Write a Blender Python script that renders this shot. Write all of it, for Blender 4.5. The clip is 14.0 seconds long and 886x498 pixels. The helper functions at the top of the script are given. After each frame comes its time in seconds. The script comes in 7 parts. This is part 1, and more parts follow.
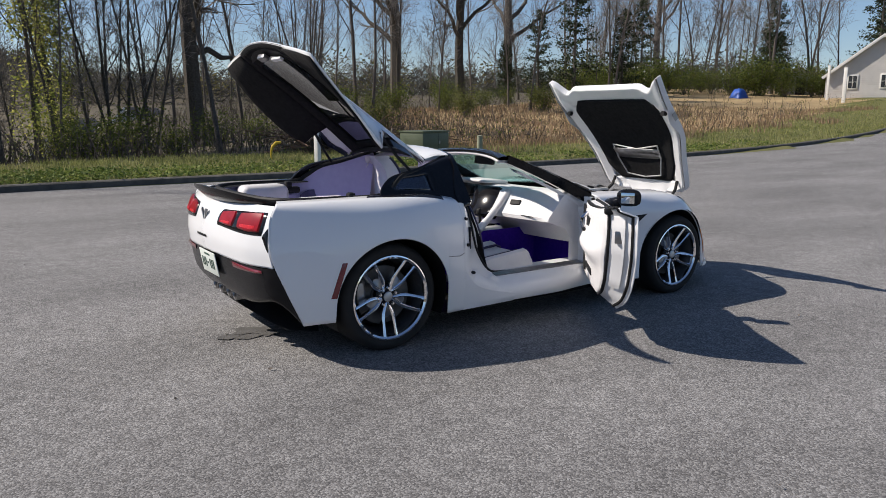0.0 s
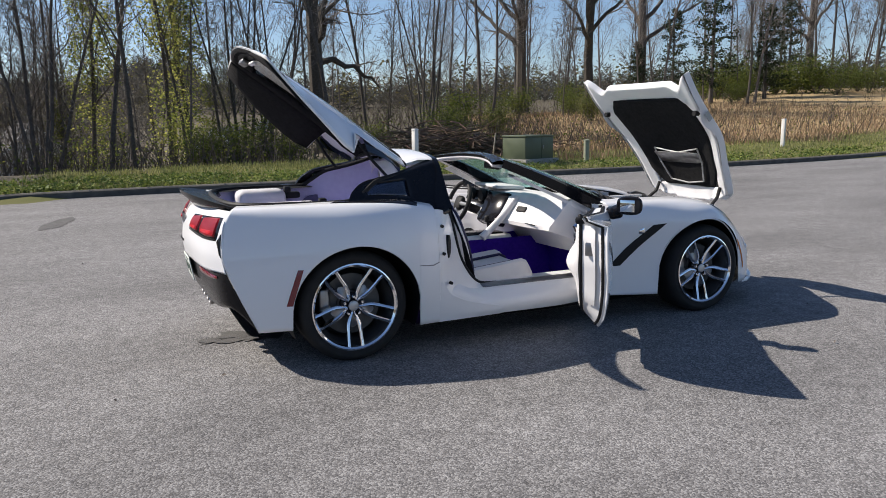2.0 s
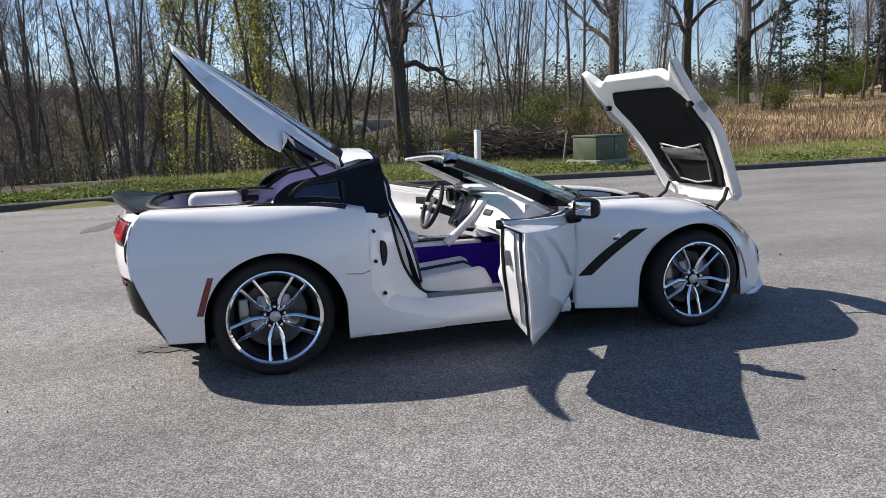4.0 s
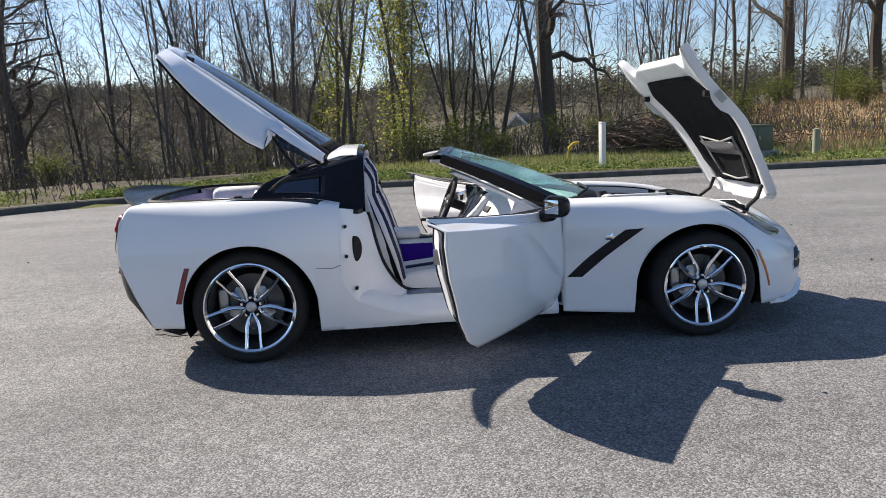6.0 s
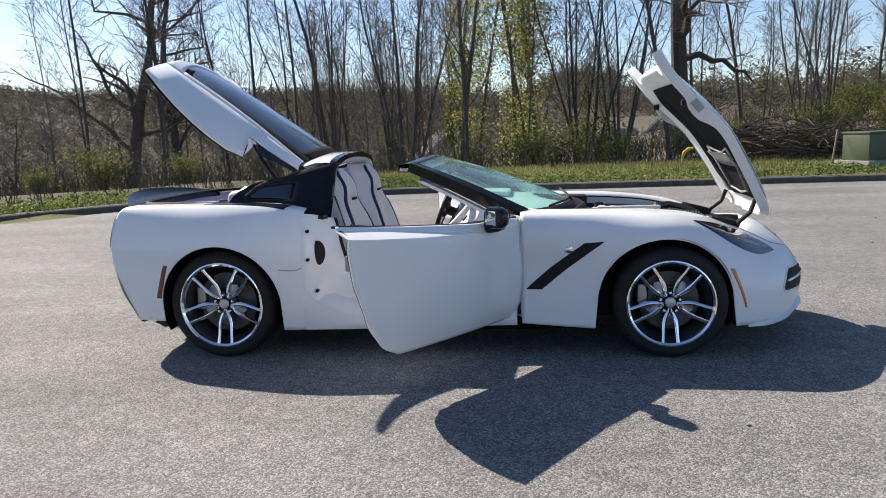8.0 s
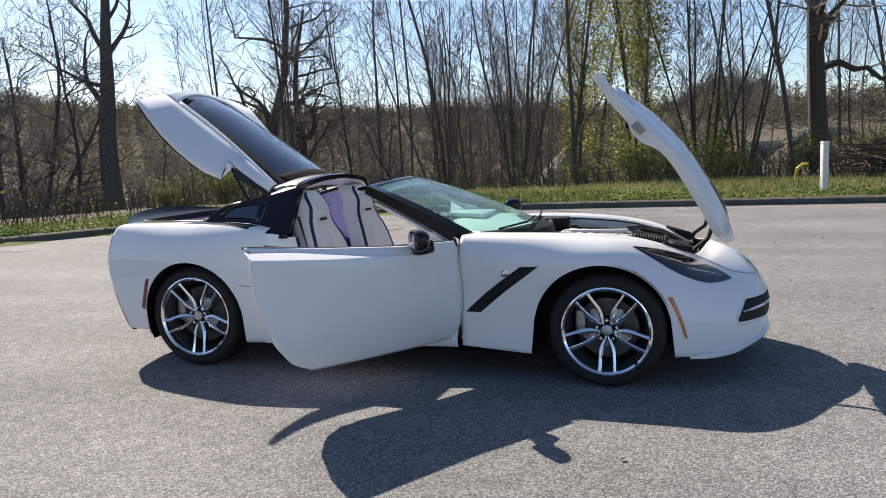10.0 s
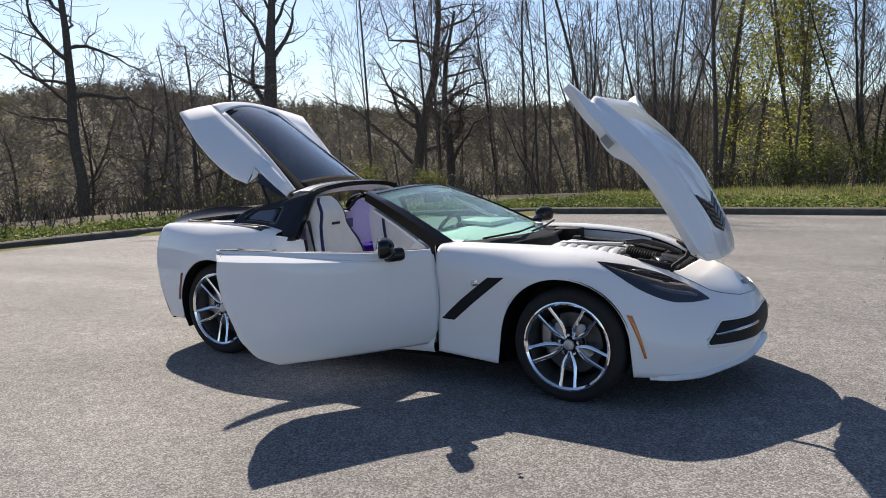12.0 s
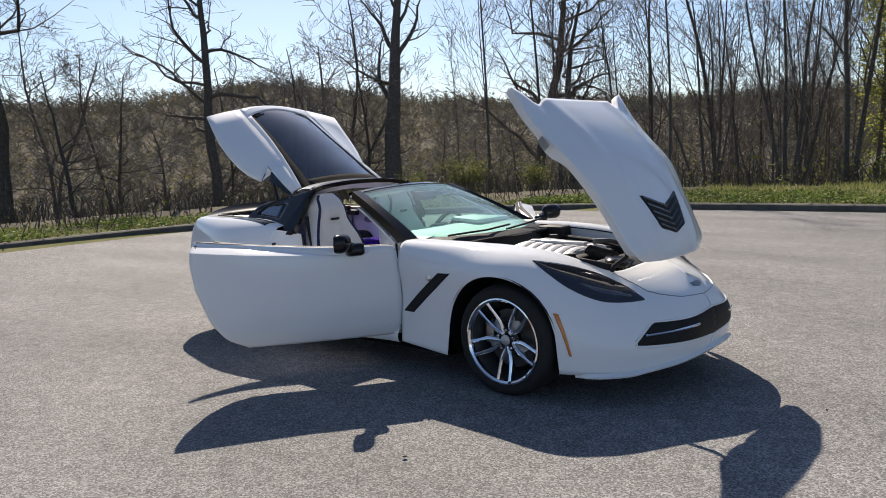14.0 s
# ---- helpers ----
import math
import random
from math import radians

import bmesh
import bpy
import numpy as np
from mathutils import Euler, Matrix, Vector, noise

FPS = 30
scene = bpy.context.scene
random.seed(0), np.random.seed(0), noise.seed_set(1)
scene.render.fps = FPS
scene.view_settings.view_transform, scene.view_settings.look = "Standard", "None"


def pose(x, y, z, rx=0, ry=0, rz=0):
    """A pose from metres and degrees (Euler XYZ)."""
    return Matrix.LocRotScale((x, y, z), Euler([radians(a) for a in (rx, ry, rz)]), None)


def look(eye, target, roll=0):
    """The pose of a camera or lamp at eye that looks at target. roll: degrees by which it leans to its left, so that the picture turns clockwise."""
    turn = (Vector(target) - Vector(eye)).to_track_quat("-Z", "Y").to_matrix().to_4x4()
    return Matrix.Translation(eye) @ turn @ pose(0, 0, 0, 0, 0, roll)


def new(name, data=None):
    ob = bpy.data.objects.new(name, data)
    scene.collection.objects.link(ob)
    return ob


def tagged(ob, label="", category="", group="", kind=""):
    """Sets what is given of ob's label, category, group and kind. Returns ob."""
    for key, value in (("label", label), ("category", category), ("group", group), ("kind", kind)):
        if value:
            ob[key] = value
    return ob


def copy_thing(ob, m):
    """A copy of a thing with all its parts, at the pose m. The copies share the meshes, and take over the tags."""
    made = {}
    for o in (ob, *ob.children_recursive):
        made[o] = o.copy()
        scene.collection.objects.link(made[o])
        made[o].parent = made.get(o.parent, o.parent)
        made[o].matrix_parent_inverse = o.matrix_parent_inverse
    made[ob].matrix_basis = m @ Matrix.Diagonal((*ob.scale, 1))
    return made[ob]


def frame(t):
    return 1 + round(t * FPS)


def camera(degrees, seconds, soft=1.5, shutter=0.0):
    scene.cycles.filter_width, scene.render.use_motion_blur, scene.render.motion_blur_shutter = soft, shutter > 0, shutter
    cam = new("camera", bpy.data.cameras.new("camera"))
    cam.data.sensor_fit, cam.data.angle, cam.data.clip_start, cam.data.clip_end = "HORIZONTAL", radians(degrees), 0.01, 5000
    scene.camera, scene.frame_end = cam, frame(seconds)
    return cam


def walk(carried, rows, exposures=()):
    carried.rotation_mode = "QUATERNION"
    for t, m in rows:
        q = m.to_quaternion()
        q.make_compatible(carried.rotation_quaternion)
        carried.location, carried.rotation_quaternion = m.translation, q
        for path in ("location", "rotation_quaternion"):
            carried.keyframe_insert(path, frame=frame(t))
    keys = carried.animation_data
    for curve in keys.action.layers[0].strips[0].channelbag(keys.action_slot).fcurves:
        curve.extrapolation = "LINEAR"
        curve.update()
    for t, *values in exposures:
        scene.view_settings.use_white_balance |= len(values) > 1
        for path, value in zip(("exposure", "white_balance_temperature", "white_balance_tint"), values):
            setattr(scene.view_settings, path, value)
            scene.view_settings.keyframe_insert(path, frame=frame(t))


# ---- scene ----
cam = camera(61.1, 14.0, 0.9)
PATH = [
    (0, (-3.657, -4.757, 1.463), (-2.541, -3.136, 1.109), 0.1),
    (0.5, (-3.454, -4.834, 1.454), (-2.404, -3.167, 1.108), -0.5),
    (1, (-3.188, -4.912, 1.443), (-2.202, -3.206, 1.101), 0.2),
    (1.5, (-2.931, -4.983, 1.439), (-2.013, -3.239, 1.097), -0.9),
    (2, (-2.656, -5.057, 1.441), (-1.853, -3.258, 1.102), -0.6),
    (2.5, (-2.4, -5.063, 1.422), (-1.67, -3.23, 1.092), -1.1),
    (3, (-2.092, -5.018, 1.417), (-1.435, -3.157, 1.092), -0.9),
    (3.2, (-1.987, -5.011, 1.408), (-1.352, -3.142, 1.083), -1.1),
    (5.3, (-0.858, -5.081, 1.36), (-0.561, -3.132, 1.025), -1.7),
    (5.5, (-0.733, -5.123, 1.366), (-0.498, -3.165, 1.03), -1.8),
    (6, (-0.481, -5.163, 1.357), (-0.361, -3.194, 1.026), -2.4),
    (6.5, (-0.199, -5.141, 1.359), (-0.176, -3.167, 1.04), -2.3),
    (7, (0.069, -5.165, 1.353), (-0.014, -3.192, 1.038), -2.5),
    (7.5, (0.361, -5.21, 1.356), (0.183, -3.244, 1.032), -2.1),
    (8, (0.625, -5.185, 1.354), (0.363, -3.226, 1.045), -2.2),
    (8.2, (0.724, -5.166, 1.369), (0.436, -3.211, 1.06), -1.6),
    (10.3, (1.97, -4.992, 1.365), (1.284, -3.13, 1.119), -2.9),
    (10.5, (2.086, -4.975, 1.368), (1.356, -3.129, 1.122), -3.0),
    (11, (2.372, -4.936, 1.375), (1.543, -3.135, 1.111), -2.6),
    (11.5, (2.609, -4.816, 1.377), (1.688, -3.059, 1.123), -2.4),
    (12, (2.858, -4.681, 1.401), (1.845, -2.974, 1.155), -2.1),
    (12.5, (3.152, -4.573, 1.398), (2.048, -2.923, 1.159), -1.8),
    (13, (3.406, -4.489, 1.401), (2.221, -2.898, 1.149), -2.1),
    (13.5, (3.654, -4.341, 1.418), (2.4, -2.804, 1.168), -1.5),
    (14, (3.915, -4.217, 1.414), (2.6, -2.731, 1.162), -2.4),
]
# the clip's own exposure drifts a little and its balance cools on the way
EXPOSURES = [(0.0, 0.29, 6500, 13), (1.5, 0.44, 6500, 13), (3.0, 0.61, 6500, 13), (5.5, 0.79, 6600, 12), (8.0, 0.82, 6650, 12), (11.0, 0.76, 6850, 13), (14.0, 0.57, 6900, 13)]
walk(cam, [(t, look(eye, target, roll)) for t, eye, target, roll in PATH], EXPOSURES)

# ---- light ----
SUN_WAY = Vector((0.93, -0.73, -1.0)).normalized()   # the way the sunlight travels
world = bpy.data.worlds.new("sky")
scene.world = world
world.use_nodes = True
nt = world.node_tree
nt.nodes.clear()
sky = nt.nodes.new("ShaderNodeTexSky")
sky.sky_type = "NISHITA"
sky.sun_disc = False
sky.sun_elevation = math.asin(-SUN_WAY.z)
sky.sun_rotation = math.atan2(-SUN_WAY.x, -SUN_WAY.y)
sky.air_density, sky.dust_density, sky.ozone_density = 1.0, 0.9, 3.6
sky.altitude = 900
bg = nt.nodes.new("ShaderNodeBackground")
bg.inputs["Strength"].default_value = 0.086
wo = nt.nodes.new("ShaderNodeOutputWorld")
nt.links.new(sky.outputs[0], bg.inputs[0])
nt.links.new(bg.outputs[0], wo.inputs[0])
sun_data = bpy.data.lights.new("sun", "SUN")
sun_data.energy, sun_data.angle, sun_data.color = 4.9, radians(0.53), (1.0, 0.925, 0.81)
sun_lamp = new("sun", sun_data)
sun_lamp.matrix_world = look((0, 0, 0), SUN_WAY) @ pose(0, 0, 0)
scene.view_settings.exposure = 0.35

# ---- materials ----


def material(name, base=(0.8, 0.8, 0.8), rough=0.5, metal=0.0, second=None, scale=8.0, mix=0.5, bump=0.0, bump_scale=60.0,
             coat=0.0, spec=0.5, random_tint=0.0, transmission=0.0, ior=1.45, emit=None, detail=5.0, object_random=0.0, sheen=0.0, translucent=0.0):
    """A node material: two colours mixed by noise, fine bump, roughness variation."""
    m = bpy.data.materials.new(name)
    m.use_nodes = True
    t = m.node_tree
    b = t.nodes["Principled BSDF"]
    b.inputs["Base Color"].default_value = (*base, 1)
    b.inputs["Roughness"].default_value = rough
    b.inputs["Metallic"].default_value = metal
    b.inputs["Coat Weight"].default_value = coat
    b.inputs["Coat Roughness"].default_value = 0.03
    b.inputs["Specular IOR Level"].default_value = spec
    b.inputs["Transmission Weight"].default_value = transmission
    b.inputs["IOR"].default_value = ior
    b.inputs["Sheen Weight"].default_value = sheen
    coord = t.nodes.new("ShaderNodeTexCoord")
    colour = None
    if second is not None:
        n = t.nodes.new("ShaderNodeTexNoise")
        n.inputs["Scale"].default_value = scale
        n.inputs["Detail"].default_value = detail
        t.links.new(coord.outputs["Object"], n.inputs["Vector"])
        r = t.nodes.new("ShaderNodeValToRGB")
        r.color_ramp.elements[0].position, r.color_ramp.elements[1].position = 0.5 - 0.5 * mix, 0.5 + 0.5 * mix
        r.color_ramp.elements[0].color, r.color_ramp.elements[1].color = (*base, 1), (*second, 1)
        t.links.new(n.outputs["Fac"], r.inputs[0])
        colour = r.outputs[0]
    if random_tint or object_random:
        hsv = t.nodes.new("ShaderNodeHueSaturation")
        if random_tint:
            src = t.nodes.new("ShaderNodeNewGeometry").outputs["Random Per Island"]
            amount = random_tint
        else:
            src = t.nodes.new("ShaderNodeObjectInfo").outputs["Random"]
            amount = object_random
        mr = t.nodes.new("ShaderNodeMapRange")
        mr.inputs["To Min"].default_value, mr.inputs["To Max"].default_value = 1 - amount, 1 + amount
        t.links.new(src, mr.inputs["Value"])
        t.links.new(mr.outputs[0], hsv.inputs["Value"])
        mh = t.nodes.new("ShaderNodeMapRange")
        mh.inputs["To Min"].default_value, mh.inputs["To Max"].default_value = 0.5 + 0.06 * amount, 0.5 - 0.06 * amount
        t.links.new(src, mh.inputs["Value"])
        t.links.new(mh.outputs[0], hsv.inputs["Hue"])
        if colour is None:
            hsv.inputs["Color"].default_value = (*base, 1)
        else:
            t.links.new(colour, hsv.inputs["Color"])
        colour = hsv.outputs[0]
    if colour is not None:
        t.links.new(colour, b.inputs["Base Color"])
    if bump:
        bn = t.nodes.new("ShaderNodeTexNoise")
        bn.inputs["Scale"].default_value = bump_scale
        bn.inputs["Detail"].default_value = 4
        t.links.new(coord.outputs["Object"], bn.inputs["Vector"])
        bp = t.nodes.new("ShaderNodeBump")
        bp.inputs["Strength"].default_value = bump
        bp.inputs["Distance"].default_value = 0.02
        t.links.new(bn.outputs["Fac"], bp.inputs["Height"])
        t.links.new(bp.outputs[0], b.inputs["Normal"])
    if emit:
        b.inputs["Emission Color"].default_value = (*emit[:3], 1)
        b.inputs["Emission Strength"].default_value = emit[3]
    if translucent:
        tl = t.nodes.new("ShaderNodeBsdfTranslucent")
        if colour is not None:
            t.links.new(colour, tl.inputs["Color"])
        else:
            tl.inputs["Color"].default_value = (*base, 1)
        mx = t.nodes.new("ShaderNodeMixShader")
        mx.inputs[0].default_value = translucent
        out = t.nodes["Material Output"]
        t.links.new(b.outputs[0], mx.inputs[1])
        t.links.new(tl.outputs[0], mx.inputs[2])
        t.links.new(mx.outputs[0], out.inputs["Surface"])
    return m


def asphalt_material():
    """Worn grey asphalt: pale and dark stones, fine relief, long faint stains and rolling marks."""
    m = bpy.data.materials.new("asphalt")
    m.use_nodes = True
    t = m.node_tree
    b = t.nodes["Principled BSDF"]
    coord = t.nodes.new("ShaderNodeTexCoord")
    vor = t.nodes.new("ShaderNodeTexVoronoi")
    vor.inputs["Scale"].default_value = 125.0
    t.links.new(coord.outputs["Object"], vor.inputs["Vector"])
    stones = t.nodes.new("ShaderNodeValToRGB")
    e = stones.color_ramp.elements
    e[0].position, e[0].color = 0.0, (0.098, 0.097, 0.097, 1)
    e[1].position, e[1].color = 1.0, (0.315, 0.312, 0.308, 1)
    mid = e.new(0.55)
    mid.color = (0.187, 0.182, 0.180, 1)
    sep = t.nodes.new("ShaderNodeSeparateColor")
    t.links.new(vor.outputs["Color"], sep.inputs[0])
    t.links.new(sep.outputs[0], stones.inputs[0])
    big = t.nodes.new("ShaderNodeTexNoise")
    big.inputs["Scale"].default_value, big.inputs["Detail"].default_value = 0.55, 6.0
    stretch = t.nodes.new("ShaderNodeMapping")
    stretch.inputs["Scale"].default_value = (0.6, 1.6, 1.0)
    stretch.inputs["Rotation"].default_value = (0, 0, 0.25)
    t.links.new(coord.outputs["Object"], stretch.inputs["Vector"])
    t.links.new(stretch.outputs[0], big.inputs["Vector"])
    tone = t.nodes.new("ShaderNodeMapRange")
    tone.inputs["From Min"].default_value, tone.inputs["From Max"].default_value = 0.3, 0.7
    tone.inputs["To Min"].default_value, tone.inputs["To Max"].default_value = 0.78, 1.18
    t.links.new(big.outputs["Fac"], tone.inputs["Value"])
    fine = t.nodes.new("ShaderNodeTexNoise")
    fine.inputs["Scale"].default_value, fine.inputs["Detail"].default_value = 9.0, 8.0
    t.links.new(coord.outputs["Object"], fine.inputs["Vector"])
    tone2 = t.nodes.new("ShaderNodeMapRange")
    tone2.inputs["From Min"].default_value, tone2.inputs["From Max"].default_value = 0.3, 0.7
    tone2.inputs["To Min"].default_value, tone2.inputs["To Max"].default_value = 0.86, 1.14
    t.links.new(fine.outputs["Fac"], tone2.inputs["Value"])
    mul = t.nodes.new("ShaderNodeMath")
    mul.operation = "MULTIPLY"
    t.links.new(tone.outputs[0], mul.inputs[0])
    t.links.new(tone2.outputs[0], mul.inputs[1])
    scl = t.nodes.new("ShaderNodeVectorMath")
    scl.operation = "SCALE"
    t.links.new(stones.outputs[0], scl.inputs[0])
    t.links.new(mul.outputs[0], scl.inputs["Scale"])
    t.links.new(scl.outputs[0], b.inputs["Base Color"])
    b.inputs["Roughness"].default_value = 0.85
    b.inputs["Specular IOR Level"].default_value = 0.2
    bump = t.nodes.new("ShaderNodeBump")
    bump.inputs["Strength"].default_value, bump.inputs["Distance"].default_value = 0.65, 0.0035
    t.links.new(vor.outputs["Distance"], bump.inputs["Height"])
    bump.invert = True
    t.links.new(bump.outputs[0], b.inputs["Normal"])
    return m


WHITE = material("white_paint", (0.80, 0.81, 0.82), 0.6, spec=0.0, coat=1.0, second=(0.77, 0.78, 0.80), scale=2.5)
WHITE_IN = material("white_inner_paint", (0.78, 0.78, 0.78), 0.4, second=(0.70, 0.70, 0.71), scale=6)
BLACK_GLOSS = material("black_gloss", (0.005, 0.005, 0.007), 0.10, coat=0.0, spec=0.35, second=(0.012, 0.012, 0.014), scale=5)
BLACK_MATT = material("black_plastic", (0.009, 0.009, 0.010), 0.6, spec=0.3, second=(0.016, 0.016, 0.017), scale=20, bump=0.15, bump_scale=300)
SATIN = material("satin_black", (0.006, 0.006, 0.008), 0.22, spec=0.22, second=(0.014, 0.014, 0.016), scale=10)
BLACK_FELT = material("black_liner_felt", (0.012, 0.012, 0.013), 0.95, second=(0.022, 0.022, 0.023), scale=30, bump=0.3, bump_scale=180, spec=0.1)
ALLOY = material("bright_chrome_alloy", (0.95, 0.95, 0.96), 0.07, metal=1.0, second=(0.86, 0.86, 0.88), scale=12)
RUBBER = material("tyre_rubber", (0.011, 0.011, 0.011), 0.8, second=(0.02, 0.0195, 0.019), scale=14, bump=0.1, bump_scale=120)
CHROME = material("chrome", (0.80, 0.80, 0.82), 0.06, metal=1.0, second=(0.70, 0.70, 0.72), scale=9)
STEEL = material("brushed_steel", (0.35, 0.35, 0.36), 0.35, metal=1.0, second=(0.22, 0.22, 0.23), scale=18)
SILVER = material("silver_plastic", (0.55, 0.56, 0.57), 0.32, metal=0.6, second=(0.48, 0.48, 0.49), scale=8)
LEATHER = material("white_leather", (0.72, 0.71, 0.71), 0.5, second=(0.64, 0.63, 0.64), scale=9, bump=0.2, bump_scale=160)
NAVY = material("navy_piping", (0.012, 0.012, 0.05), 0.5, second=(0.02, 0.02, 0.07), scale=20)
CARPET = material("blue_violet_carpet", (0.028, 0.008, 0.22), 0.95, second=(0.045, 0.014, 0.30), scale=40, bump=0.5, bump_scale=500, spec=0.1)
LAVENDER = material("lavender_carpet", (0.52, 0.49, 0.72), 0.9, second=(0.58, 0.55, 0.77), scale=30, bump=0.3, bump_scale=400, spec=0.1)
# LAVENDER darkened: the shade inside the pocket is painted into this colour
POCKET = material("shaded_lavender_cloth", (0.10, 0.095, 0.17), 0.95, second=(0.13, 0.12, 0.21), scale=30, spec=0.1)
RED_LENS = material("red_lens", (0.20, 0.002, 0.006), 0.28, spec=0.25, coat=0.25, second=(0.32, 0.004, 0.010), scale=18)
RED_CORE = material("red_lens_highlight", (0.44, 0.008, 0.014), 0.30, spec=0.3, coat=0.2, second=(0.66, 0.03, 0.04), scale=90)
DARK_RED = material("dark_red_reflector", (0.14, 0.012, 0.02), 0.2, coat=0.8, second=(0.18, 0.015, 0.025), scale=60)
AMBER = material("amber_lens", (0.55, 0.16, 0.02), 0.2, coat=0.8, second=(0.62, 0.2, 0.03), scale=60)
SMOKED = material("smoked_reflector", (0.05, 0.058, 0.075), 0.12, coat=1.0, second=(0.08, 0.09, 0.115), scale=12)
LAMP_GLASS = material("dark_lamp_cover", (0.012, 0.014, 0.02), 0.05, coat=1.0, second=(0.02, 0.022, 0.03), scale=4)
ASPHALT = asphalt_material()
KERB = material("dark_kerb_concrete", (0.055, 0.052, 0.048), 0.9, second=(0.12, 0.115, 0.10), scale=5, bump=0.5, bump_scale=40)
SOIL = material("grass_and_soil", (0.085, 0.10, 0.035), 0.95, second=(0.18, 0.165, 0.075), scale=1.5, mix=0.7, bump=0.5, bump_scale=25, spec=0.1)
WOOD_FLOOR = material("leaf_litter", (0.075, 0.068, 0.053), 0.95, second=(0.135, 0.117, 0.086), scale=0.8, bump=0.6, bump_scale=12, spec=0.1)
BARK = material("grey_brown_bark", (0.062, 0.054, 0.047), 0.95, second=(0.14, 0.124, 0.108), scale=14, bump=0.9, bump_scale=45, spec=0.15, object_random=0.3)


def glass_material(name, tint, gloss, amount, veil=None):
    """Clear pane: mostly see-through with a thin reflection that grows towards grazing."""
    m = bpy.data.materials.new(name)
    m.use_nodes = True
    t = m.node_tree
    t.nodes.remove(t.nodes["Principled BSDF"])
    tr = t.nodes.new("ShaderNodeBsdfTransparent")
    tr.inputs["Color"].default_value = (*tint, 1)
    gl = t.nodes.new("ShaderNodeBsdfGlossy")
    gl.inputs["Roughness"].default_value = gloss
    fr = t.nodes.new("ShaderNodeLayerWeight")
    fr.inputs["Blend"].default_value = 0.5
    pw = t.nodes.new("ShaderNodeMath")
    pw.operation = "POWER"
    pw.inputs[1].default_value = 3.0
    sc = t.nodes.new("ShaderNodeMath")
    sc.operation = "MULTIPLY_ADD"
    sc.use_clamp = True
    sc.inputs[1].default_value, sc.inputs[2].default_value = 0.55 * amount, 0.045 * amount
    mx = t.nodes.new("ShaderNodeMixShader")
    t.links.new(fr.outputs["Facing"], pw.inputs[0])
    t.links.new(pw.outputs[0], sc.inputs[0])
    t.links.new(sc.outputs[0], mx.inputs[0])
    t.links.new(tr.outputs[0], mx.inputs[1])
    t.links.new(gl.outputs[0], mx.inputs[2])
    last = mx
    # mixes a diffuse, translucent film of the given colour over the pane
    if veil:
        film = t.nodes.new("ShaderNodeBsdfDiffuse")
        film.inputs["Color"].default_value = (*veil[:3], 1)
        glow = t.nodes.new("ShaderNodeBsdfTranslucent")
        glow.inputs["Color"].default_value = (*veil[:3], 1)
        two, last = t.nodes.new("ShaderNodeMixShader"), t.nodes.new("ShaderNodeMixShader")
        two.inputs[0].default_value, last.inputs[0].default_value = 0.5, veil[3]
        t.links.new(film.outputs[0], two.inputs[1])
        t.links.new(glow.outputs[0], two.inputs[2])
        t.links.new(mx.outputs[0], last.inputs[1])
        t.links.new(two.outputs[0], last.inputs[2])
    t.links.new(last.outputs[0], t.nodes["Material Output"].inputs["Surface"])
    return m


GLASS = glass_material("green_windscreen_glass", (0.46, 0.83, 0.75), 0.0, 1.4, (0.50, 0.80, 0.74, 0.16))
GLASS_DARK = glass_material("dark_tinted_glass", (0.07, 0.08, 0.10), 0.0, 2.2)
QUARTER_GLASS = glass_material("blue_grey_quarter_glass", (0.30, 0.36, 0.46), 0.0, 2.4)

# ---- mesh helpers ----


def part(name, bm, mat, parent=None, label="", smooth=True, kind=""):
    """Links a bmesh (or mesh data) as one mesh object, under parent if given."""
    if isinstance(bm, bmesh.types.BMesh):
        me = bpy.data.meshes.new(name)
        bmesh.ops.recalc_face_normals(bm, faces=bm.faces)
        bm.to_mesh(me)
        bm.free()
    else:
        me = bm
    if smooth:
        me.shade_smooth()
        me.set_sharp_from_angle(angle=radians(38))
    if mat is not None and not me.materials:
        me.materials.append(mat)
    ob = new(name, me)
    if parent is not None:
        ob.parent = parent
    return tagged(ob, label=label, kind=kind)


def thick(ob, t, offset=0.0):
    md = ob.modifiers.new("solid", "SOLIDIFY")
    md.thickness, md.offset = t, offset
    return ob


def spline(points, n):
    """n points along a Catmull-Rom curve through points (any dimension)."""
    p = np.array(points, float)
    p = np.vstack([2 * p[0] - p[1], p, 2 * p[-1] - p[-2]])
    k = len(p) - 3
    out = []
    for s in np.linspace(0, k, n):
        i = min(int(s), k - 1)
        u = s - i
        a, b, c, d = p[i:i + 4]
        out.append(0.5 * (2 * b + (c - a) * u + (2 * a - 5 * b + 4 * c - d) * u * u + (3 * b - a - 3 * c + d) * u ** 3))
    return np.array(out)


def sheet(rows, close_u=False, close_v=False):
    """A bmesh from rows of points."""
    bm = bmesh.new()
    vs = [[bm.verts.new(tuple(float(c) for c in p)) for p in r] for r in rows]
    nr, nc = len(vs), len(vs[0])
    for i in range(nr if close_v else nr - 1):
        for j in range(nc if close_u else nc - 1):
            q = [vs[i][j], vs[i][(j + 1) % nc], vs[(i + 1) % nr][(j + 1) % nc], vs[(i + 1) % nr][j]]
            q = list(dict.fromkeys(q))
            if len({tuple(v.co) for v in q}) >= 3:
                try:
                    bm.faces.new(q)
                except ValueError:
                    pass
    return bm


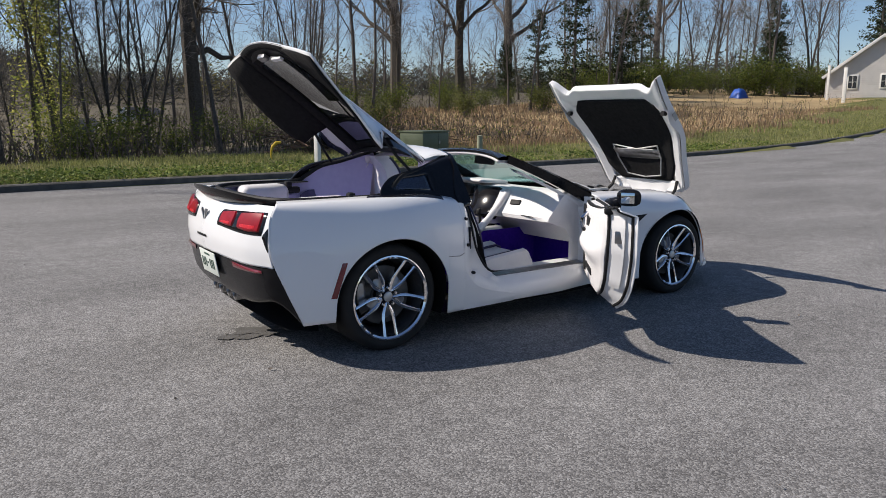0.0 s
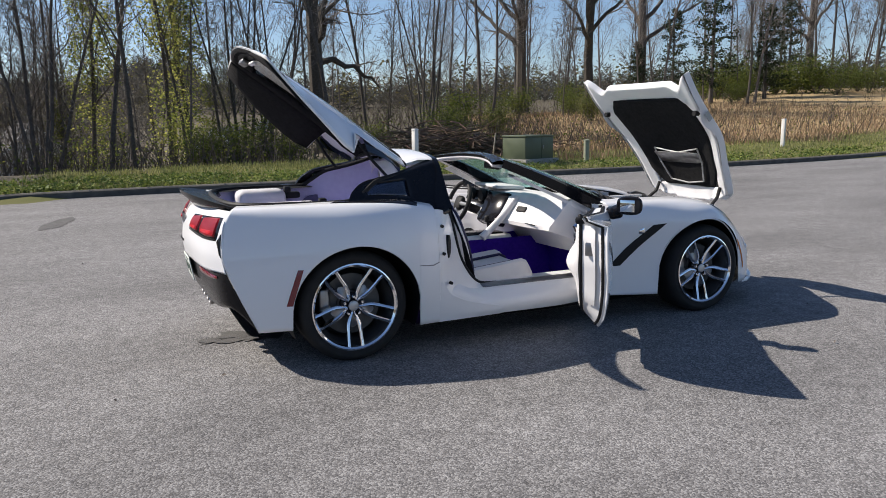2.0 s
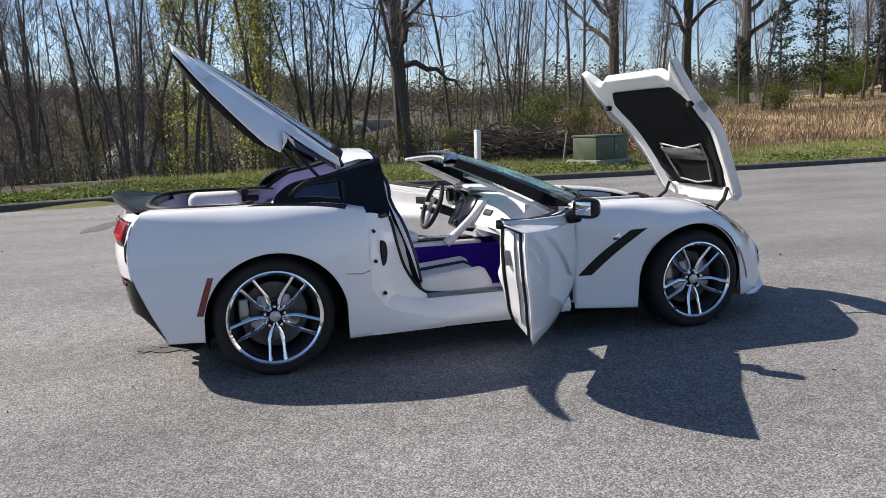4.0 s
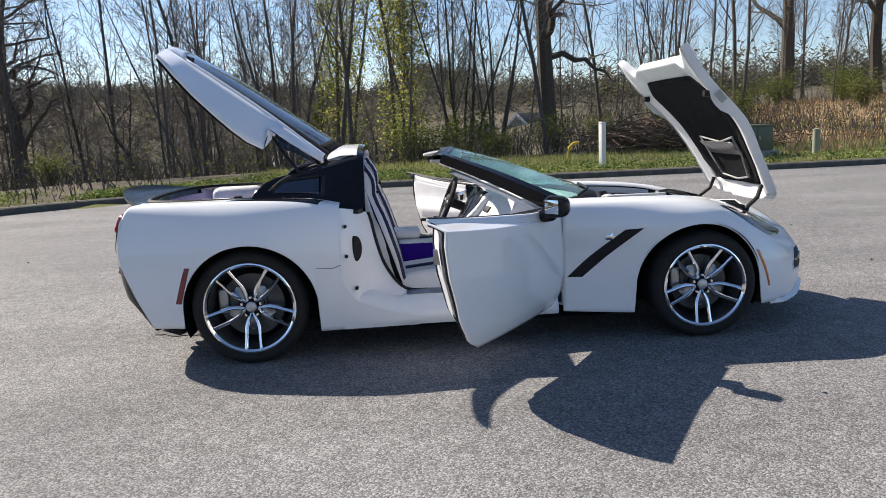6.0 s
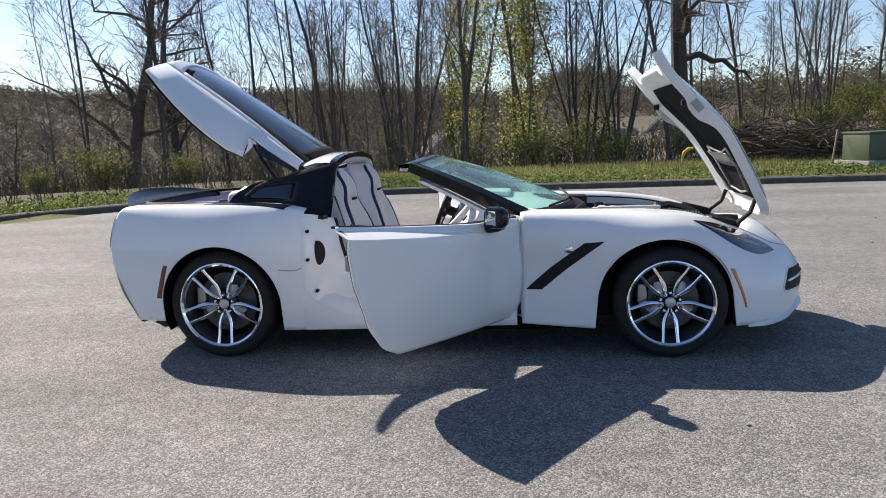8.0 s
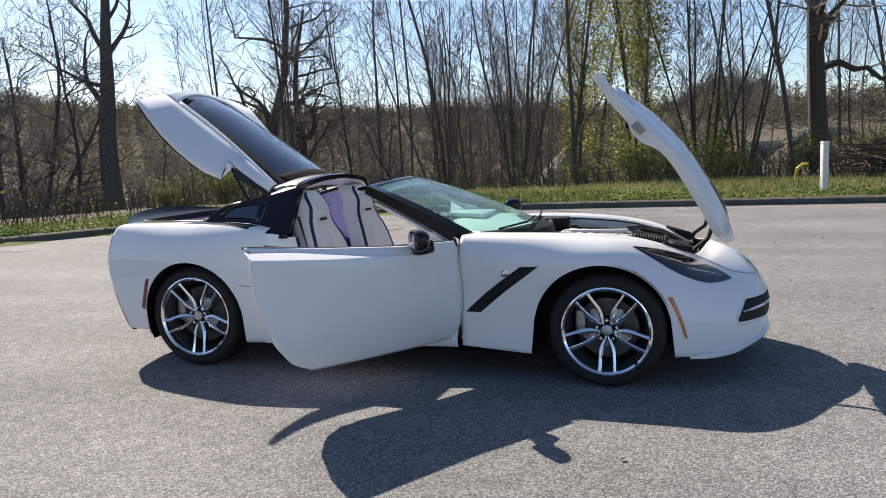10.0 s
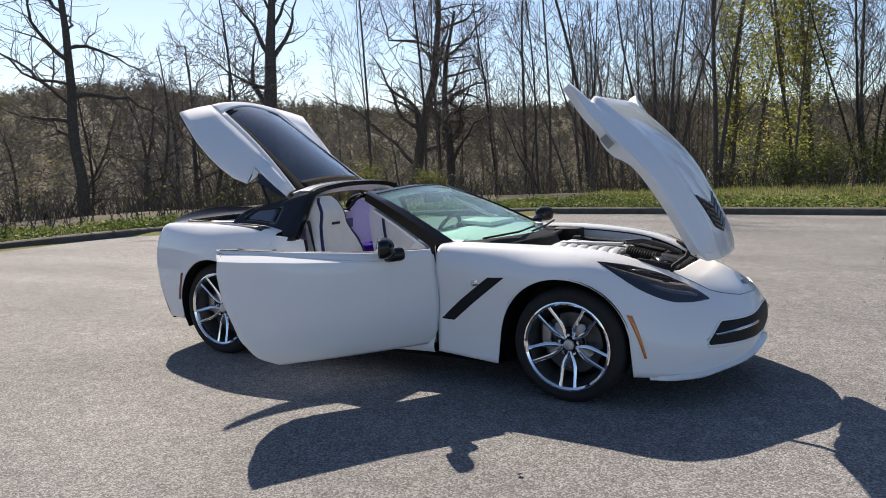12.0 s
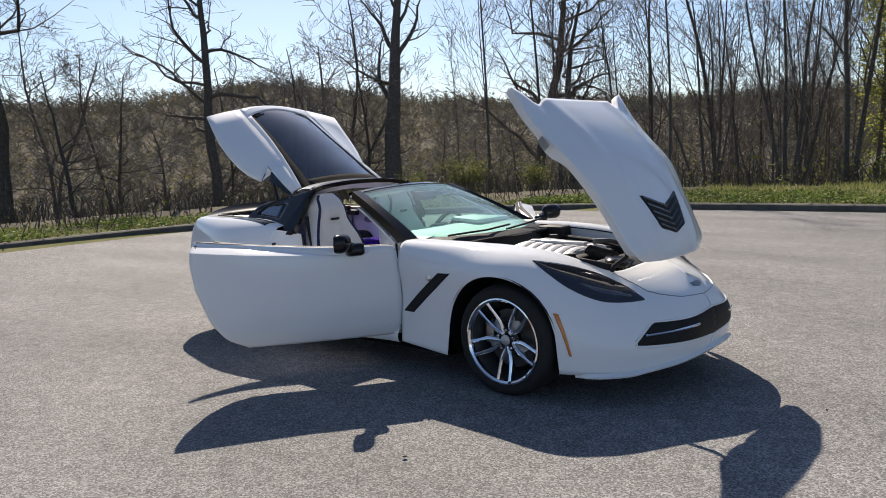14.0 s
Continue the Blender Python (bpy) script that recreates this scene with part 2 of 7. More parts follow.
def tube(points, radius, sides=8, cap=True):
    """A bmesh tube along points; radius a number or one per point."""
    p = [Vector(q) for q in points]
    rad = [radius] * len(p) if isinstance(radius, (int, float)) else list(radius)
    rows = []
    up = Vector((0.123, 0.31, 0.94)).normalized()
    for i, q in enumerate(p):
        d = (p[min(i + 1, len(p) - 1)] - p[max(i - 1, 0)]).normalized()
        s = d.cross(up)
        if s.length < 0.05:
            s = d.cross(Vector((1, 0.2, 0)))
        s.normalize()
        w = s.cross(d)
        rows.append([q + (s * math.cos(a) + w * math.sin(a)) * rad[i] for a in (2 * math.pi * k / sides for k in range(sides))])
    bm = sheet(rows, close_u=True)
    if cap:
        bm.verts.ensure_lookup_table()
        n = len(rows)
        bm.faces.new([bm.verts[k] for k in range(sides)])
        bm.faces.new([bm.verts[(n - 1) * sides + k] for k in range(sides)])
    return bm


def box(sx, sy, sz, at=(0, 0, 0), bevel=0.0, turn=None, seg=2):
    bm = bmesh.new()
    bmesh.ops.create_cube(bm, size=1.0, matrix=Matrix.Diagonal((sx, sy, sz, 1)))
    if bevel:
        bmesh.ops.bevel(bm, geom=list(bm.edges), offset=bevel, segments=seg, profile=0.5, affect="EDGES")
    if turn is not None:
        bmesh.ops.transform(bm, matrix=turn, verts=bm.verts)
    bmesh.ops.translate(bm, vec=Vector(at), verts=bm.verts)
    return bm


def joined(*bms):
    me = bpy.data.meshes.new("tmp")
    out = bmesh.new()
    for b in bms:
        b.to_mesh(me)
        b.free()
        out.from_mesh(me)
    bpy.data.meshes.remove(me)
    return out


def moved(bm, m):
    bmesh.ops.transform(bm, matrix=m, verts=bm.verts)
    return bm


def prism(outline, y0, y1, bevel=0.0):
    """Outline in x, z swept along y."""
    bm = bmesh.new()
    a = [bm.verts.new((x, y0, z)) for x, z in outline]
    b = [bm.verts.new((x, y1, z)) for x, z in outline]
    n = len(a)
    bm.faces.new(a)
    bm.faces.new(b[::-1])
    for i in range(n):
        bm.faces.new([a[i], b[i], b[(i + 1) % n], a[(i + 1) % n]])
    if bevel:
        bmesh.ops.bevel(bm, geom=list(bm.edges), offset=bevel, segments=2, profile=0.5, affect="EDGES")
    return bm


def empty(name, at=(0, 0, 0)):
    ob = new(name)
    ob.location = at
    ob.empty_display_size = 0.2
    return ob

# ---- ground, road, kerb ----
KERB_LINE = [(-12, -30), (-11.2, -14), (-11.0, -6), (-10.9, 0.5), (-10.6, 4.4), (-9.4, 7.0), (-7.2, 9.6), (-4.4, 11.0), (-1.5, 11.4),
             (4, 11.45), (12, 11.4), (21, 11.6), (32, 13.2), (44, 16.5), (62, 23), (90, 34), (130, 50)]
KERB_PTS = spline(KERB_LINE, 330)


def kerb_distance(x, y):
    """Signed distance to the kerb line: positive on the lawn side."""
    d = (KERB_PTS[:, 0] - x) ** 2 + (KERB_PTS[:, 1] - y) ** 2
    i = int(np.argmin(d))
    a, b = KERB_PTS[max(i - 1, 0)], KERB_PTS[min(i + 1, len(KERB_PTS) - 1)]
    t = b - a
    side = t[0] * (y - KERB_PTS[i][1]) - t[1] * (x - KERB_PTS[i][0])
    return math.copysign(math.sqrt(d[i]), side)


def smooth01(v, a, b):
    u = min(max((v - a) / (b - a), 0.0), 1.0)
    return u * u * (3 - 2 * u)


def road_z(x, y):
    return 0.00075 * max(x - 8, 0) ** 2 if x < 70 else 0.00075 * 62 ** 2 + 0.03 * (x - 70)


# the skyline of the far hills: bearing and elevation in degrees
RIDGE = ((50, 70, 84, 97, 105, 117, 123, 129, 132, 135, 139, 142, 145, 151, 155, 158, 162, 170, 188), (1.4, 1.9, 2.4, 3.0, 3.3, 3.7, 3.8, 4.2, 4.0, 4.3, 4.8, 5.4, 5.7, 5.0, 4.7, 4.5, 4.8, 5.0, 4.5))


def ground_z(x, y):
    """The lie of the land: level by the road, up to the east, down into the wooded valley to the north-west, hills beyond."""
    z = road_z(x, y)
    d = kerb_distance(x, y)
    if d > 0:
        z += 0.10 + 0.03 * min(d, 4)
        west = smooth01(-x, -12, 8)
        z -= west * 9.0 * smooth01(d, 3, 52)
        z += (1 - west) * 1.3 * smooth01(d, 6, 30) * smooth01(x, 5, 20)
        r = math.hypot(x, y)
        hill = smooth01(r, 80, 330)
        bearing = math.degrees(math.atan2(y, x))
        height = 10.4 + 330 * math.tan(radians(float(np.interp(bearing % 360, RIDGE[0], RIDGE[1])) - 0.85)) + 1.0 * math.sin(radians(bearing * 11)) + 2.5 * noise.noise((x * 0.012, y * 0.012, 7))
        z += smooth01(-x, -110, 0) * hill * height
        z += 0.05 * noise.noise((x * 0.4, y * 0.4, 0)) * smooth01(d, 0.5, 3)
    else:
        z -= 0.03
    return z


def axis_steps(lo, hi, near, fine, grow):
    v, s, out = 0.0, fine, [0.0]
    while v < hi:
        if v > near:
            s *= grow
        v += s
        out.append(v)
    v, s = 0.0, fine
    while v > lo:
        if v < -near:
            s *= grow
        v -= s
        out.insert(0, v)
    return out


xs, ys = axis_steps(-900, 900, 26, 0.8, 1.16), axis_steps(-900, 900, 26, 0.8, 1.16)
ground = part("ground", sheet([[(x, y, ground_z(x, y)) for x in xs] for y in ys]), WOOD_FLOOR, None,
              "rolling ground with leaf litter and rough grass reaching wooded hills", kind="structure")
tagged(ground, category="ground")

road_rows = []
for i in range(0, len(KERB_PTS)):
    px, py = KERB_PTS[i]
    # each row runs from the kerb to the open south-east side of the turning place
    qx, qy = (20 + px * 0.9, -60) if px > 0 else (20 + 0.3 * px, -60 - 0.4 * px)
    road_rows.append([(px + (qx - px) * k, py + (qy - py) * k, road_z(px + (qx - px) * k, 0) + 0.004) for k in (0, 0.01, 0.04, 0.1, 0.17, 0.25, 0.34, 0.5, 0.75, 1)])
road = part("road", sheet(road_rows), ASPHALT, None, "worn pale grey asphalt turning place with fine aggregate", kind="structure")
tagged(road, category="road")

kerb_rows = []
profile = [(-0.02, -0.05), (0.0, 0.02), (0.015, 0.115), (0.05, 0.14), (0.15, 0.145), (0.19, 0.12), (0.20, -0.05)]
for i in range(len(KERB_PTS)):
    a, b = KERB_PTS[max(i - 1, 0)], KERB_PTS[min(i + 1, len(KERB_PTS) - 1)]
    t = (b - a) / np.linalg.norm(b - a)
    nrm = np.array((-t[1], t[0]))
    base = road_z(*KERB_PTS[i])
    kerb_rows.append([(*(KERB_PTS[i] + nrm * o), base + h) for o, h in profile])
kerb = part("kerb", sheet(kerb_rows), KERB, None, "dark weathered kerb along the edge of the asphalt", kind="structure")
tagged(kerb, category="kerb")

# ---- the car: x forward, y to its left, wheels on z = 0 ----
car = tagged(empty("sports_car"), "white sports coupe with doors, hood and hatch standing open", "car")


class Surf:
    """A smooth surface through stations of points; s mirrors it to the car's right (-1) or left (+1)."""

    def __init__(self, stations, s, nu=140, nv=60):
        st = np.array(stations, float)
        cols = np.stack([spline(st[:, r], nu) for r in range(st.shape[1])], axis=1)
        self.g = np.stack([spline(cols[u], nv) for u in range(nu)])
        g = self.g
        for _ in range(2):
            pad = np.concatenate([np.repeat(g[:1], 6, 0), g, np.repeat(g[-1:], 6, 0)])
            mean = sum(pad[k:k + nu] for k in range(13)) / 13
            keep = np.clip(np.minimum(np.arange(nu), nu - 1 - np.arange(nu)) / 8, 0, 1)[:, None, None]
            g = g * (1 - keep) + mean * keep
        self.g = g
        self.g[:, :, 1] *= s
        if s > 0:
            self.g[:, :, 1] *= 1 + 0.06 * np.clip((self.g[:, :, 0] - 1.4) / 0.7, 0, 1)
        self.nu, self.nv, self.s = nu, nv, s

    def at(self, u, v):
        a, b = min(max(u, 0), 1) * (self.nu - 1), min(max(v, 0), 1) * (self.nv - 1)
        i, j = min(int(a), self.nu - 2), min(int(b), self.nv - 2)
        f, h = a - i, b - j
        g = self.g
        return (g[i, j] * (1 - f) + g[i + 1, j] * f) * (1 - h) + (g[i, j + 1] * (1 - f) + g[i + 1, j + 1] * f) * h

    def normal(self, u, v):
        e = 0.012
        a = self.at(u + e, v) - self.at(u - e, v)
        b = self.at(u, v + e) - self.at(u, v - e)
        n = np.cross(a, b)
        n /= np.linalg.norm(n) + 1e-9
        p = self.at(u, v)
        out = p - np.array((np.clip(p[0], -1.2, 1.2), 0, 0.45))
        return n if n @ out > 0 else -n

    def find(self, p):
        d = ((self.g - np.array((p[0], p[1] * self.s, p[2]))) ** 2).sum(2)
        i, j = np.unravel_index(int(np.argmin(d)), d.shape)
        return i / (self.nu - 1), j / (self.nv - 1)

    def clipped(self, arches, vmin=0.0, nv=48):
        """Rows of points with the wheel arches (x, z, radius) cut away from below."""
        rows = []
        for i in range(self.nu):
            c = self.g[i]
            start = vmin * (self.nv - 1)
            for ax, az, r in arches:
                d = np.hypot(c[:, 0] - ax, c[:, 2] - az) - r
                inside = np.nonzero(d < 0)[0]
                if len(inside) and inside[-1] < self.nv - 1:
                    k = int(inside[-1])
                    start = max(start, k + d[k] / (d[k] - d[k + 1]))
            mid = 0.66 * (self.nv - 1)
            steps = np.r_[np.linspace(start, mid, nv // 2, endpoint=False), np.linspace(mid, self.nv - 1, nv // 2)] if start < mid - 1 else np.linspace(start, self.nv - 1, nv // 2 * 2)
            rows.append([self.at(i / (self.nu - 1), v / (self.nv - 1)) for v in steps])
        return rows

    def leaf(self, lower, upper, off=0.004, n=20, nv=8, depth=0.01):
        """A raised plate between two lines of places that meet at both ends."""
        lo = spline([self.find(p) for p in lower], n + 1)
        up = spline([self.find(p) for p in upper], n + 1)
        rows = []
        for i in range(n + 1):
            r = [self.at(*lo[i]) - self.normal(*lo[i]) * depth]
            for j in range(nv + 1):
                h = j / nv
                uv = lo[i] * (1 - h) + up[i] * h
                r.append(self.at(*uv) + self.normal(*uv) * (0.0045 + off * math.sin(math.pi * h) ** 0.5 * (i not in (0, n))))
            r.append(self.at(*up[i]) - self.normal(*up[i]) * depth)
            rows.append(r)
        return sheet(rows)

    def patch(self, a, b, c, d, off=0.004, nu=10, nv=6, depth=0.01, rounded=0.0):
        """A raised plate over the surface between four corner places (a-b lower edge, d-c upper edge)."""
        ua, ub, uc, ud = (np.array(self.find(p)) for p in (a, b, c, d))
        top, low = [], []
        for j in range(nv + 1):
            h = j / nv
            rt, rl = [], []
            for i in range(nu + 1):
                f = i / nu
                p0, q0 = 2 * f - 1, 2 * h - 1
                ff, hh = 0.5 + 0.5 * p0 * math.sqrt(1 - rounded * q0 * q0 / 2), 0.5 + 0.5 * q0 * math.sqrt(1 - rounded * p0 * p0 / 2)
                uv = (ua * (1 - ff) + ub * ff) * (1 - hh) + (ud * (1 - ff) + uc * ff) * hh
                p, n = self.at(*uv), self.normal(*uv)
                edge = i in (0, nu) or j in (0, nv)
                rt.append(p + n * (0.0045 + off * (0.0 if edge else 1.0)))
                rl.append(p - n * depth)
            top.append(rt)
            low.append(rl)
        rim = [low[0]] + top + [low[-1]]
        return sheet([[r[0] * 0 + q for q in r] for r in rim])


ARCH_F, ARCH_R = (1.325, 0.320, 0.385), (-1.342, 0.325, 0.392)
FRONT = [
    [(0.50, 0.800, 0.205), (0.50, 0.790, 0.34), (0.50, 0.785, 0.55), (0.50, 0.805, 0.72), (0.50, 0.765, 0.838), (0.50, 0.66, 0.868)],
    [(0.95, 0.838, 0.18), (0.95, 0.822, 0.34), (0.95, 0.826, 0.55), (0.95, 0.836, 0.72), (0.95, 0.765, 0.838), (0.95, 0.62, 0.862)],
    [(1.355, 0.88, 0.18), (1.355, 0.890, 0.42), (1.355, 0.895, 0.62), (1.355, 0.860, 0.755), (1.355, 0.745, 0.825), (1.355, 0.57, 0.842)],
    [(1.72, 0.825, 0.19), (1.71, 0.825, 0.40), (1.68, 0.800, 0.57), (1.66, 0.720, 0.690), (1.63, 0.620, 0.755), (1.60, 0.49, 0.790)],
    [(1.985, 0.650, 0.183), (2.003, 0.622, 0.335), (1.985, 0.565, 0.49), (1.93, 0.490, 0.595), (1.87, 0.440, 0.660), (1.82, 0.40, 0.700)],
    [(2.198, 0.355, 0.228), (2.222, 0.335, 0.345), (2.212, 0.300, 0.455), (2.145, 0.255, 0.56), (2.015, 0.225, 0.655), (1.88, 0.20, 0.718)],
    [(2.235, 0.000, 0.245), (2.257, 0.00, 0.345), (2.250, 0.000, 0.45), (2.182, 0.000, 0.570), (2.065, 0.000, 0.672), (1.92, 0.00, 0.737)],
]
REAR = [
    [(-0.81, 0.865, 0.19), (-0.81, 0.880, 0.38), (-0.81, 0.870, 0.60), (-0.81, 0.845, 0.79), (-0.81, 0.790, 0.890), (-0.81, 0.715, 0.918)],
    [(-1.00, 0.880, 0.19), (-1.00, 0.905, 0.40), (-1.00, 0.905, 0.62), (-1.00, 0.875, 0.82), (-1.00, 0.800, 0.930), (-1.00, 0.70, 0.950)],
    [(-1.355, 0.89, 0.20), (-1.355, 0.925, 0.43), (-1.355, 0.930, 0.66), (-1.355, 0.89, 0.85), (-1.355, 0.800, 0.945), (-1.355, 0.68, 0.960)],
    [(-1.70, 0.850, 0.24), (-1.70, 0.875, 0.44), (-1.70, 0.870, 0.67), (-1.70, 0.83, 0.86), (-1.70, 0.765, 0.945), (-1.70, 0.66, 0.958)],
    [(-1.925, 0.805, 0.24), (-2.02, 0.800, 0.45), (-2.10, 0.765, 0.68), (-2.075, 0.730, 0.86), (-2.03, 0.700, 0.94), (-1.98, 0.60, 0.955)],
]
TAIL = [
    [(-2.085, 0.775, 0.595), (-2.10, 0.762, 0.70), (-2.09, 0.748, 0.80), (-2.075, 0.732, 0.87), (-2.03, 0.700, 0.94)],
    [(-2.160, 0.560, 0.595), (-2.170, 0.560, 0.70), (-2.155, 0.56, 0.80), (-2.120, 0.56, 0.88), (-2.07, 0.54, 0.938)],
    [(-2.200, 0.320, 0.605), (-2.210, 0.320, 0.71), (-2.195, 0.32, 0.81), (-2.155, 0.32, 0.89), (-2.11, 0.31, 0.938)],
    [(-2.225, 0.000, 0.615), (-2.235, 0.000, 0.72), (-2.220, 0.00, 0.82), (-2.185, 0.00, 0.90), (-2.14, 0.00, 0.935)],
]


def revolve(profile, n=48, cap=False):
    """Profile of (radius, y) turned round the y axis."""
    rows = [[(r * math.cos(2 * math.pi * k / n), y, r * math.sin(2 * math.pi * k / n)) for k in range(n)] for r, y in profile]
    return sheet(rows, close_u=True)


def side_panels(s):
    """Fender, quarter panel, rocker and their lamps on one side."""
    front, rear = Surf(FRONT, s), Surf(REAR, s)
    f = thick(part("front_fender", sheet(front.clipped([ARCH_F])), WHITE, car, "white front fender and bumper half with arched wheel opening"), 0.006, 0)
    r = thick(part("quarter_panel", sheet(rear.clipped([ARCH_R])), WHITE, car, "white rear quarter panel with arched wheel opening"), 0.006, 0)
    # slanted black fender vent with its recessed floor
    part("fender_vent", front.patch((0.525, 0.78, 0.405), (0.62, 0.79, 0.405), (0.985, 0.80, 0.69), (0.87, 0.80, 0.69), 0.004, 14, 5), BLACK_MATT, f, "slanted black fender vent")
    part("side_marker", front.patch((1.765, 0.79, 0.285), (1.79, 0.79, 0.285), (1.715, 0.80, 0.525), (1.69, 0.81, 0.525), 0.005, 4, 10), AMBER, f, "amber side marker")
    head = part("headlight", front.leaf([(1.497, 0.724, 0.791), (1.60, 0.735, 0.730), (1.726, 0.700, 0.645), (1.856, 0.625, 0.572), (1.95, 0.525, 0.548), (2.032, 0.415, 0.556)], [(1.497, 0.722, 0.793), (1.60, 0.622, 0.768), (1.70, 0.545, 0.738), (1.80, 0.475, 0.695), (1.91, 0.432, 0.640), (2.03, 0.412, 0.572)], 0.006, 26, 12), LAMP_GLASS, f, "dark glossy swept-back headlight cover")
    part("headlight_reflector", front.leaf([(1.74, 0.655, 0.672), (1.84, 0.60, 0.615), (1.93, 0.515, 0.585), (1.985, 0.45, 0.58)], [(1.75, 0.645, 0.675), (1.84, 0.57, 0.640), (1.92, 0.495, 0.612), (1.98, 0.445, 0.588)], 0.0085, 14, 4), SMOKED, head, "smoky grey reflector behind the dark cover")
    part("fender_badge", front.patch((0.76, 0.80, 0.635), (0.82, 0.80, 0.64), (0.80, 0.80, 0.67), (0.75, 0.80, 0.66), 0.006, 4, 4), CHROME, f, "small chrome crossed-flags shape")
    part("rear_marker", rear.patch((-1.765, 0.85, 0.385), (-1.735, 0.85, 0.385), (-1.665, 0.86, 0.60), (-1.70, 0.86, 0.60), 0.004, 4, 10), DARK_RED, r, "dark red side reflector")
    part("deck_vent", rear.patch((-1.46, 0.742, 0.955), (-0.93, 0.800, 0.922), (-0.90, 0.725, 0.940), (-1.42, 0.690, 0.957), 0.004, 14, 4), BLACK_GLOSS, r, "black slot vent on the shoulder")
    # half of the grille opening with its bright bar, half of the chin splitter and nose badge
    grille = part("grille", front.patch((2.055, 0.575, 0.335), (2.265, 0.002, 0.315), (2.265, 0.002, 0.48), (2.10, 0.46, 0.455), 0.004, 16, 6), BLACK_MATT, f, "black mesh front grille")
    def along(a, b, n, off):
        ua, ub = np.array(front.find(a)), np.array(front.find(b))
        return [front.at(*(ua * (1 - f) + ub * f)) + front.normal(*(ua * (1 - f) + ub * f)) * off for f in np.linspace(0, 1, n)]

    part("grille_bar", tube(along((2.085, 0.52, 0.392), (2.24, 0.20, 0.405), 14, 0.012), 0.0075, 8), CHROME, grille, "thin bright grille bar")
    rim = along((2.265, 0.002, 0.483), (2.098, 0.462, 0.458), 14, 0.003) + along((2.085, 0.49, 0.432), (2.056, 0.565, 0.358), 6, 0.003) + along((2.058, 0.568, 0.332), (2.265, 0.002, 0.312), 14, 0.003)
    part("grille_lip", tube(rim, 0.006, 8), WHITE, grille, "white rolled lip of the grille opening")
    part("nose_badge", front.patch((2.155, 0.055, 0.595), (2.17, 0.004, 0.585), (2.14, 0.004, 0.62), (2.135, 0.06, 0.617), 0.004, 4, 4), STEEL, f, "small winged chrome badge")
    seam = along((1.83, 0.41, 0.70), (2.02, 0.37, 0.60), 6, 0.0035) + along((2.04, 0.36, 0.595), (2.16, 0.22, 0.558), 5, 0.0035)[1:] + along((2.17, 0.20, 0.556), (2.215, 0.004, 0.563), 6, 0.0035)[1:]
    part("nose_seam", tube(seam, 0.0028, 5), STEEL, f, "fine panel seam across the nose")
    chin = [[(x, s * y, z + 0.012), (x + 0.034 * cx, s * (y + 0.034 * cy), z - 0.002), (x + 0.028 * cx, s * (y + 0.028 * cy), z - 0.014), (x - 0.06 * cx, s * (y - 0.06 * cy), z - 0.008)]
            for x, y, z, cx, cy in spline([(1.80, 0.782, 0.186, 0.0, 0.0), (1.91, 0.722, 0.182, 0.25, 0.4), (2.015, 0.61, 0.186, 0.75, 0.8), (2.08, 0.53, 0.200, 0.85, 0.6), (2.185, 0.36, 0.226, 0.9, 0.4), (2.226, 0.17, 0.240, 1.0, 0.15), (2.235, 0.0, 0.244, 1, 0)], 29)]
    part("chin_lip", sheet(chin), WHITE, car, "white chin lip under the nose")
    # wheel housings
    for (ax, az, ar), nm in ((ARCH_F, "wheel_housing"), (ARCH_R, "wheel_housing")):
        rows = []
        for k in range(25):
            a = math.pi * (-0.12 + 1.24 * k / 24)
            rows.append([(ax + (ar + 0.01) * math.cos(a), s * y, az + (ar + 0.01) * math.sin(a)) for y in ((0.80 + 0.075 * math.sin(a) if ax > 0 else 0.85 + 0.06 * math.sin(a)), 0.74, 0.60, 0.50)])
        part(nm, sheet(rows), BLACK_MATT, car, "black inner wheel housing")
        bm = bmesh.new()
        ring = [bm.verts.new((ax + (ar + 0.01) * math.cos(a), s * 0.50, az + (ar + 0.01) * math.sin(a))) for a in (math.pi * (-0.12 + 1.24 * k / 24) for k in range(25))]
        bm.faces.new(ring)
        part("wheel_housing_wall", bm, BLACK_MATT, car)
    # rocker under the door, door sill, and the step inside
    prof = [(0.79, 0.18), (0.850, 0.192), (0.864, 0.22), (0.860, 0.25), (0.835, 0.285), (0.79, 0.318), (0.74, 0.347), (0.68, 0.36), (0.55, 0.36), (0.53, 0.30)]
    rows = [[(x, s * (y - 0.055 * smooth01(x, 0.0, 0.42) * (y > 0.78)), z + (0.13 * smooth01(-x, 0.42, 0.78) if y > 0.78 and z > 0.21 else 0.0)) for y, z in prof] for x in np.linspace(-0.83, 0.47, 16)]
    part("rocker_sill", sheet(rows), WHITE, car, "white painted rocker and door sill")
    part("sill_plate", moved(box(0.84, 0.062, 0.006, (0, 0, 0), 0.002), Matrix.Translation((-0.02, s * 0.712, 0.3575)) @ pose(0, 0, 0, 14 * s * -1, 0, 0)), STEEL, car, "brushed metal sill plate")
    belly = [(-1.95, 0.60), (-1.80, 0.74), (-1.70, 0.52), (-1.0, 0.52), (-0.94, 0.80), (0.0, 0.84), (0.93, 0.80), (0.97, 0.50), (1.69, 0.50), (1.74, 0.76), (1.98, 0.62), (2.12, 0.42), (2.22, 0.25)]
    part("underbody", sheet([[(x, 0.0, 0.165 + 0.27 * max(x - 1.9, 0)), (x, s * y * 0.5, 0.165 + 0.25 * max(x - 1.9, 0)), (x, s * y, 0.175 + 0.2 * max(x - 1.9, 0))] for x, y in belly]), BLACK_MATT, car, "black underbody")
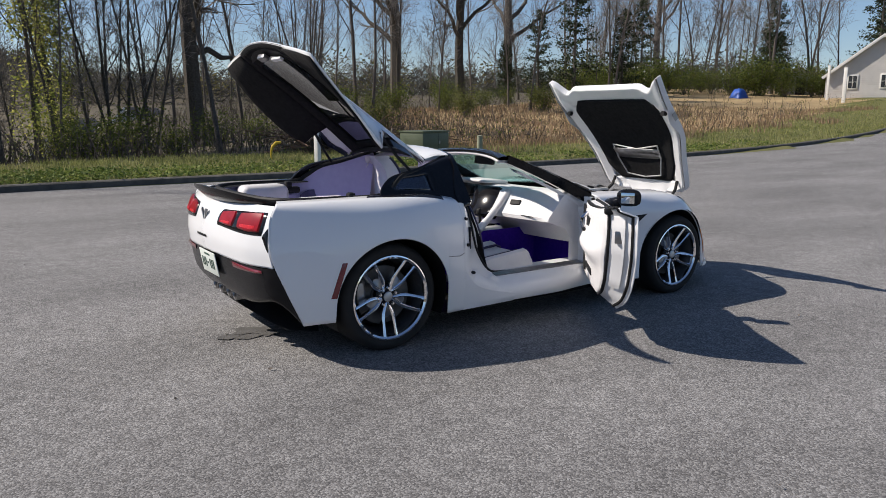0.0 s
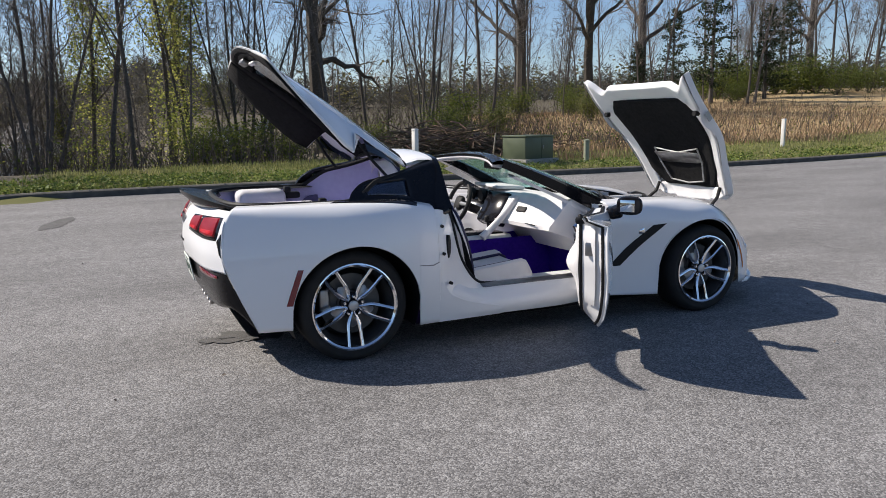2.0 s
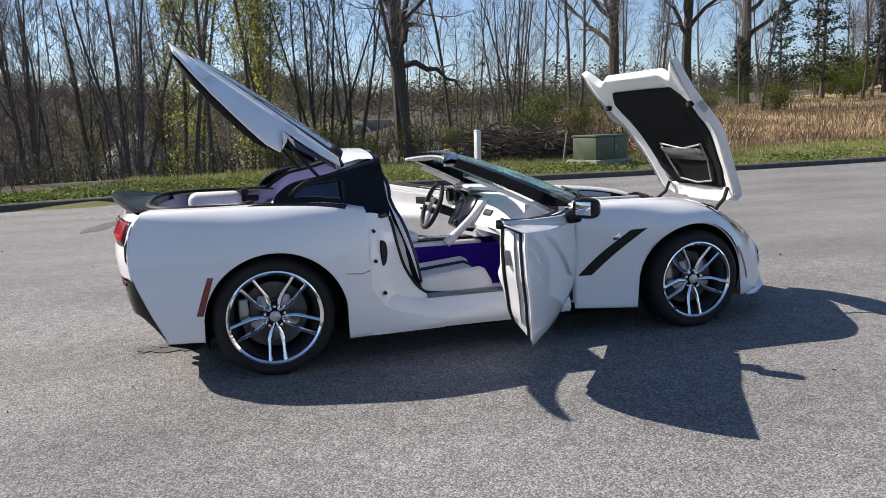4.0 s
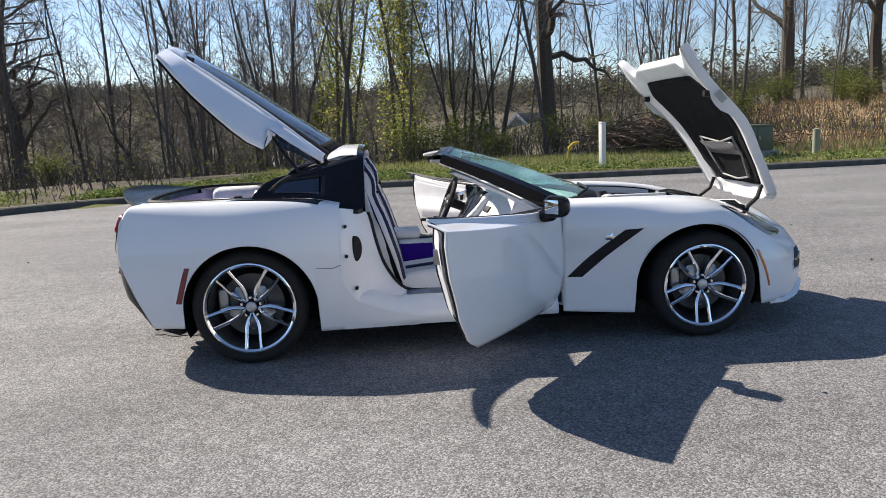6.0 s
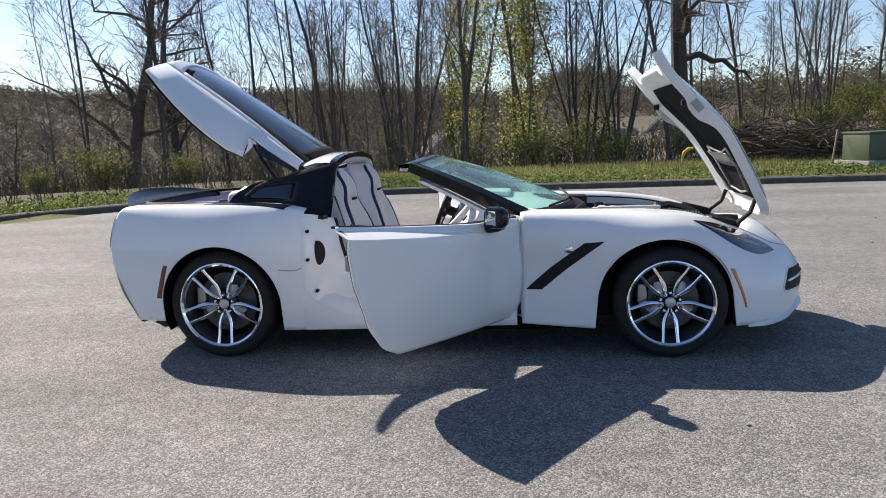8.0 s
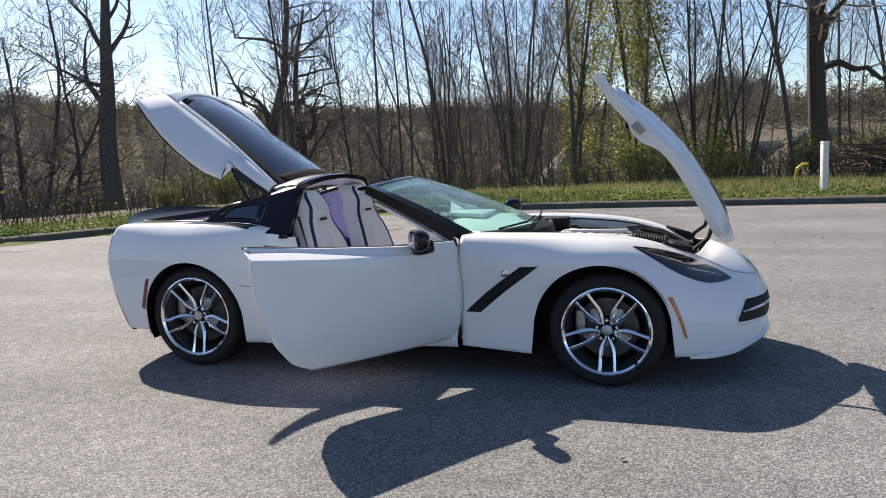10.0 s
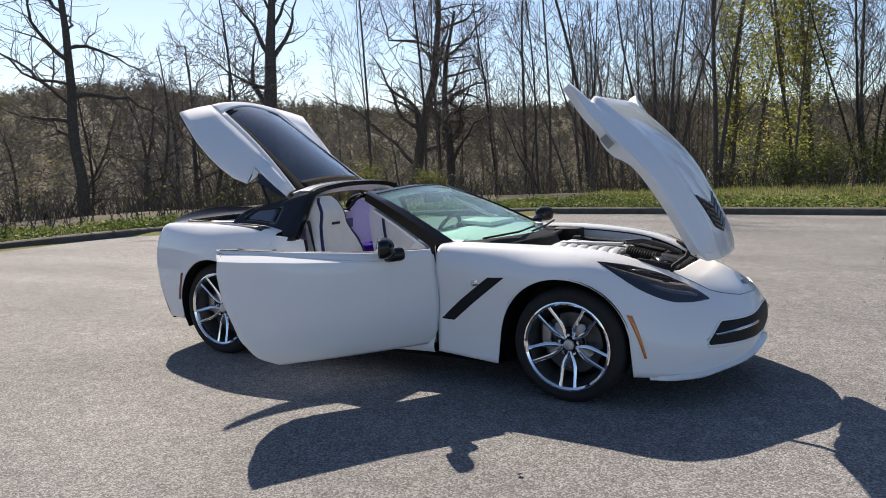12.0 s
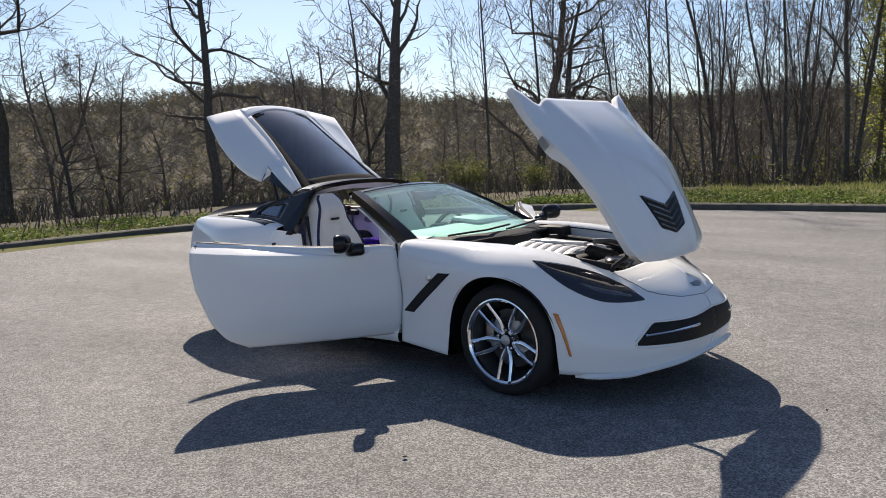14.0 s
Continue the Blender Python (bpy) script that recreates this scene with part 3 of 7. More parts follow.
    # rear door jamb: a curved white shell that sweeps from the panel edge in to the seat side and down into the sill
    outer_line = spline([(-0.812, 0.797, 0.893), (-0.812, 0.843, 0.80), (-0.812, 0.867, 0.70), (-0.812, 0.876, 0.58), (-0.812, 0.879, 0.46), (-0.745, 0.870, 0.36), (-0.62, 0.864, 0.305), (-0.46, 0.862, 0.262), (-0.36, 0.862, 0.242)], 32)
    inner_line = spline([(-0.655, 0.665, 0.850), (-0.640, 0.67, 0.80), (-0.622, 0.68, 0.71), (-0.600, 0.68, 0.62), (-0.570, 0.68, 0.53), (-0.51, 0.68, 0.43), (-0.45, 0.68, 0.375), (-0.38, 0.68, 0.362), (-0.32, 0.68, 0.360)], 32)
    jamb = []
    for o, n in zip(outer_line, inner_line):
        r = []
        for k in range(9):
            w = k / 8
            bend = np.array((o[0] + 0.05, o[1] - 0.004, o[2]))
            p = o * (1 - w) ** 2 + bend * 2 * w * (1 - w) + n * w * w
            r.append((p[0], s * p[1], p[2]))
        jamb.append(r)
    part("door_jamb", sheet(jamb), WHITE, car, "white curved door jamb sweeping into the sill")
    lower = []
    for x in np.linspace(-0.816, -0.37, 20):
        back = (-x - 0.37) / 0.446
        top = float(np.interp(-x, [0.36, 0.46, 0.62, 0.735, 0.79, 0.83], [0.240, 0.258, 0.300, 0.356, 0.44, 0.46]))
        row = []
        for f in np.linspace(0, 1, 11):
            z = 0.188 + (top - 0.188) * f
            quarter = float(np.interp(z, [0.19, 0.30, 0.38, 0.50, 0.60], [0.868, 0.880, 0.884, 0.880, 0.874]))
            rocker = float(np.interp(z, [0.19, 0.205, 0.222, 0.25, 0.30], [0.848, 0.860, 0.867, 0.863, 0.852]))
            row.append((x, s * (quarter * back + rocker * (1 - back)), z))
        lower.append(row)
    part("rocker_flare", sheet(lower), WHITE, car, "white body side sweeping from the quarter panel into the rocker")
    shut = [rear.at(*rear.find(q)) + rear.normal(*rear.find(q)) * 0.004 for q in ((-0.955, 0.89, 0.560), (-0.91, 0.88, 0.562), (-0.86, 0.87, 0.565), (-0.815, 0.87, 0.567))]
    part("panel_gap", tube(shut, 0.0025, 5), STEEL, car, "fine shut line above the rocker")
    part("jamb_seal", tube([(n[0] + 0.006, s * n[1], n[2]) for n in inner_line], 0.010, 6), BLACK_MATT, car, "black door opening seal")
    oval = [(0.052 * math.cos(a) * (1 if math.cos(a) > 0 else 0.35), 0.075 * math.sin(a)) for a in (2 * math.pi * k / 28 for k in range(28))]
    part("jamb_latch", moved(prism(oval, -0.008, 0.008), Matrix.Translation((-0.730, s * 0.815, 0.655)) @ pose(0, 0, 0, 0, 0, -50 * s)), BLACK_MATT, car, "half-oval black latch plate on the jamb")
    for bx, by, bz in ((-0.779, 0.838, 0.79), (-0.779, 0.864, 0.62), (-0.73, 0.862, 0.43)):
        part("jamb_bolt", moved(revolve([(0.0001, 0.012), (0.010, 0.012), (0.011, -0.01)], 10), Matrix.Translation((bx, s * by, bz)) @ pose(0, 0, 0, 0, 0, (180 if s < 0 else 0))), BLACK_MATT, car)
    # front hinge pillar and inner fender wall
    rows = [[(0.50, s * 0.80, z), (0.48, s * 0.76, z), (0.44, s * 0.70, z), (0.40, s * 0.62, z)] for z in np.linspace(0.24, 0.85, 6)]
    part("hinge_pillar", sheet(rows), WHITE_IN, car, "white hinge pillar behind the front fender")
    part("hinge_seal", tube([(0.487, s * 0.775, 0.26), (0.478, s * 0.770, 0.50), (0.484, s * 0.775, 0.72), (0.46, s * 0.765, 0.845)], 0.014, 8), BLACK_MATT, car, "black door seal behind the fender")
    line = spline([(0.50, 0.66, 0.866), (0.95, 0.62, 0.866), (1.355, 0.57, 0.840), (1.60, 0.49, 0.788), (1.82, 0.40, 0.698)], 21)
    lip = [[(x, s * (y + 0.004), z + 0.001), (x, s * (y - 0.02), z - 0.006), (x, s * (y - 0.042), z - 0.022), (x, s * (y - 0.046), z - 0.030)] for x, y, z in line]
    part("fender_lip", sheet(lip), WHITE, car, "white rolled lip along the top of the fender")
    part("bay_seal", tube([(x, s * (y - 0.040), z - 0.034) for x, y, z in line], 0.006, 6), BLACK_MATT, car, "black rubber seal along the engine bay")
    inner = [[(x, s * (y - 0.036), z - 0.03), (x, s * (y - 0.040), z - 0.06), (x, s * (y - 0.05), z - 0.15)] for x, y, z in line]
    part("engine_bay_side", sheet(inner[:13]), WHITE_IN, car, "white inner fender wall of the engine bay")
    # no gap is cut: the wall's front end is black in place of its shade
    part("headlamp_gap_shade", sheet(inner[12:]), BLACK_MATT, car, "black sheet standing for the dark gap behind the headlamp")
    # sail panel with its quarter glass
    top = spline([(-0.672, 1.185), (-0.78, 1.165), (-0.95, 1.115), (-1.12, 1.088), (-1.22, 1.062), (-1.295, 1.01), (-1.33, 0.955)], 24)
    low = spline([(-0.676, 0.868), (-0.80, 0.852), (-0.95, 0.915), (-1.10, 0.945), (-1.20, 0.955), (-1.28, 0.950), (-1.335, 0.945)], 24)

    def sail_y(z):
        return 0.765 - max(z - 0.85, 0) * 0.72

    rows = [[(a[0] * (1 - h) + b[0] * h, s * (sail_y(a[1] * (1 - h) + b[1] * h)), a[1] * (1 - h) + b[1] * h) for h in np.linspace(0, 1, 15)] for a, b in zip(top, low)]
    bm = bmesh.new()
    grid = [[bm.verts.new(p) for p in r] for r in rows]
    opening = [i for i in range(len(rows) - 1) if -1.225 < rows[i + 1][7][0] and rows[i][7][0] < -0.90]
    for i in range(len(rows) - 1):
        for j in range(14):
            if i not in opening or not 3 <= j <= 9:
                bm.faces.new([grid[i][j], grid[i][j + 1], grid[i + 1][j + 1], grid[i + 1][j]])
    sail = thick(part("sail_panel", bm, BLACK_GLOSS, car, "gloss black B-pillar and sail panel"), 0.025, s)
    glass = [[(x, y - s * 0.008, z) for x, y, z in r[3:11]] for r in rows[opening[0]:opening[-1] + 2]]
    pane = thick(part("quarter_window", sheet(glass), QUARTER_GLASS, sail, "blue-grey tinted quarter glass"), 0.004, s)
    pane.visible_shadow = False
    # A-pillar, outer black and inner white
    lowp, topp = Vector((0.50, s * 0.690, 0.845)), Vector((-0.18, s * 0.535, 1.150))
    pill = []
    for k in range(13):
        w = k / 12
        p = lowp.lerp(topp, w)
        p.z += 0.012 * math.sin(math.pi * w)
        wd = 0.056 - 0.020 * w
        pill.append([p + Vector((wd * 0.85, -s * 0.030, wd * 0.55)), p + Vector((0.0, s * 0.018, 0.018)), p + Vector((-wd * 0.6, s * 0.012, -wd * 0.9)), p + Vector((-wd * 0.4, -s * 0.05, -wd * 0.8)), p + Vector((wd * 0.5, -s * 0.075, wd * 0.2))])
    part("windscreen_pillar", sheet(pill, close_u=True), BLACK_GLOSS, car, "gloss black windscreen pillar")
    pill2 = [[Vector(q[3]) + Vector((-0.012, -s * 0.002, -0.012)), Vector(q[2]) + Vector((-0.016, -s * 0.004, -0.014)), Vector(q[2]) + Vector((-0.05, -s * 0.02, -0.02)), Vector(q[3]) + Vector((-0.04, -s * 0.03, 0.0))] for q in pill[:11]]
    part("pillar_trim", sheet(pill2, close_u=True), LEATHER, car, "white inner pillar trim")


side_panels(-1)
side_panels(1)


def tail():
    for s in (-1, 1):
        t = Surf(TAIL, s)
        panel = thick(part("rear_fascia", sheet(t.clipped([])), WHITE, car, "white rear fascia half"), 0.006, 0)
        housing = part("tail_light", t.patch((-2.12, 0.708, 0.770), (-2.19, 0.20, 0.790), (-2.18, 0.22, 0.893), (-2.075, 0.700, 0.924), 0.004, 16, 10, rounded=0.2), BLACK_GLOSS, panel, "black-framed twin tail light")
        for corners, core, tag in ((((-2.12, 0.690, 0.782), (-2.17, 0.455, 0.790), (-2.15, 0.450, 0.900), (-2.08, 0.682, 0.912)), ((-2.12, 0.655, 0.795), (-2.17, 0.480, 0.803), (-2.16, 0.485, 0.828), (-2.10, 0.650, 0.830)), "outer red lens"),
                                   (((-2.17, 0.425, 0.790), (-2.20, 0.232, 0.800), (-2.18, 0.245, 0.884), (-2.145, 0.420, 0.898)), ((-2.17, 0.400, 0.802), (-2.20, 0.262, 0.810), (-2.19, 0.265, 0.828), (-2.16, 0.395, 0.830)), "inner red lens")):
            lens = part("tail_light_lens", t.patch(*corners, 0.012, 14, 10, rounded=0.35), RED_LENS, housing, tag)
            # the highlight low on the lens is put into a lighter red
            part("lens_highlight", t.patch(*core, 0.0145, 8, 4, rounded=0.3), RED_CORE, lens, "brighter red strip painting the lit lower part of the lens")
        part("tail_gill", t.patch((-2.10, 0.757, 0.690), (-2.103, 0.752, 0.690), (-2.12, 0.700, 0.775), (-2.09, 0.738, 0.825), 0.005, 4, 6), BLACK_GLOSS, panel, "black outlet behind the tail light")
        # black lower bumper: slants forward towards the ground
        low = [[(-2.083, 0.776, 0.595), (-2.022, 0.803, 0.45), (-1.927, 0.808, 0.245), (-1.88, 0.765, 0.23)],
               [(-2.120, 0.715, 0.592), (-2.085, 0.735, 0.44), (-2.045, 0.742, 0.39), (-1.95, 0.70, 0.37)],
               [(-2.150, 0.60, 0.590), (-2.125, 0.61, 0.44), (-2.09, 0.61, 0.37), (-1.97, 0.57, 0.35)],
               [(-2.190, 0.32, 0.602), (-2.16, 0.32, 0.45), (-2.10, 0.31, 0.325), (-1.98, 0.30, 0.29)],
               [(-2.215, 0.0, 0.612), (-2.185, 0.0, 0.47), (-2.14, 0.0, 0.375), (-2.02, 0.0, 0.33)]]
        b = Surf(low, s, 60, 30)
        lower = part("rear_bumper", sheet(b.clipped([])), SATIN, car, "black lower rear bumper and diffuser")
        part("rear_reflector", b.patch((-2.10, 0.69, 0.556), (-2.17, 0.36, 0.558), (-2.18, 0.36, 0.580), (-2.11, 0.69, 0.580), 0.006, 12, 3), DARK_RED, lower, "long red reflector strip")
        for k in range(2):
            y = s * (0.075 + 0.115 * k)
            part("exhaust_tip", moved(revolve([(0.036, 0.12), (0.046, 0.12), (0.047, -0.01), (0.040, -0.012), (0.034, 0.0), (0.034, 0.12)], 24), Matrix.Translation((-2.105, y, 0.345)) @ pose(0, 0, 0, 0, 0, -90)), STEEL, car, "round chrome exhaust tip")
    plate = part("licence_plate", moved(box(0.305, 0.006, 0.152, (0, 0, 0), 0.002), Matrix.Translation((-2.208, 0.0, 0.525)) @ pose(0, 0, 0, 10, 0, -90)), material("plate_white", (0.70, 0.74, 0.70), 0.4, second=(0.62, 0.68, 0.62), scale=12), car, "white licence plate with green bars")
    green = material("plate_green", (0.03, 0.07, 0.05), 0.5)
    for k, x in enumerate((-0.115, -0.083, -0.051, -0.012, 0.035, 0.067, 0.099)):
        part("plate_bar", moved(box(0.015 if k != 3 else 0.03, 0.003, 0.062 if k != 3 else 0.012, (x, -0.004, -0.004)), Matrix.Translation((-2.208, 0.0, 0.525)) @ pose(0, 0, 0, 10, 0, -90)), green, plate)
    part("plate_bar", moved(box(0.10, 0.003, 0.012, (0, -0.004, 0.055)), Matrix.Translation((-2.208, 0.0, 0.525)) @ pose(0, 0, 0, 10, 0, -90)), green, plate)
    # a plain V shape for the badge and a bar for the script under it
    t = Surf(TAIL, -1)
    for sg in (-1, 1):
        part("rear_badge", moved(box(0.012, 0.018, 0.085, (0, 0, 0), 0.003), Matrix.Translation((-2.220, sg * 0.026, 0.835)) @ pose(0, 0, 0, -sg * 28, 0, 0)), STEEL, car, "dark V-shaped badge")
    part("script_bar", box(0.004, 0.17, 0.014, (-2.238, 0.03, 0.705), 0.001), BLACK_MATT, car, "dark row of bars in place of lettering")
    # spoiler
    rows = []
    for y in np.linspace(-0.70, 0.70, 41):
        c = (y / 0.70) ** 2
        xt, zt = -2.235 + 0.22 * c + 0.05 * c * c, 1.022 - 0.075 * c
        xl, zl = -2.00 + 0.12 * c, 0.955 - 0.01 * c
        rows.append([(xt, y, zt), (xt * 0.85 + xl * 0.15, y, zl + 0.45 * (zt - zl)), (xt * 0.6 + xl * 0.4, y, zl + 0.10 * (zt - zl)), (xl, y, zl), (xl + 0.02, y, zl - 0.03), (xt + 0.075, y, zt - 0.095 + 0.025 * c), (xt + 0.006, y, zt - 0.024)])
    part("spoiler", sheet(rows, close_u=True), SATIN, car, "gloss black rear lip spoiler")
    # black seal round the hatch opening and the lavender cargo space
    ring = []
    for s in (-1, 1):
        ring.append([(-0.72, s * 0.50, 1.175), (-0.95, s * 0.565, 1.105), (-1.12, s * 0.60, 1.065), (-1.22, s * 0.64, 1.00), (-1.32, s * 0.655, 0.955), (-1.65, s * 0.64, 0.955), (-1.90, s * 0.58, 0.955), (-1.995, s * 0.40, 0.955), (-2.02, 0, 0.955)])
    full = ring[0] + ring[1][::-1][1:]
    path = spline(full, 90)
    part("hatch_seal", tube(path, 0.016, 8), BLACK_MATT, car, "black rubber hatch seal")
    # cargo tub: wall from the seal down to the floor
    rows = []
    for p in path:
        x, y, z = p
        f = 0.90
        rows.append([(x, y, z), (x * 0.985, y * 0.985, z - 0.03), (-1.35 + (x + 1.35) * 0.93, y * 0.94, min(z, 0.96) - 0.14), (-1.35 + (x + 1.35) * f, y * 0.90, 0.68), (-1.35 + (x + 1.35) * 0.8, y * 0.75, 0.665), (-1.35, 0, 0.665)])
    part("cargo_liner", sheet(rows), LAVENDER, car, "lavender carpeted cargo space")
    deck = []
    for x, yo in ((-1.24, 0.70), (-1.355, 0.685), (-1.55, 0.672), (-1.70, 0.665), (-1.85, 0.64), (-1.97, 0.60)):
        deck.append((x, yo))
    for s in (-1, 1):
        rows = [[(x, s * yo, 0.956), (x + 0.01, s * (yo - 0.05), 0.953), (x + 0.02, s * (yo - 0.10), 0.945)] for x, yo in deck]
        part("deck_edge", sheet(rows), BLACK_MATT, car, "black deck edge beside the hatch opening")
        # strut towers inside
        part("cargo_strut", tube([(-1.03, s * 0.585, 1.082), (-1.12, s * 0.545, 1.19), (-1.225, s * 0.495, 1.345)], 0.010, 8), BLACK_MATT, car, "thin black hatch gas strut")
        part("cargo_bin", moved(box(0.36, 0.19, 0.20, (0, 0, 0), 0.055, seg=4), Matrix.Translation((-1.64, s * 0.50, 0.855))), LEATHER, car, "white moulded cargo side bin")
        pocket = [(0.085 * math.cos(a) + 0.02 * math.sin(a), 0.042 * math.sin(a)) for a in (2 * math.pi * k / 24 for k in range(24))]
        part("cargo_pocket", moved(prism(pocket, -0.006, 0.006), Matrix.Translation((-1.22, s * 0.592, 0.845)) @ pose(0, 0, 0, -18 * s, 0, 0)), POCKET, car, "flat oval plate with the shade of a cargo wall pocket in its colour")
        part("cargo_hook", joined(box(0.12, 0.06, 0.05, (-1.40, s * 0.53, 0.90), 0.015), box(0.05, 0.05, 0.05, (-1.44, s * 0.50, 0.945), 0.012)), BLACK_MATT, car, "small black cargo fitting")


tail()


def hoop_and_windscreen():
    # roll hoop: white top band, black front edge
    arc = spline([(0.757, 0.86), (0.643, 1.02), (0.540, 1.165), (0.44, 1.205), (0.22, 1.228), (0, 1.234), (-0.22, 1.228), (-0.44, 1.205), (-0.540, 1.165), (-0.643, 1.02), (-0.757, 0.86)], 60)
    rows = []
    for y, z in arc[1:-1]:
        back = -0.70 - 0.07 * min(max((1.10 - z) / 0.15, 0), 1)
        fore = -0.664 + 0.004 * max(1.20 - z, 0) / 0.35
        rows.append([(fore, y, z), (back, y * 1.004, z + 0.005), (back, y * 0.96, z - 0.03), (fore, y * 0.965, z - 0.03)])
    part("hoop_trim", sheet(rows, close_u=True), BLACK_GLOSS, car, "black front edge of the roll hoop")
    rows = []
    for y, z in arc[13:47]:
        rows.append([(-0.702, y, z + 0.006), (-0.80, y * 0.99, z + 0.006), (-0.885, y * 0.975, z - 0.016), (-0.885, y * 0.97, z - 0.024), (-0.71, y * 0.985, z - 0.010)])
    part("roof_band", sheet(rows, close_u=True), WHITE, car, "white roof band over the roll hoop")
    part("roof_seal", tube([(-0.892, y * 0.968, z - 0.026) for y, z in arc[13:47]], 0.016, 8), BLACK_MATT, car, "black rubber seal behind the roof band")
    rows = []
    for y, z in arc[4:56]:
        rows.append([(-0.66, y * 0.955, z - 0.033), (-0.72, y * 0.92, z - 0.05), (-0.78, y * 0.86, z - 0.075)])
    part("hoop_lining", sheet(rows), LEATHER, car, "white lining inside the roll hoop")
    # windscreen
    base = spline([(0.48, -0.655, 0.856), (0.67, -0.45, 0.864), (0.79, -0.2, 0.868), (0.82, 0, 0.869), (0.79, 0.2, 0.868), (0.67, 0.45, 0.864), (0.48, 0.655, 0.856)], 33)
    head = spline([(-0.175, -0.52, 1.155), (-0.12, -0.36, 1.175), (-0.085, -0.18, 1.188), (-0.075, 0, 1.192), (-0.085, 0.18, 1.188), (-0.12, 0.36, 1.175), (-0.175, 0.52, 1.155)], 33)
    rows = []
    for b, h in zip(base, head):
        r = []
        for k in range(11):
            w = k / 10
            p = b * (1 - w) + h * w
            p[2] += 0.022 * math.sin(math.pi * w)
            r.append(p)
        rows.append(r)
    ws = part("windscreen", sheet(rows), GLASS, car, "raked green-tinted windscreen")
    ws.visible_shadow = False
    rows = []
    for h in head:
        x, y, z = h
        rows.append([(x + 0.008, y, z + 0.002), (x - 0.03, y, z + 0.010), (x - 0.085, y, z - 0.002), (x - 0.085, y, z - 0.018), (x + 0.0, y, z - 0.018)])
    part("windscreen_header", sheet(rows, close_u=True), BLACK_GLOSS, car, "gloss black windscreen header")
    rows = [[(h[0] - 0.08, h[1] * 0.98, h[2] - 0.026), (h[0] + 0.06, h[1] * 0.98, h[2] - 0.038)] for h in head]
    thick(part("header_trim", sheet(rows), LEATHER, car, "white header trim with visors"), 0.02)
    part("rear_view_mirror", moved(box(0.03, 0.24, 0.07, (0, 0, 0), 0.012), Matrix.Translation((0.02, 0, 1.105)) @ pose(0, 0, 0, 0, 12, 0)), BLACK_MATT, car, "black rear-view mirror")
    # cowl between the screen and the engine
    rows = [[(b[0] + 0.012, b[1], b[2] + 0.004), (b[0] + 0.06, b[1], b[2] - 0.012), (max(b[0] + 0.10, 0.76), b[1] * 0.98, b[2] - 0.03), (max(b[0] + 0.12, 0.80), b[1] * 0.97, b[2] - 0.09)] for b in base]
    part("cowl", sheet(rows), BLACK_MATT, car, "black cowl panel below the windscreen")
    for y0, y1 in ((-0.50, 0.02), (-0.02, 0.46)):
        part("wiper", tube([(0.80 - 0.5 * y0 * y0, y0, 0.875), (0.80, (y0 + y1) / 2, 0.892), (0.72 + 0.08 * (1 - abs(y1)), y1, 0.905)], 0.007, 6), BLACK_MATT, car, "black wiper arm")


hoop_and_windscreen()


def lerp_path(points, n):
    """n points evenly along a polyline, corners kept."""
    p = np.array(points, float)
    seg = np.r_[0, np.cumsum(np.linalg.norm(np.diff(p, axis=0), axis=1))]
    at = sorted(set(np.linspace(0, seg[-1], n)) | set(seg))
    return np.array([[np.interp(t, seg, p[:, k]) for k in range(p.shape[1])] for t in at])


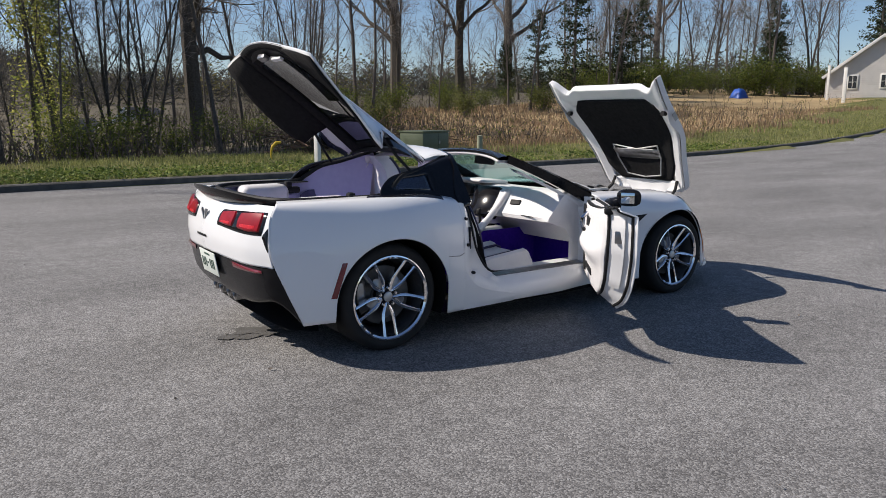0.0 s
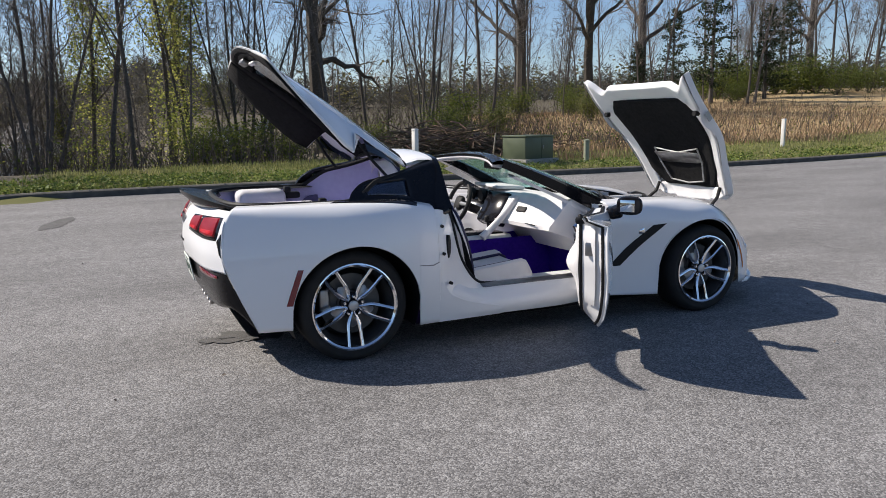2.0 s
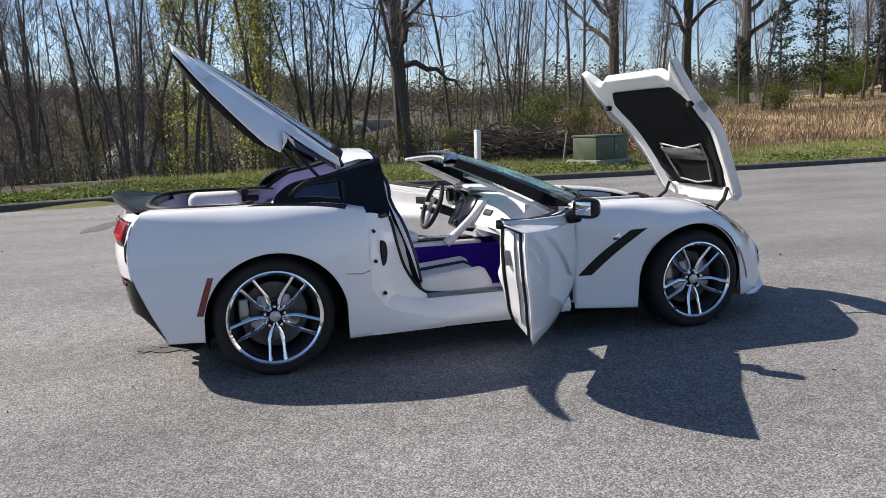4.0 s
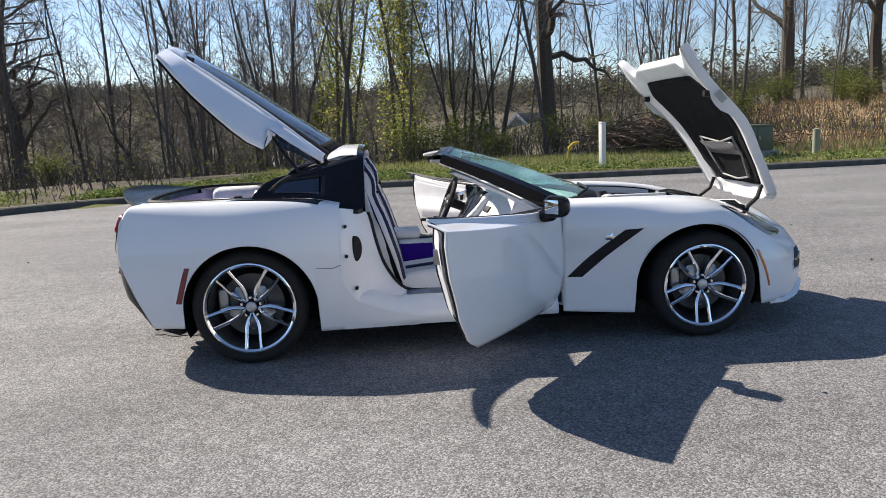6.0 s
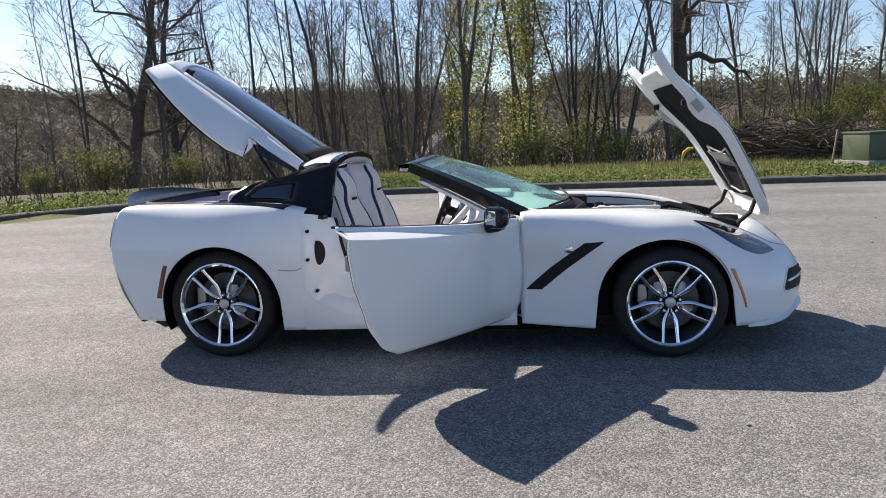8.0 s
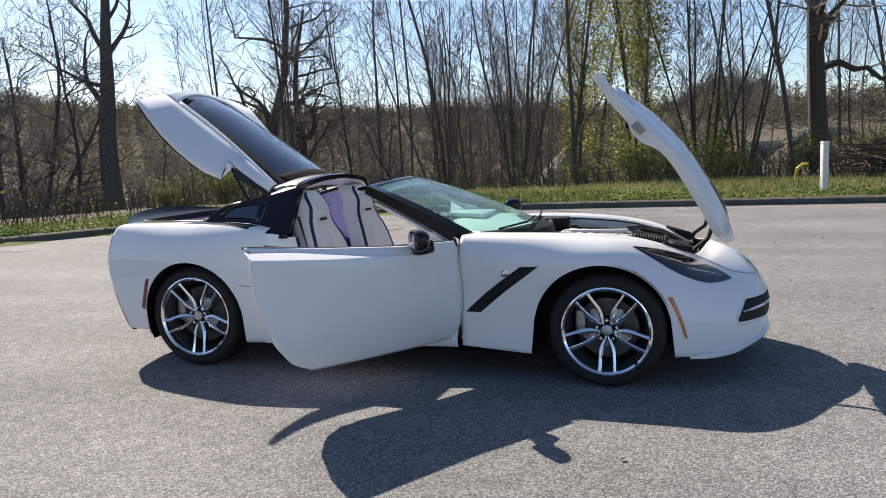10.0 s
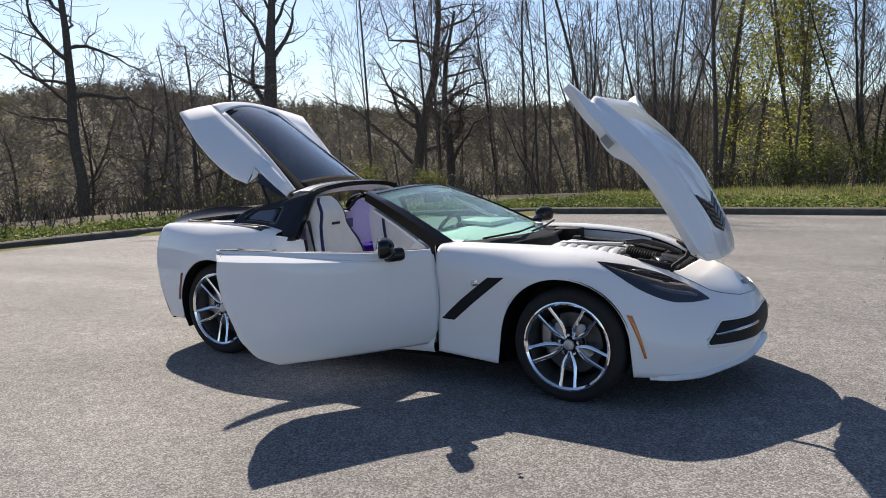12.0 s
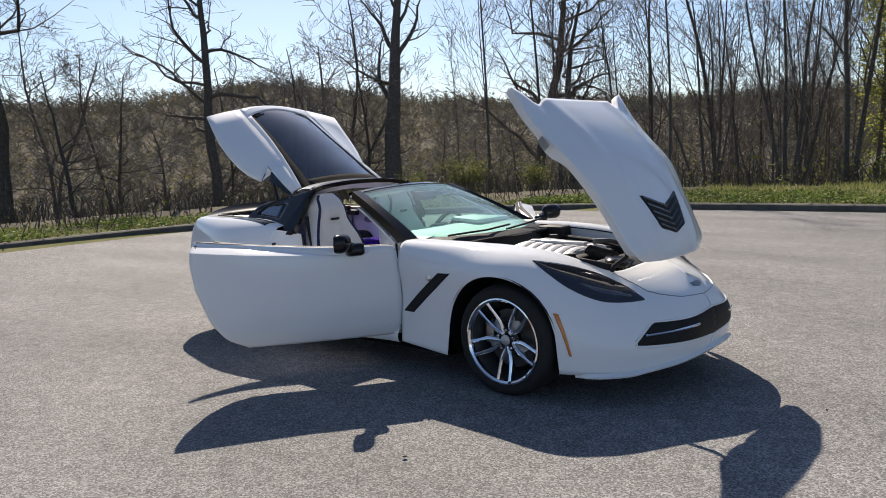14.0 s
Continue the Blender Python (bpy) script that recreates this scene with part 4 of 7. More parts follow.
# ---- hood, tipped forward ----
def hood():
    edge = spline([(1.975, 0.380, 0.766), (1.955, 0.468, 0.822), (1.902, 0.502, 0.93), (1.825, 0.535, 1.09), (1.705, 0.600, 1.30), (1.53, 0.628, 1.485), (1.42, 0.640, 1.61), (1.348, 0.640, 1.725)], 36)
    mid = spline([(2.028, 0, 0.756), (2.015, 0, 0.815), (1.982, 0, 0.94), (1.90, 0, 1.12), (1.775, 0, 1.33), (1.62, 0, 1.51), (1.475, 0, 1.635), (1.36, 0, 1.715)], 36)
    rows = []
    lat = np.linspace(-1, 1, 49)
    for i, (e, m) in enumerate(zip(edge, mid)):
        r = []
        w = i / 35
        for a in lat:
            q = abs(a)
            k = q ** 2.4
            p = m * (1 - k) + e * k
            p[1] = a * e[1] + 0.012
            p[0] += 0.03 * (1 - smooth01(w, 0.1, 0.8))
            # two soft creases that rise towards the windscreen
            p[0] += 0.014 * math.exp(-((q - 0.55) / 0.09) ** 2) * (0.5 + 0.5 * w)
            # the rear edge: dips beside the pointed rear corners
            rear = smooth01(w, 0.80, 1.0)
            lift = 0.050 * smooth01(q, 0.80, 1.0) - 0.045 * math.exp(-((q - 0.74) / 0.085) ** 2)
            p[0] -= 0.7 * lift * rear
            p[2] += lift * rear
            r.append(p)
        rows.append(r)
    g = np.array(rows)
    nrm = np.cross(np.gradient(g, axis=1), np.gradient(g, axis=0))
    nrm /= np.linalg.norm(nrm, axis=2, keepdims=True)
    if nrm[17, 24, 0] < 0:
        nrm = -nrm
    skin = thick(part("hood", sheet(g), WHITE, car, "white front-hinged hood standing open"), 0.008, 0)

    def on_skin(i, a, off):
        j = (a + 1) / 2 * 48
        ii, jj = min(int(i), 34), min(int(j), 47)
        f, h = i - ii, j - jj
        q = (g[ii][jj] * (1 - h) + g[ii][jj + 1] * h) * (1 - f) + (g[ii + 1][jj] * (1 - h) + g[ii + 1][jj + 1] * h) * f
        return q + nrm[ii][jj] * off

    # chevron vent insert, its point towards the nose, with stepped slats
    top, low = 15.6, 9.6
    rows = []
    for k in range(13):
        f = k / 12
        half = 0.46 - 0.13 * f
        rows.append([on_skin(top + (low - top) * f - 1.9 * (1 - abs(a) / half) * (1 - 0.2 * f), a, 0.0052 if 0 < k < 12 and abs(a) < half - 0.001 else 0.003) for a in np.linspace(-half, half, 21)])
    part("hood_vent", sheet(rows), BLACK_MATT, skin, "black chevron vent in the hood")
    for k in range(5):
        f = (k + 0.6) / 5.4
        half = 0.46 - 0.13 * f - 0.045
        pa, pb, pc = [], [], []
        for a in np.linspace(-half, half, 17):
            i0 = top + (low - top) * f - 1.9 * (1 - abs(a) / half) * (1 - 0.2 * f)
            pa.append(on_skin(i0 + 0.30, a, 0.006))
            pb.append(on_skin(i0 - 0.10, a, 0.011))
            pc.append(on_skin(i0 - 0.22, a, 0.006))
        part("vent_slat", sheet([pa, pb, pc]), BLACK_GLOSS, skin, "gloss black chevron slat")
    # inner frame: white ring under the skin, rolled edges
    inner = g - nrm * 0.045
    bm = bmesh.new()
    vi = [[bm.verts.new(tuple(p)) for p in r] for r in inner]
    for i in range(35):
        for j in range(1, 47):
            w, a = (i + 0.5) / 35, abs((lat[j] + lat[j + 1]) / 2)
            if w < 0.22 or w > 0.80 or a > 0.74:
                bm.faces.new([vi[i][j], vi[i][j + 1], vi[i + 1][j + 1], vi[i + 1][j]])
    thick(part("hood_inner_frame", bm, WHITE_IN, skin, "white inner frame of the hood"), 0.012)
    ringo = [g[0][j] for j in range(49)] + [g[i][48] for i in range(1, 36)] + [g[35][j] for j in range(47, -1, -1)] + [g[i][0] for i in range(34, 0, -1)]
    ringn = [nrm[0][j] for j in range(49)] + [nrm[i][48] for i in range(1, 36)] + [nrm[35][j] for j in range(47, -1, -1)] + [nrm[i][0] for i in range(34, 0, -1)]
    # the fold widens into a tab on both sides
    fold = [0.047 if abs(p[1]) < 0.5 else 0.047 + 0.034 * math.exp(-((p[2] - 1.44) / 0.062) ** 4) for p in ringo]
    part("hood_edge", sheet([[p for p in ringo], [p - n * d for p, n, d in zip(ringo, ringn, fold)]], close_u=True), WHITE_IN, skin, "white folded hood edge")
    # felt liner, bowed down a little
    bm = bmesh.new()
    liner = []
    for i in range(8, 31):
        r = []
        w = i / 35
        half = 0.80 if 0.36 < w < 0.74 else 0.80 - 0.30 * max(0.36 - w, w - 0.74) / 0.14 * 0.6
        for a in np.linspace(-half, half, 25):
            f = (a + 1) / 2 * 48
            j, h = min(int(f), 47), f - int(f)
            q = g[i][j] * (1 - h) + g[i][j + 1] * h
            n = nrm[i][j]
            r.append(q - n * (0.060 - 0.012 * (abs(a) / half) ** 6))
        liner.append(r)
    thick(part("hood_liner", sheet(liner), BLACK_FELT, skin, "black felt hood liner"), 0.012)
    # grey frame of the vent duct on the liner
    duct = []
    for i, a in ((17.6, -0.46), (16.6, 0.0), (17.6, 0.46), (14.6, 0.48), (10.0, 0.40), (9.0, 0.0), (10.0, -0.40), (14.6, -0.48)):
        j = (a + 1) / 2 * 48
        ii, jj = int(i), int(j)
        f, h = i - ii, j - jj
        q = (g[ii][jj] * (1 - h) + g[ii][jj + 1] * h) * (1 - f) + (g[ii + 1][jj] * (1 - h) + g[ii + 1][jj + 1] * h) * f
        duct.append(q - nrm[ii][jj] * 0.078)
    part("hood_duct_frame", tube(duct + [duct[0]], 0.007, 6, cap=False), SILVER, skin, "grey frame round the vent duct")
    rows = [[duct[7] * (1 - f) + duct[3] * f + np.array((0.02, 0, 0.0)) for f in np.linspace(0, 1, 9)], [duct[0] * (1 - f) + duct[2] * f - np.array((0.0, 0, 0.035)) for f in np.linspace(0, 1, 9)]]
    thick(part("hood_duct_plate", sheet(rows), STEEL, skin, "grey plate inside the vent duct"), 0.006)
    for s in (-1, 1):
        part("hood_hinge", tube([(1.93, s * 0.37, 0.87), (1.90, s * 0.375, 0.79), (1.83, s * 0.39, 0.735), (1.80, s * 0.40, 0.66)], 0.014, 8), BLACK_MATT, car, "black hood hinge arm")
        part("hood_stop", moved(revolve([(0.0001, 0.02), (0.02, 0.02), (0.022, -0.02)], 14), Matrix.Translation((1.47, s * 0.555, 1.47)) @ pose(0, 0, 0, 0, 0, 90)), BLACK_MATT, skin, "round black rubber stop")
        part("hood_label", moved(box(0.075, 0.002, 0.045), Matrix.Translation((1.527, s * 0.629, 1.447)) @ pose(0, 0, 0, 0, 50, 0)), STEEL, skin, "small grey label on the hood edge")


hood()


# ---- rear hatch, raised ----
def hatch():
    cl = np.array([(-0.905, 0.470, 1.188), (-1.017, 0.444, 1.272), (-1.11, 0.425, 1.345), (-1.15, 0.418, 1.376), (-1.238, 0.401, 1.444), (-1.354, 0.382, 1.530), (-1.471, 0.370, 1.615), (-1.589, 0.362, 1.700), (-1.707, 0.358, 1.786), (-1.815, 0.356, 1.868)])
    edge = np.array([(-0.905, 0.540, 1.150), (-1.05, 0.535, 1.245), (-1.225, 0.522, 1.366), (-1.252, 0.580, 1.248), (-1.33, 0.640, 1.296), (-1.41, 0.685, 1.372), (-1.495, 0.712, 1.460), (-1.60, 0.722, 1.572), (-1.70, 0.712, 1.690), (-1.785, 0.700, 1.800)])
    cs = spline(lerp_path(cl, 2), 37)
    mid = spline([(-0.83, 0, 1.240), (-0.983, 0, 1.355), (-1.175, 0, 1.490), (-1.364, 0, 1.624), (-1.553, 0, 1.752), (-1.72, 0, 1.850), (-1.845, 0, 1.908)], 37)

    def lid_at(i, a, off=0.0):
        c, m = cs[i], mid[i]
        return (m[0] + (c[0] - m[0]) * a * a + off * 0.62, a * c[1], m[2] + (c[2] - m[2]) * a * a - off * 0.78)

    lats = np.linspace(-1, 1, 21)
    g = np.array([[lid_at(i, a) for a in lats] for i in range(37)])

    def strip(i0, i1, j0, j1, off=0.0):
        return sheet([[g[i][j] + np.array((off * 0.62, 0, -off * 0.78)) for j in range(j0, j1 + 1)] for i in range(i0, i1 + 1)])

    def pane_half(i):
        return 0.955 - 0.10 * i / 32

    sides = [sheet([[lid_at(i, s * (pane_half(i) + (1 - pane_half(i)) * k / 3)) for k in range(4)] for i in range(33)]) for s in (-1, 1)]
    end = sheet([[lid_at(i, a) for a in np.linspace(-1, 1, 21)] for i in range(32, 37)])
    frame_bm = joined(end, *sides)
    bmesh.ops.remove_doubles(frame_bm, verts=frame_bm.verts, dist=0.0005)
    lid = thick(part("hatch", frame_bm, WHITE, car, "white rear hatch raised on struts"), 0.012)
    part("hatch_glass", sheet([[lid_at(i, a * (pane_half(i) + 0.012), 0.003) for a in np.linspace(-1, 1, 17)] for i in range(0, 33)]), GLASS_DARK, lid, "dark tinted rear glass")
    # black border of the glass, from below a dark inner frame with the opening
    inner = joined(strip(0, 36, 0, 2, 0.03), strip(0, 36, 18, 20, 0.03), strip(0, 3, 2, 18, 0.03), strip(31, 36, 2, 18, 0.03))
    thick(part("hatch_inner_frame", inner, BLACK_FELT, lid, "black inner frame of the hatch"), 0.02)
    for s in (-1, 1):
        rows = []
        for c, e in zip(cl, edge):
            r = []
            for k in range(7):
                f = k / 6
                p = c * (1 - f) + e * f
                p = p + np.array((-0.003, 0.004, 0.004)) * math.sin(math.pi * f)
                r.append((p[0], s * p[1], p[2]))
            rows.append(r)
        thick(part("hatch_flank", sheet(rows), WHITE, lid, "white hatch side with a notch"), 0.012)
        fl = np.array(rows[3:])
        nn = np.cross(np.gradient(fl, axis=0), np.gradient(fl, axis=1))
        nn /= np.linalg.norm(nn, axis=2, keepdims=True)
        nn *= -np.sign(nn[:, :, 2:3])
        rows2 = fl + nn * 0.016
        rows2[-1] = rows2[-1] * 0.9 + rows2[-2] * 0.1
        rows2[:, -1] = rows2[:, -1] * 0.93 + rows2[:, -2] * 0.07
        thick(part("hatch_flank_lining", sheet(rows2), BLACK_FELT, lid, "black lining of the hatch side"), 0.012)
        # shadow-line where side meets centre
        part("hatch_crease", tube([(p[0], s * p[1], p[2] + 0.002) for p in cl], 0.006, 6), WHITE, lid, "raised crease along the hatch")
        part("hatch_side_glass", sheet([[(-0.93, s * 0.515, 1.165), (-1.05, s * 0.53, 1.25), (-1.17, s * 0.50, 1.34)], [(-0.93, s * 0.54, 1.13), (-1.04, s * 0.565, 1.20), (-1.16, s * 0.57, 1.255)]]), GLASS_DARK, lid, "dark hatch corner")
    # rear lip under the lid, latch
    lip = []
    for j in range(21):
        p = g[36][j]
        lip.append([p, p + np.array((0.012, 0, -0.022)), p + np.array((0.045, 0, -0.046)), p + np.array((0.08, 0, -0.075))])
    thick(part("hatch_lip", sheet(lip), BLACK_MATT, lid, "dark rear lip of the hatch"), 0.006)
    part("hatch_latch", moved(box(0.05, 0.10, 0.035, (0, 0, 0), 0.008), Matrix.Translation((-1.79, 0.0, 1.815)) @ pose(0, 0, 0, 0, 30, 0)), STEEL, lid, "steel hatch latch")
    part("hatch_pull", moved(box(0.03, 0.14, 0.02, (0, 0, 0), 0.006), Matrix.Translation((-1.765, -0.17, 1.80)) @ pose(0, 0, 0, 0, 30, 0)), WHITE_IN, lid, "white-edged pull pocket")


hatch()


# ---- doors, swung open ----
_b = spline([(0, 0.004), (0.08, 0.030), (0.17, 0.050), (0.35, 0.066), (0.55, 0.070), (0.75, 0.066), (0.90, 0.064), (1.0, 0.068)], 48)
BV, BB = list(_b[:, 0]), list(_b[:, 1])


def door(s):
    """s = -1: the right door."""
    th = radians(51.0)
    root = Matrix.Translation((0.498, s * 0.79, 0)) @ Matrix(((-math.cos(th), math.sin(th), 0, 0), (s * math.sin(th), s * math.cos(th), 0, 0), (0, 0, 1, 0), (0, 0, 0, 1)))
    # local: x back from the hinge, y outward, z up

    def top_z(u):
        return float(np.interp(u, [0, 0.40, 0.85, 1.12, 1.30], [0.838, 0.845, 0.878, 0.905, 0.926]))

    def crease_z(u):
        return top_z(u) - float(np.interp(u, [0.0, 0.40, 1.30], [0.030, 0.050, 0.053]))

    def shelf_h(u):
        """Height of the bright shelf above the crease, which dies out towards the mirror."""
        return 0.003 + 0.031 * smooth01(u, 0.30, 1.15)

    def bulge(u, z):
        t, zc, h = top_z(u), crease_z(u), shelf_h(u)
        v = min(max((z - 0.245) / (t - 0.245), 0), 1)
        b = float(np.interp(min(v, (zc - 0.245) / (t - 0.245)), BV, BB))
        if z > zc:
            b -= 3.2 * (h - 0.003) * min((z - zc) / h, 1.0)
        if z > zc + h:
            f = (z - zc - h) / max(t - zc - h, 0.004)
            b -= 0.003 * f + 0.009 * f ** 3
        return b + 0.03 * math.sin(math.pi * min(max(u / 1.28, 0), 1)) * (1 - v ** 12) - 0.06 * (1 - u / 1.28)

    def front_u(z):
        return float(np.interp(z, [0.245, 0.43, 0.62, 0.74, 0.845], [0.0, -0.004, 0.006, 0.018, 0.04]))

    def rear_u(z):
        zs, us = [0.246, 0.25, 0.283, 0.375, 0.56, 0.72, 0.86, 0.926], [0.955, 0.985, 1.10, 1.198, 1.276, 1.297, 1.287, 1.280]
        return sum(float(np.interp(z + d, zs, us)) for d in (-0.02, -0.012, -0.004, 0.004, 0.012, 0.02)) / 6

    nz, nuu = 60, 40
    outer = []
    for i in range(nz + 1):
        # rows up to the crease, then across the shelf, then up to the window line
        w = min(i / 50, 1.0)
        share = w * (1.45 - 0.45 * w) * 0.915 if i <= 50 else 0.915 + 0.085 * (i - 50) / 10
        v = (1.45 - math.sqrt(1.45 ** 2 - 1.8 * share)) / 0.9
        r = []
        for j in range(nuu + 1):
            f = j / nuu
            u = front_u(0.245 + 0.593 * v) * (1 - f) + rear_u(0.246 + 0.68 * v) * f
            zc, h, t = crease_z(u), shelf_h(u), top_z(u)
            if i <= 50:
                z = zc - (0.0, 0.0018)[50 - i] if i > 48 else 0.245 + (zc - 0.008 - 0.245) * (i / 48) * (1.45 - 0.45 * i / 48)
            elif i <= 55:
                z = zc + h * (0.05, 0.30, 0.65, 0.95, 1.0)[i - 51]
            else:
                z = zc + h + (t - zc - h) * (0.12, 0.40, 0.72, 0.90, 1.0)[i - 56]
            r.append((u, bulge(u, z), z))
        outer.append(r)

    def place(bm):
        return moved(bm, root)

    skin = thick(part("door", place(sheet(outer)), WHITE, car, "white door swung wide open"), 0.008, 0)
    # shut face: from the outer skin edge to the inner panel
    ring = [outer[0][j] for j in range(nuu + 1)] + [outer[i][nuu] for i in range(1, nz + 1)] + [outer[nz][j] for j in range(nuu - 1, -1, -1)] + [outer[i][0] for i in range(nz - 1, 0, -1)]

    def shift(f, v):
        """How far the inner panel draws in from the skin's outline."""
        return 0.05 * (1 - f) ** 4 - 0.135 * f ** 5, 0.07 * (1 - v) ** 4 - 0.012 * v ** 4

    fv = [(j / nuu, 0.0) for j in range(nuu + 1)] + [(1.0, i / nz) for i in range(1, nz + 1)] + [(j / nuu, 1.0) for j in range(nuu - 1, -1, -1)] + [(0.0, i / nz) for i in range(nz - 1, 0, -1)]

    def inward(p, q, w):
        """The point a share w of the way from the skin edge to the inner panel, which lies at y = -0.095."""
        dx, dz = shift(*q)
        return (p[0] + dx * w, p[1] + (-0.095 - p[1]) * w, p[2] + dz * w)

    part("door_shut_face", place(sheet([[inward(p, q, w) for w in (0.0, 0.12, 0.3, 0.5, 0.75, 1.0)] for p, q in zip(ring, fv)], close_v=True)), WHITE_IN, skin, "white door edge with latch and seal")
    for w, r in ((0.16, 0.010), (0.93, 0.012)):
        seal = [inward(p, q, w) for p, q in zip(ring, fv)]
        part("door_seal", place(tube(seal + [seal[0]], r, 6, cap=False)), BLACK_MATT, skin, "black rubber door seal")
    ends = [(p, q) for p, q in zip(ring, fv) if q[0] == 1.0 and 0.12 < q[1] < 0.88]
    part("latch_panel", place(sheet([[np.array(inward(p, q, w)) + np.array((0.016, 0, 0)) for w in (0.42, 0.6, 0.8)] for p, q in ends])), WHITE_IN, skin, "light grey panel round the latch")
    pl = inward(outer[34][nuu], (1.0, 34 / nz), 0.6)
    part("door_latch", place(box(0.022, 0.05, 0.075, (pl[0] + 0.014, pl[1], pl[2]), 0.006)), STEEL, skin, "steel door latch")
    pc = inward(outer[56][nuu], (1.0, 56 / nz), 0.55)
    part("corner_cap", place(box(0.05, 0.055, 0.04, (pc[0] - 0.045, pc[1] - 0.02, pc[2] - 0.012), 0.012)), BLACK_MATT, skin, "black cap at the upper door corner")
    # inner trim with armrest, pull, pocket and speaker
    inn = []
    for i in range(nz + 1):
        r = []
        for j in range(nuu + 1):
            u, b, z = outer[i][j]
            v, f = i / nz, j / nuu
            dx, dz = shift(f, v)
            pillow = (math.sin(math.pi * f) ** 0.45 * math.sin(math.pi * (0.04 + 0.90 * v)) ** 0.5) if 0 < f < 1 else 0.0
            arm = math.exp(-((z - 0.60) / 0.085) ** 2) * math.exp(-((f - 0.58) / 0.33) ** 4)
            r.append((u + dx, -0.095 - 0.040 * max(pillow, 0) - 0.060 * arm, z + dz))
        inn.append(r)
    part("door_trim", place(sheet(inn)), LEATHER, skin, "white leather door trim with armrest")

    def on_trim(u, z):
        best = min(((abs(inn[k][m][0] - u) + abs(inn[k][m][2] - z), k, m) for k in range(nz + 1) for m in range(nuu + 1)))
        return inn[best[1]][best[2]][1]

    part("door_pull_recess", place(box(0.15, 0.012, 0.085, (0.56, on_trim(0.56, 0.74), 0.735), 0.006)), BLACK_MATT, skin, "dark recess behind the pull")
    part("door_handle", place(tube([(0.44, on_trim(0.44, 0.70) - 0.004, 0.68), (0.49, on_trim(0.50, 0.73) - 0.036, 0.70), (0.50, on_trim(0.50, 0.73) - 0.040, 0.76), (0.46, on_trim(0.46, 0.78) - 0.004, 0.79)], 0.014, 8)), CHROME, skin, "bright pull handle")
    part("door_pocket", place(box(0.30, 0.016, 0.05, (0.55, on_trim(0.55, 0.42), 0.42), 0.007)), BLACK_MATT, skin, "dark pocket slot")
    part("door_speaker", place(moved(revolve([(0.0001, 0.012), (0.07, 0.010), (0.08, 0.0)], 24), Matrix.Translation((0.24, on_trim(0.24, 0.42) + 0.004, 0.42)) @ pose(0, 0, 0, 0, 0, 180))), BLACK_MATT, skin, "round dark speaker grille")
    part("tweeter", place(prism([(0.10, 0.74), (0.26, 0.76), (0.24, 0.80), (0.12, 0.815)], on_trim(0.18, 0.78) - 0.008, on_trim(0.18, 0.78) + 0.01)), BLACK_MATT, skin, "small dark tweeter panel")
    part("window_switches", place(box(0.14, 0.03, 0.014, (0.50, on_trim(0.50, 0.64) + 0.02, 0.685), 0.003)), BLACK_MATT, skin, "black switch panel on the armrest")
    belt = [(u, bulge(u, top_z(u)) - 0.028, top_z(u) - 0.001) for u in np.linspace(0.10, 1.28, 16)]
    part("window_seal", place(tube(belt, 0.007, 6)), BLACK_MATT, skin, "black window seal along the door top")
    # mirror on its stalk
    bm = box(0.115, 0.095, 0.080, (0, 0, 0), 0.026, seg=3)
    part("mirror_stalk", place(joined(moved(bm, Matrix.Translation((0.285, 0.062, 0.832)) @ pose(0, 0, 0, 10, 0, 15)), tube([(0.305, 0.07, 0.84), (0.335, 0.105, 0.862), (0.35, 0.13, 0.885)], [0.042, 0.036, 0.030], 10))), BLACK_GLOSS, skin, "black mirror stalk")
    bm = bmesh.new()
    bmesh.ops.create_uvsphere(bm, u_segments=28, v_segments=16, radius=1.0)
    for v in bm.verts:
        x, y, z = v.co
        k = 1.0 - 0.22 * max(-x, 0)
        v.co = (0.372 + 0.062 * (abs(x) ** 0.7) * (1 if x > 0 else -1), 0.158 + 0.082 * (abs(y) ** 0.7) * (1 if y > 0 else -1) * k, 0.888 + 0.060 * (abs(z) ** 0.7) * (1 if z > 0 else -1) * k)
        v.co.x = min(v.co.x, 0.408) + 0.20 * (v.co.y - 0.158)
    part("door_mirror", place(bm), BLACK_GLOSS, skin, "gloss black door mirror")
    part("mirror_glass", place(moved(box(0.004, 0.092, 0.076, (0, 0, 0), 0.0015), Matrix.Translation((0.4085, 0.145, 0.888)) @ pose(0, 0, 0, 0, 0, -11.3))), material("mirror_silver_%s" % ("r" if s < 0 else "l"), (0.75, 0.78, 0.8), 0.02, metal=1.0), skin, "mirror glass")
    return root


door(-1)
door(1)


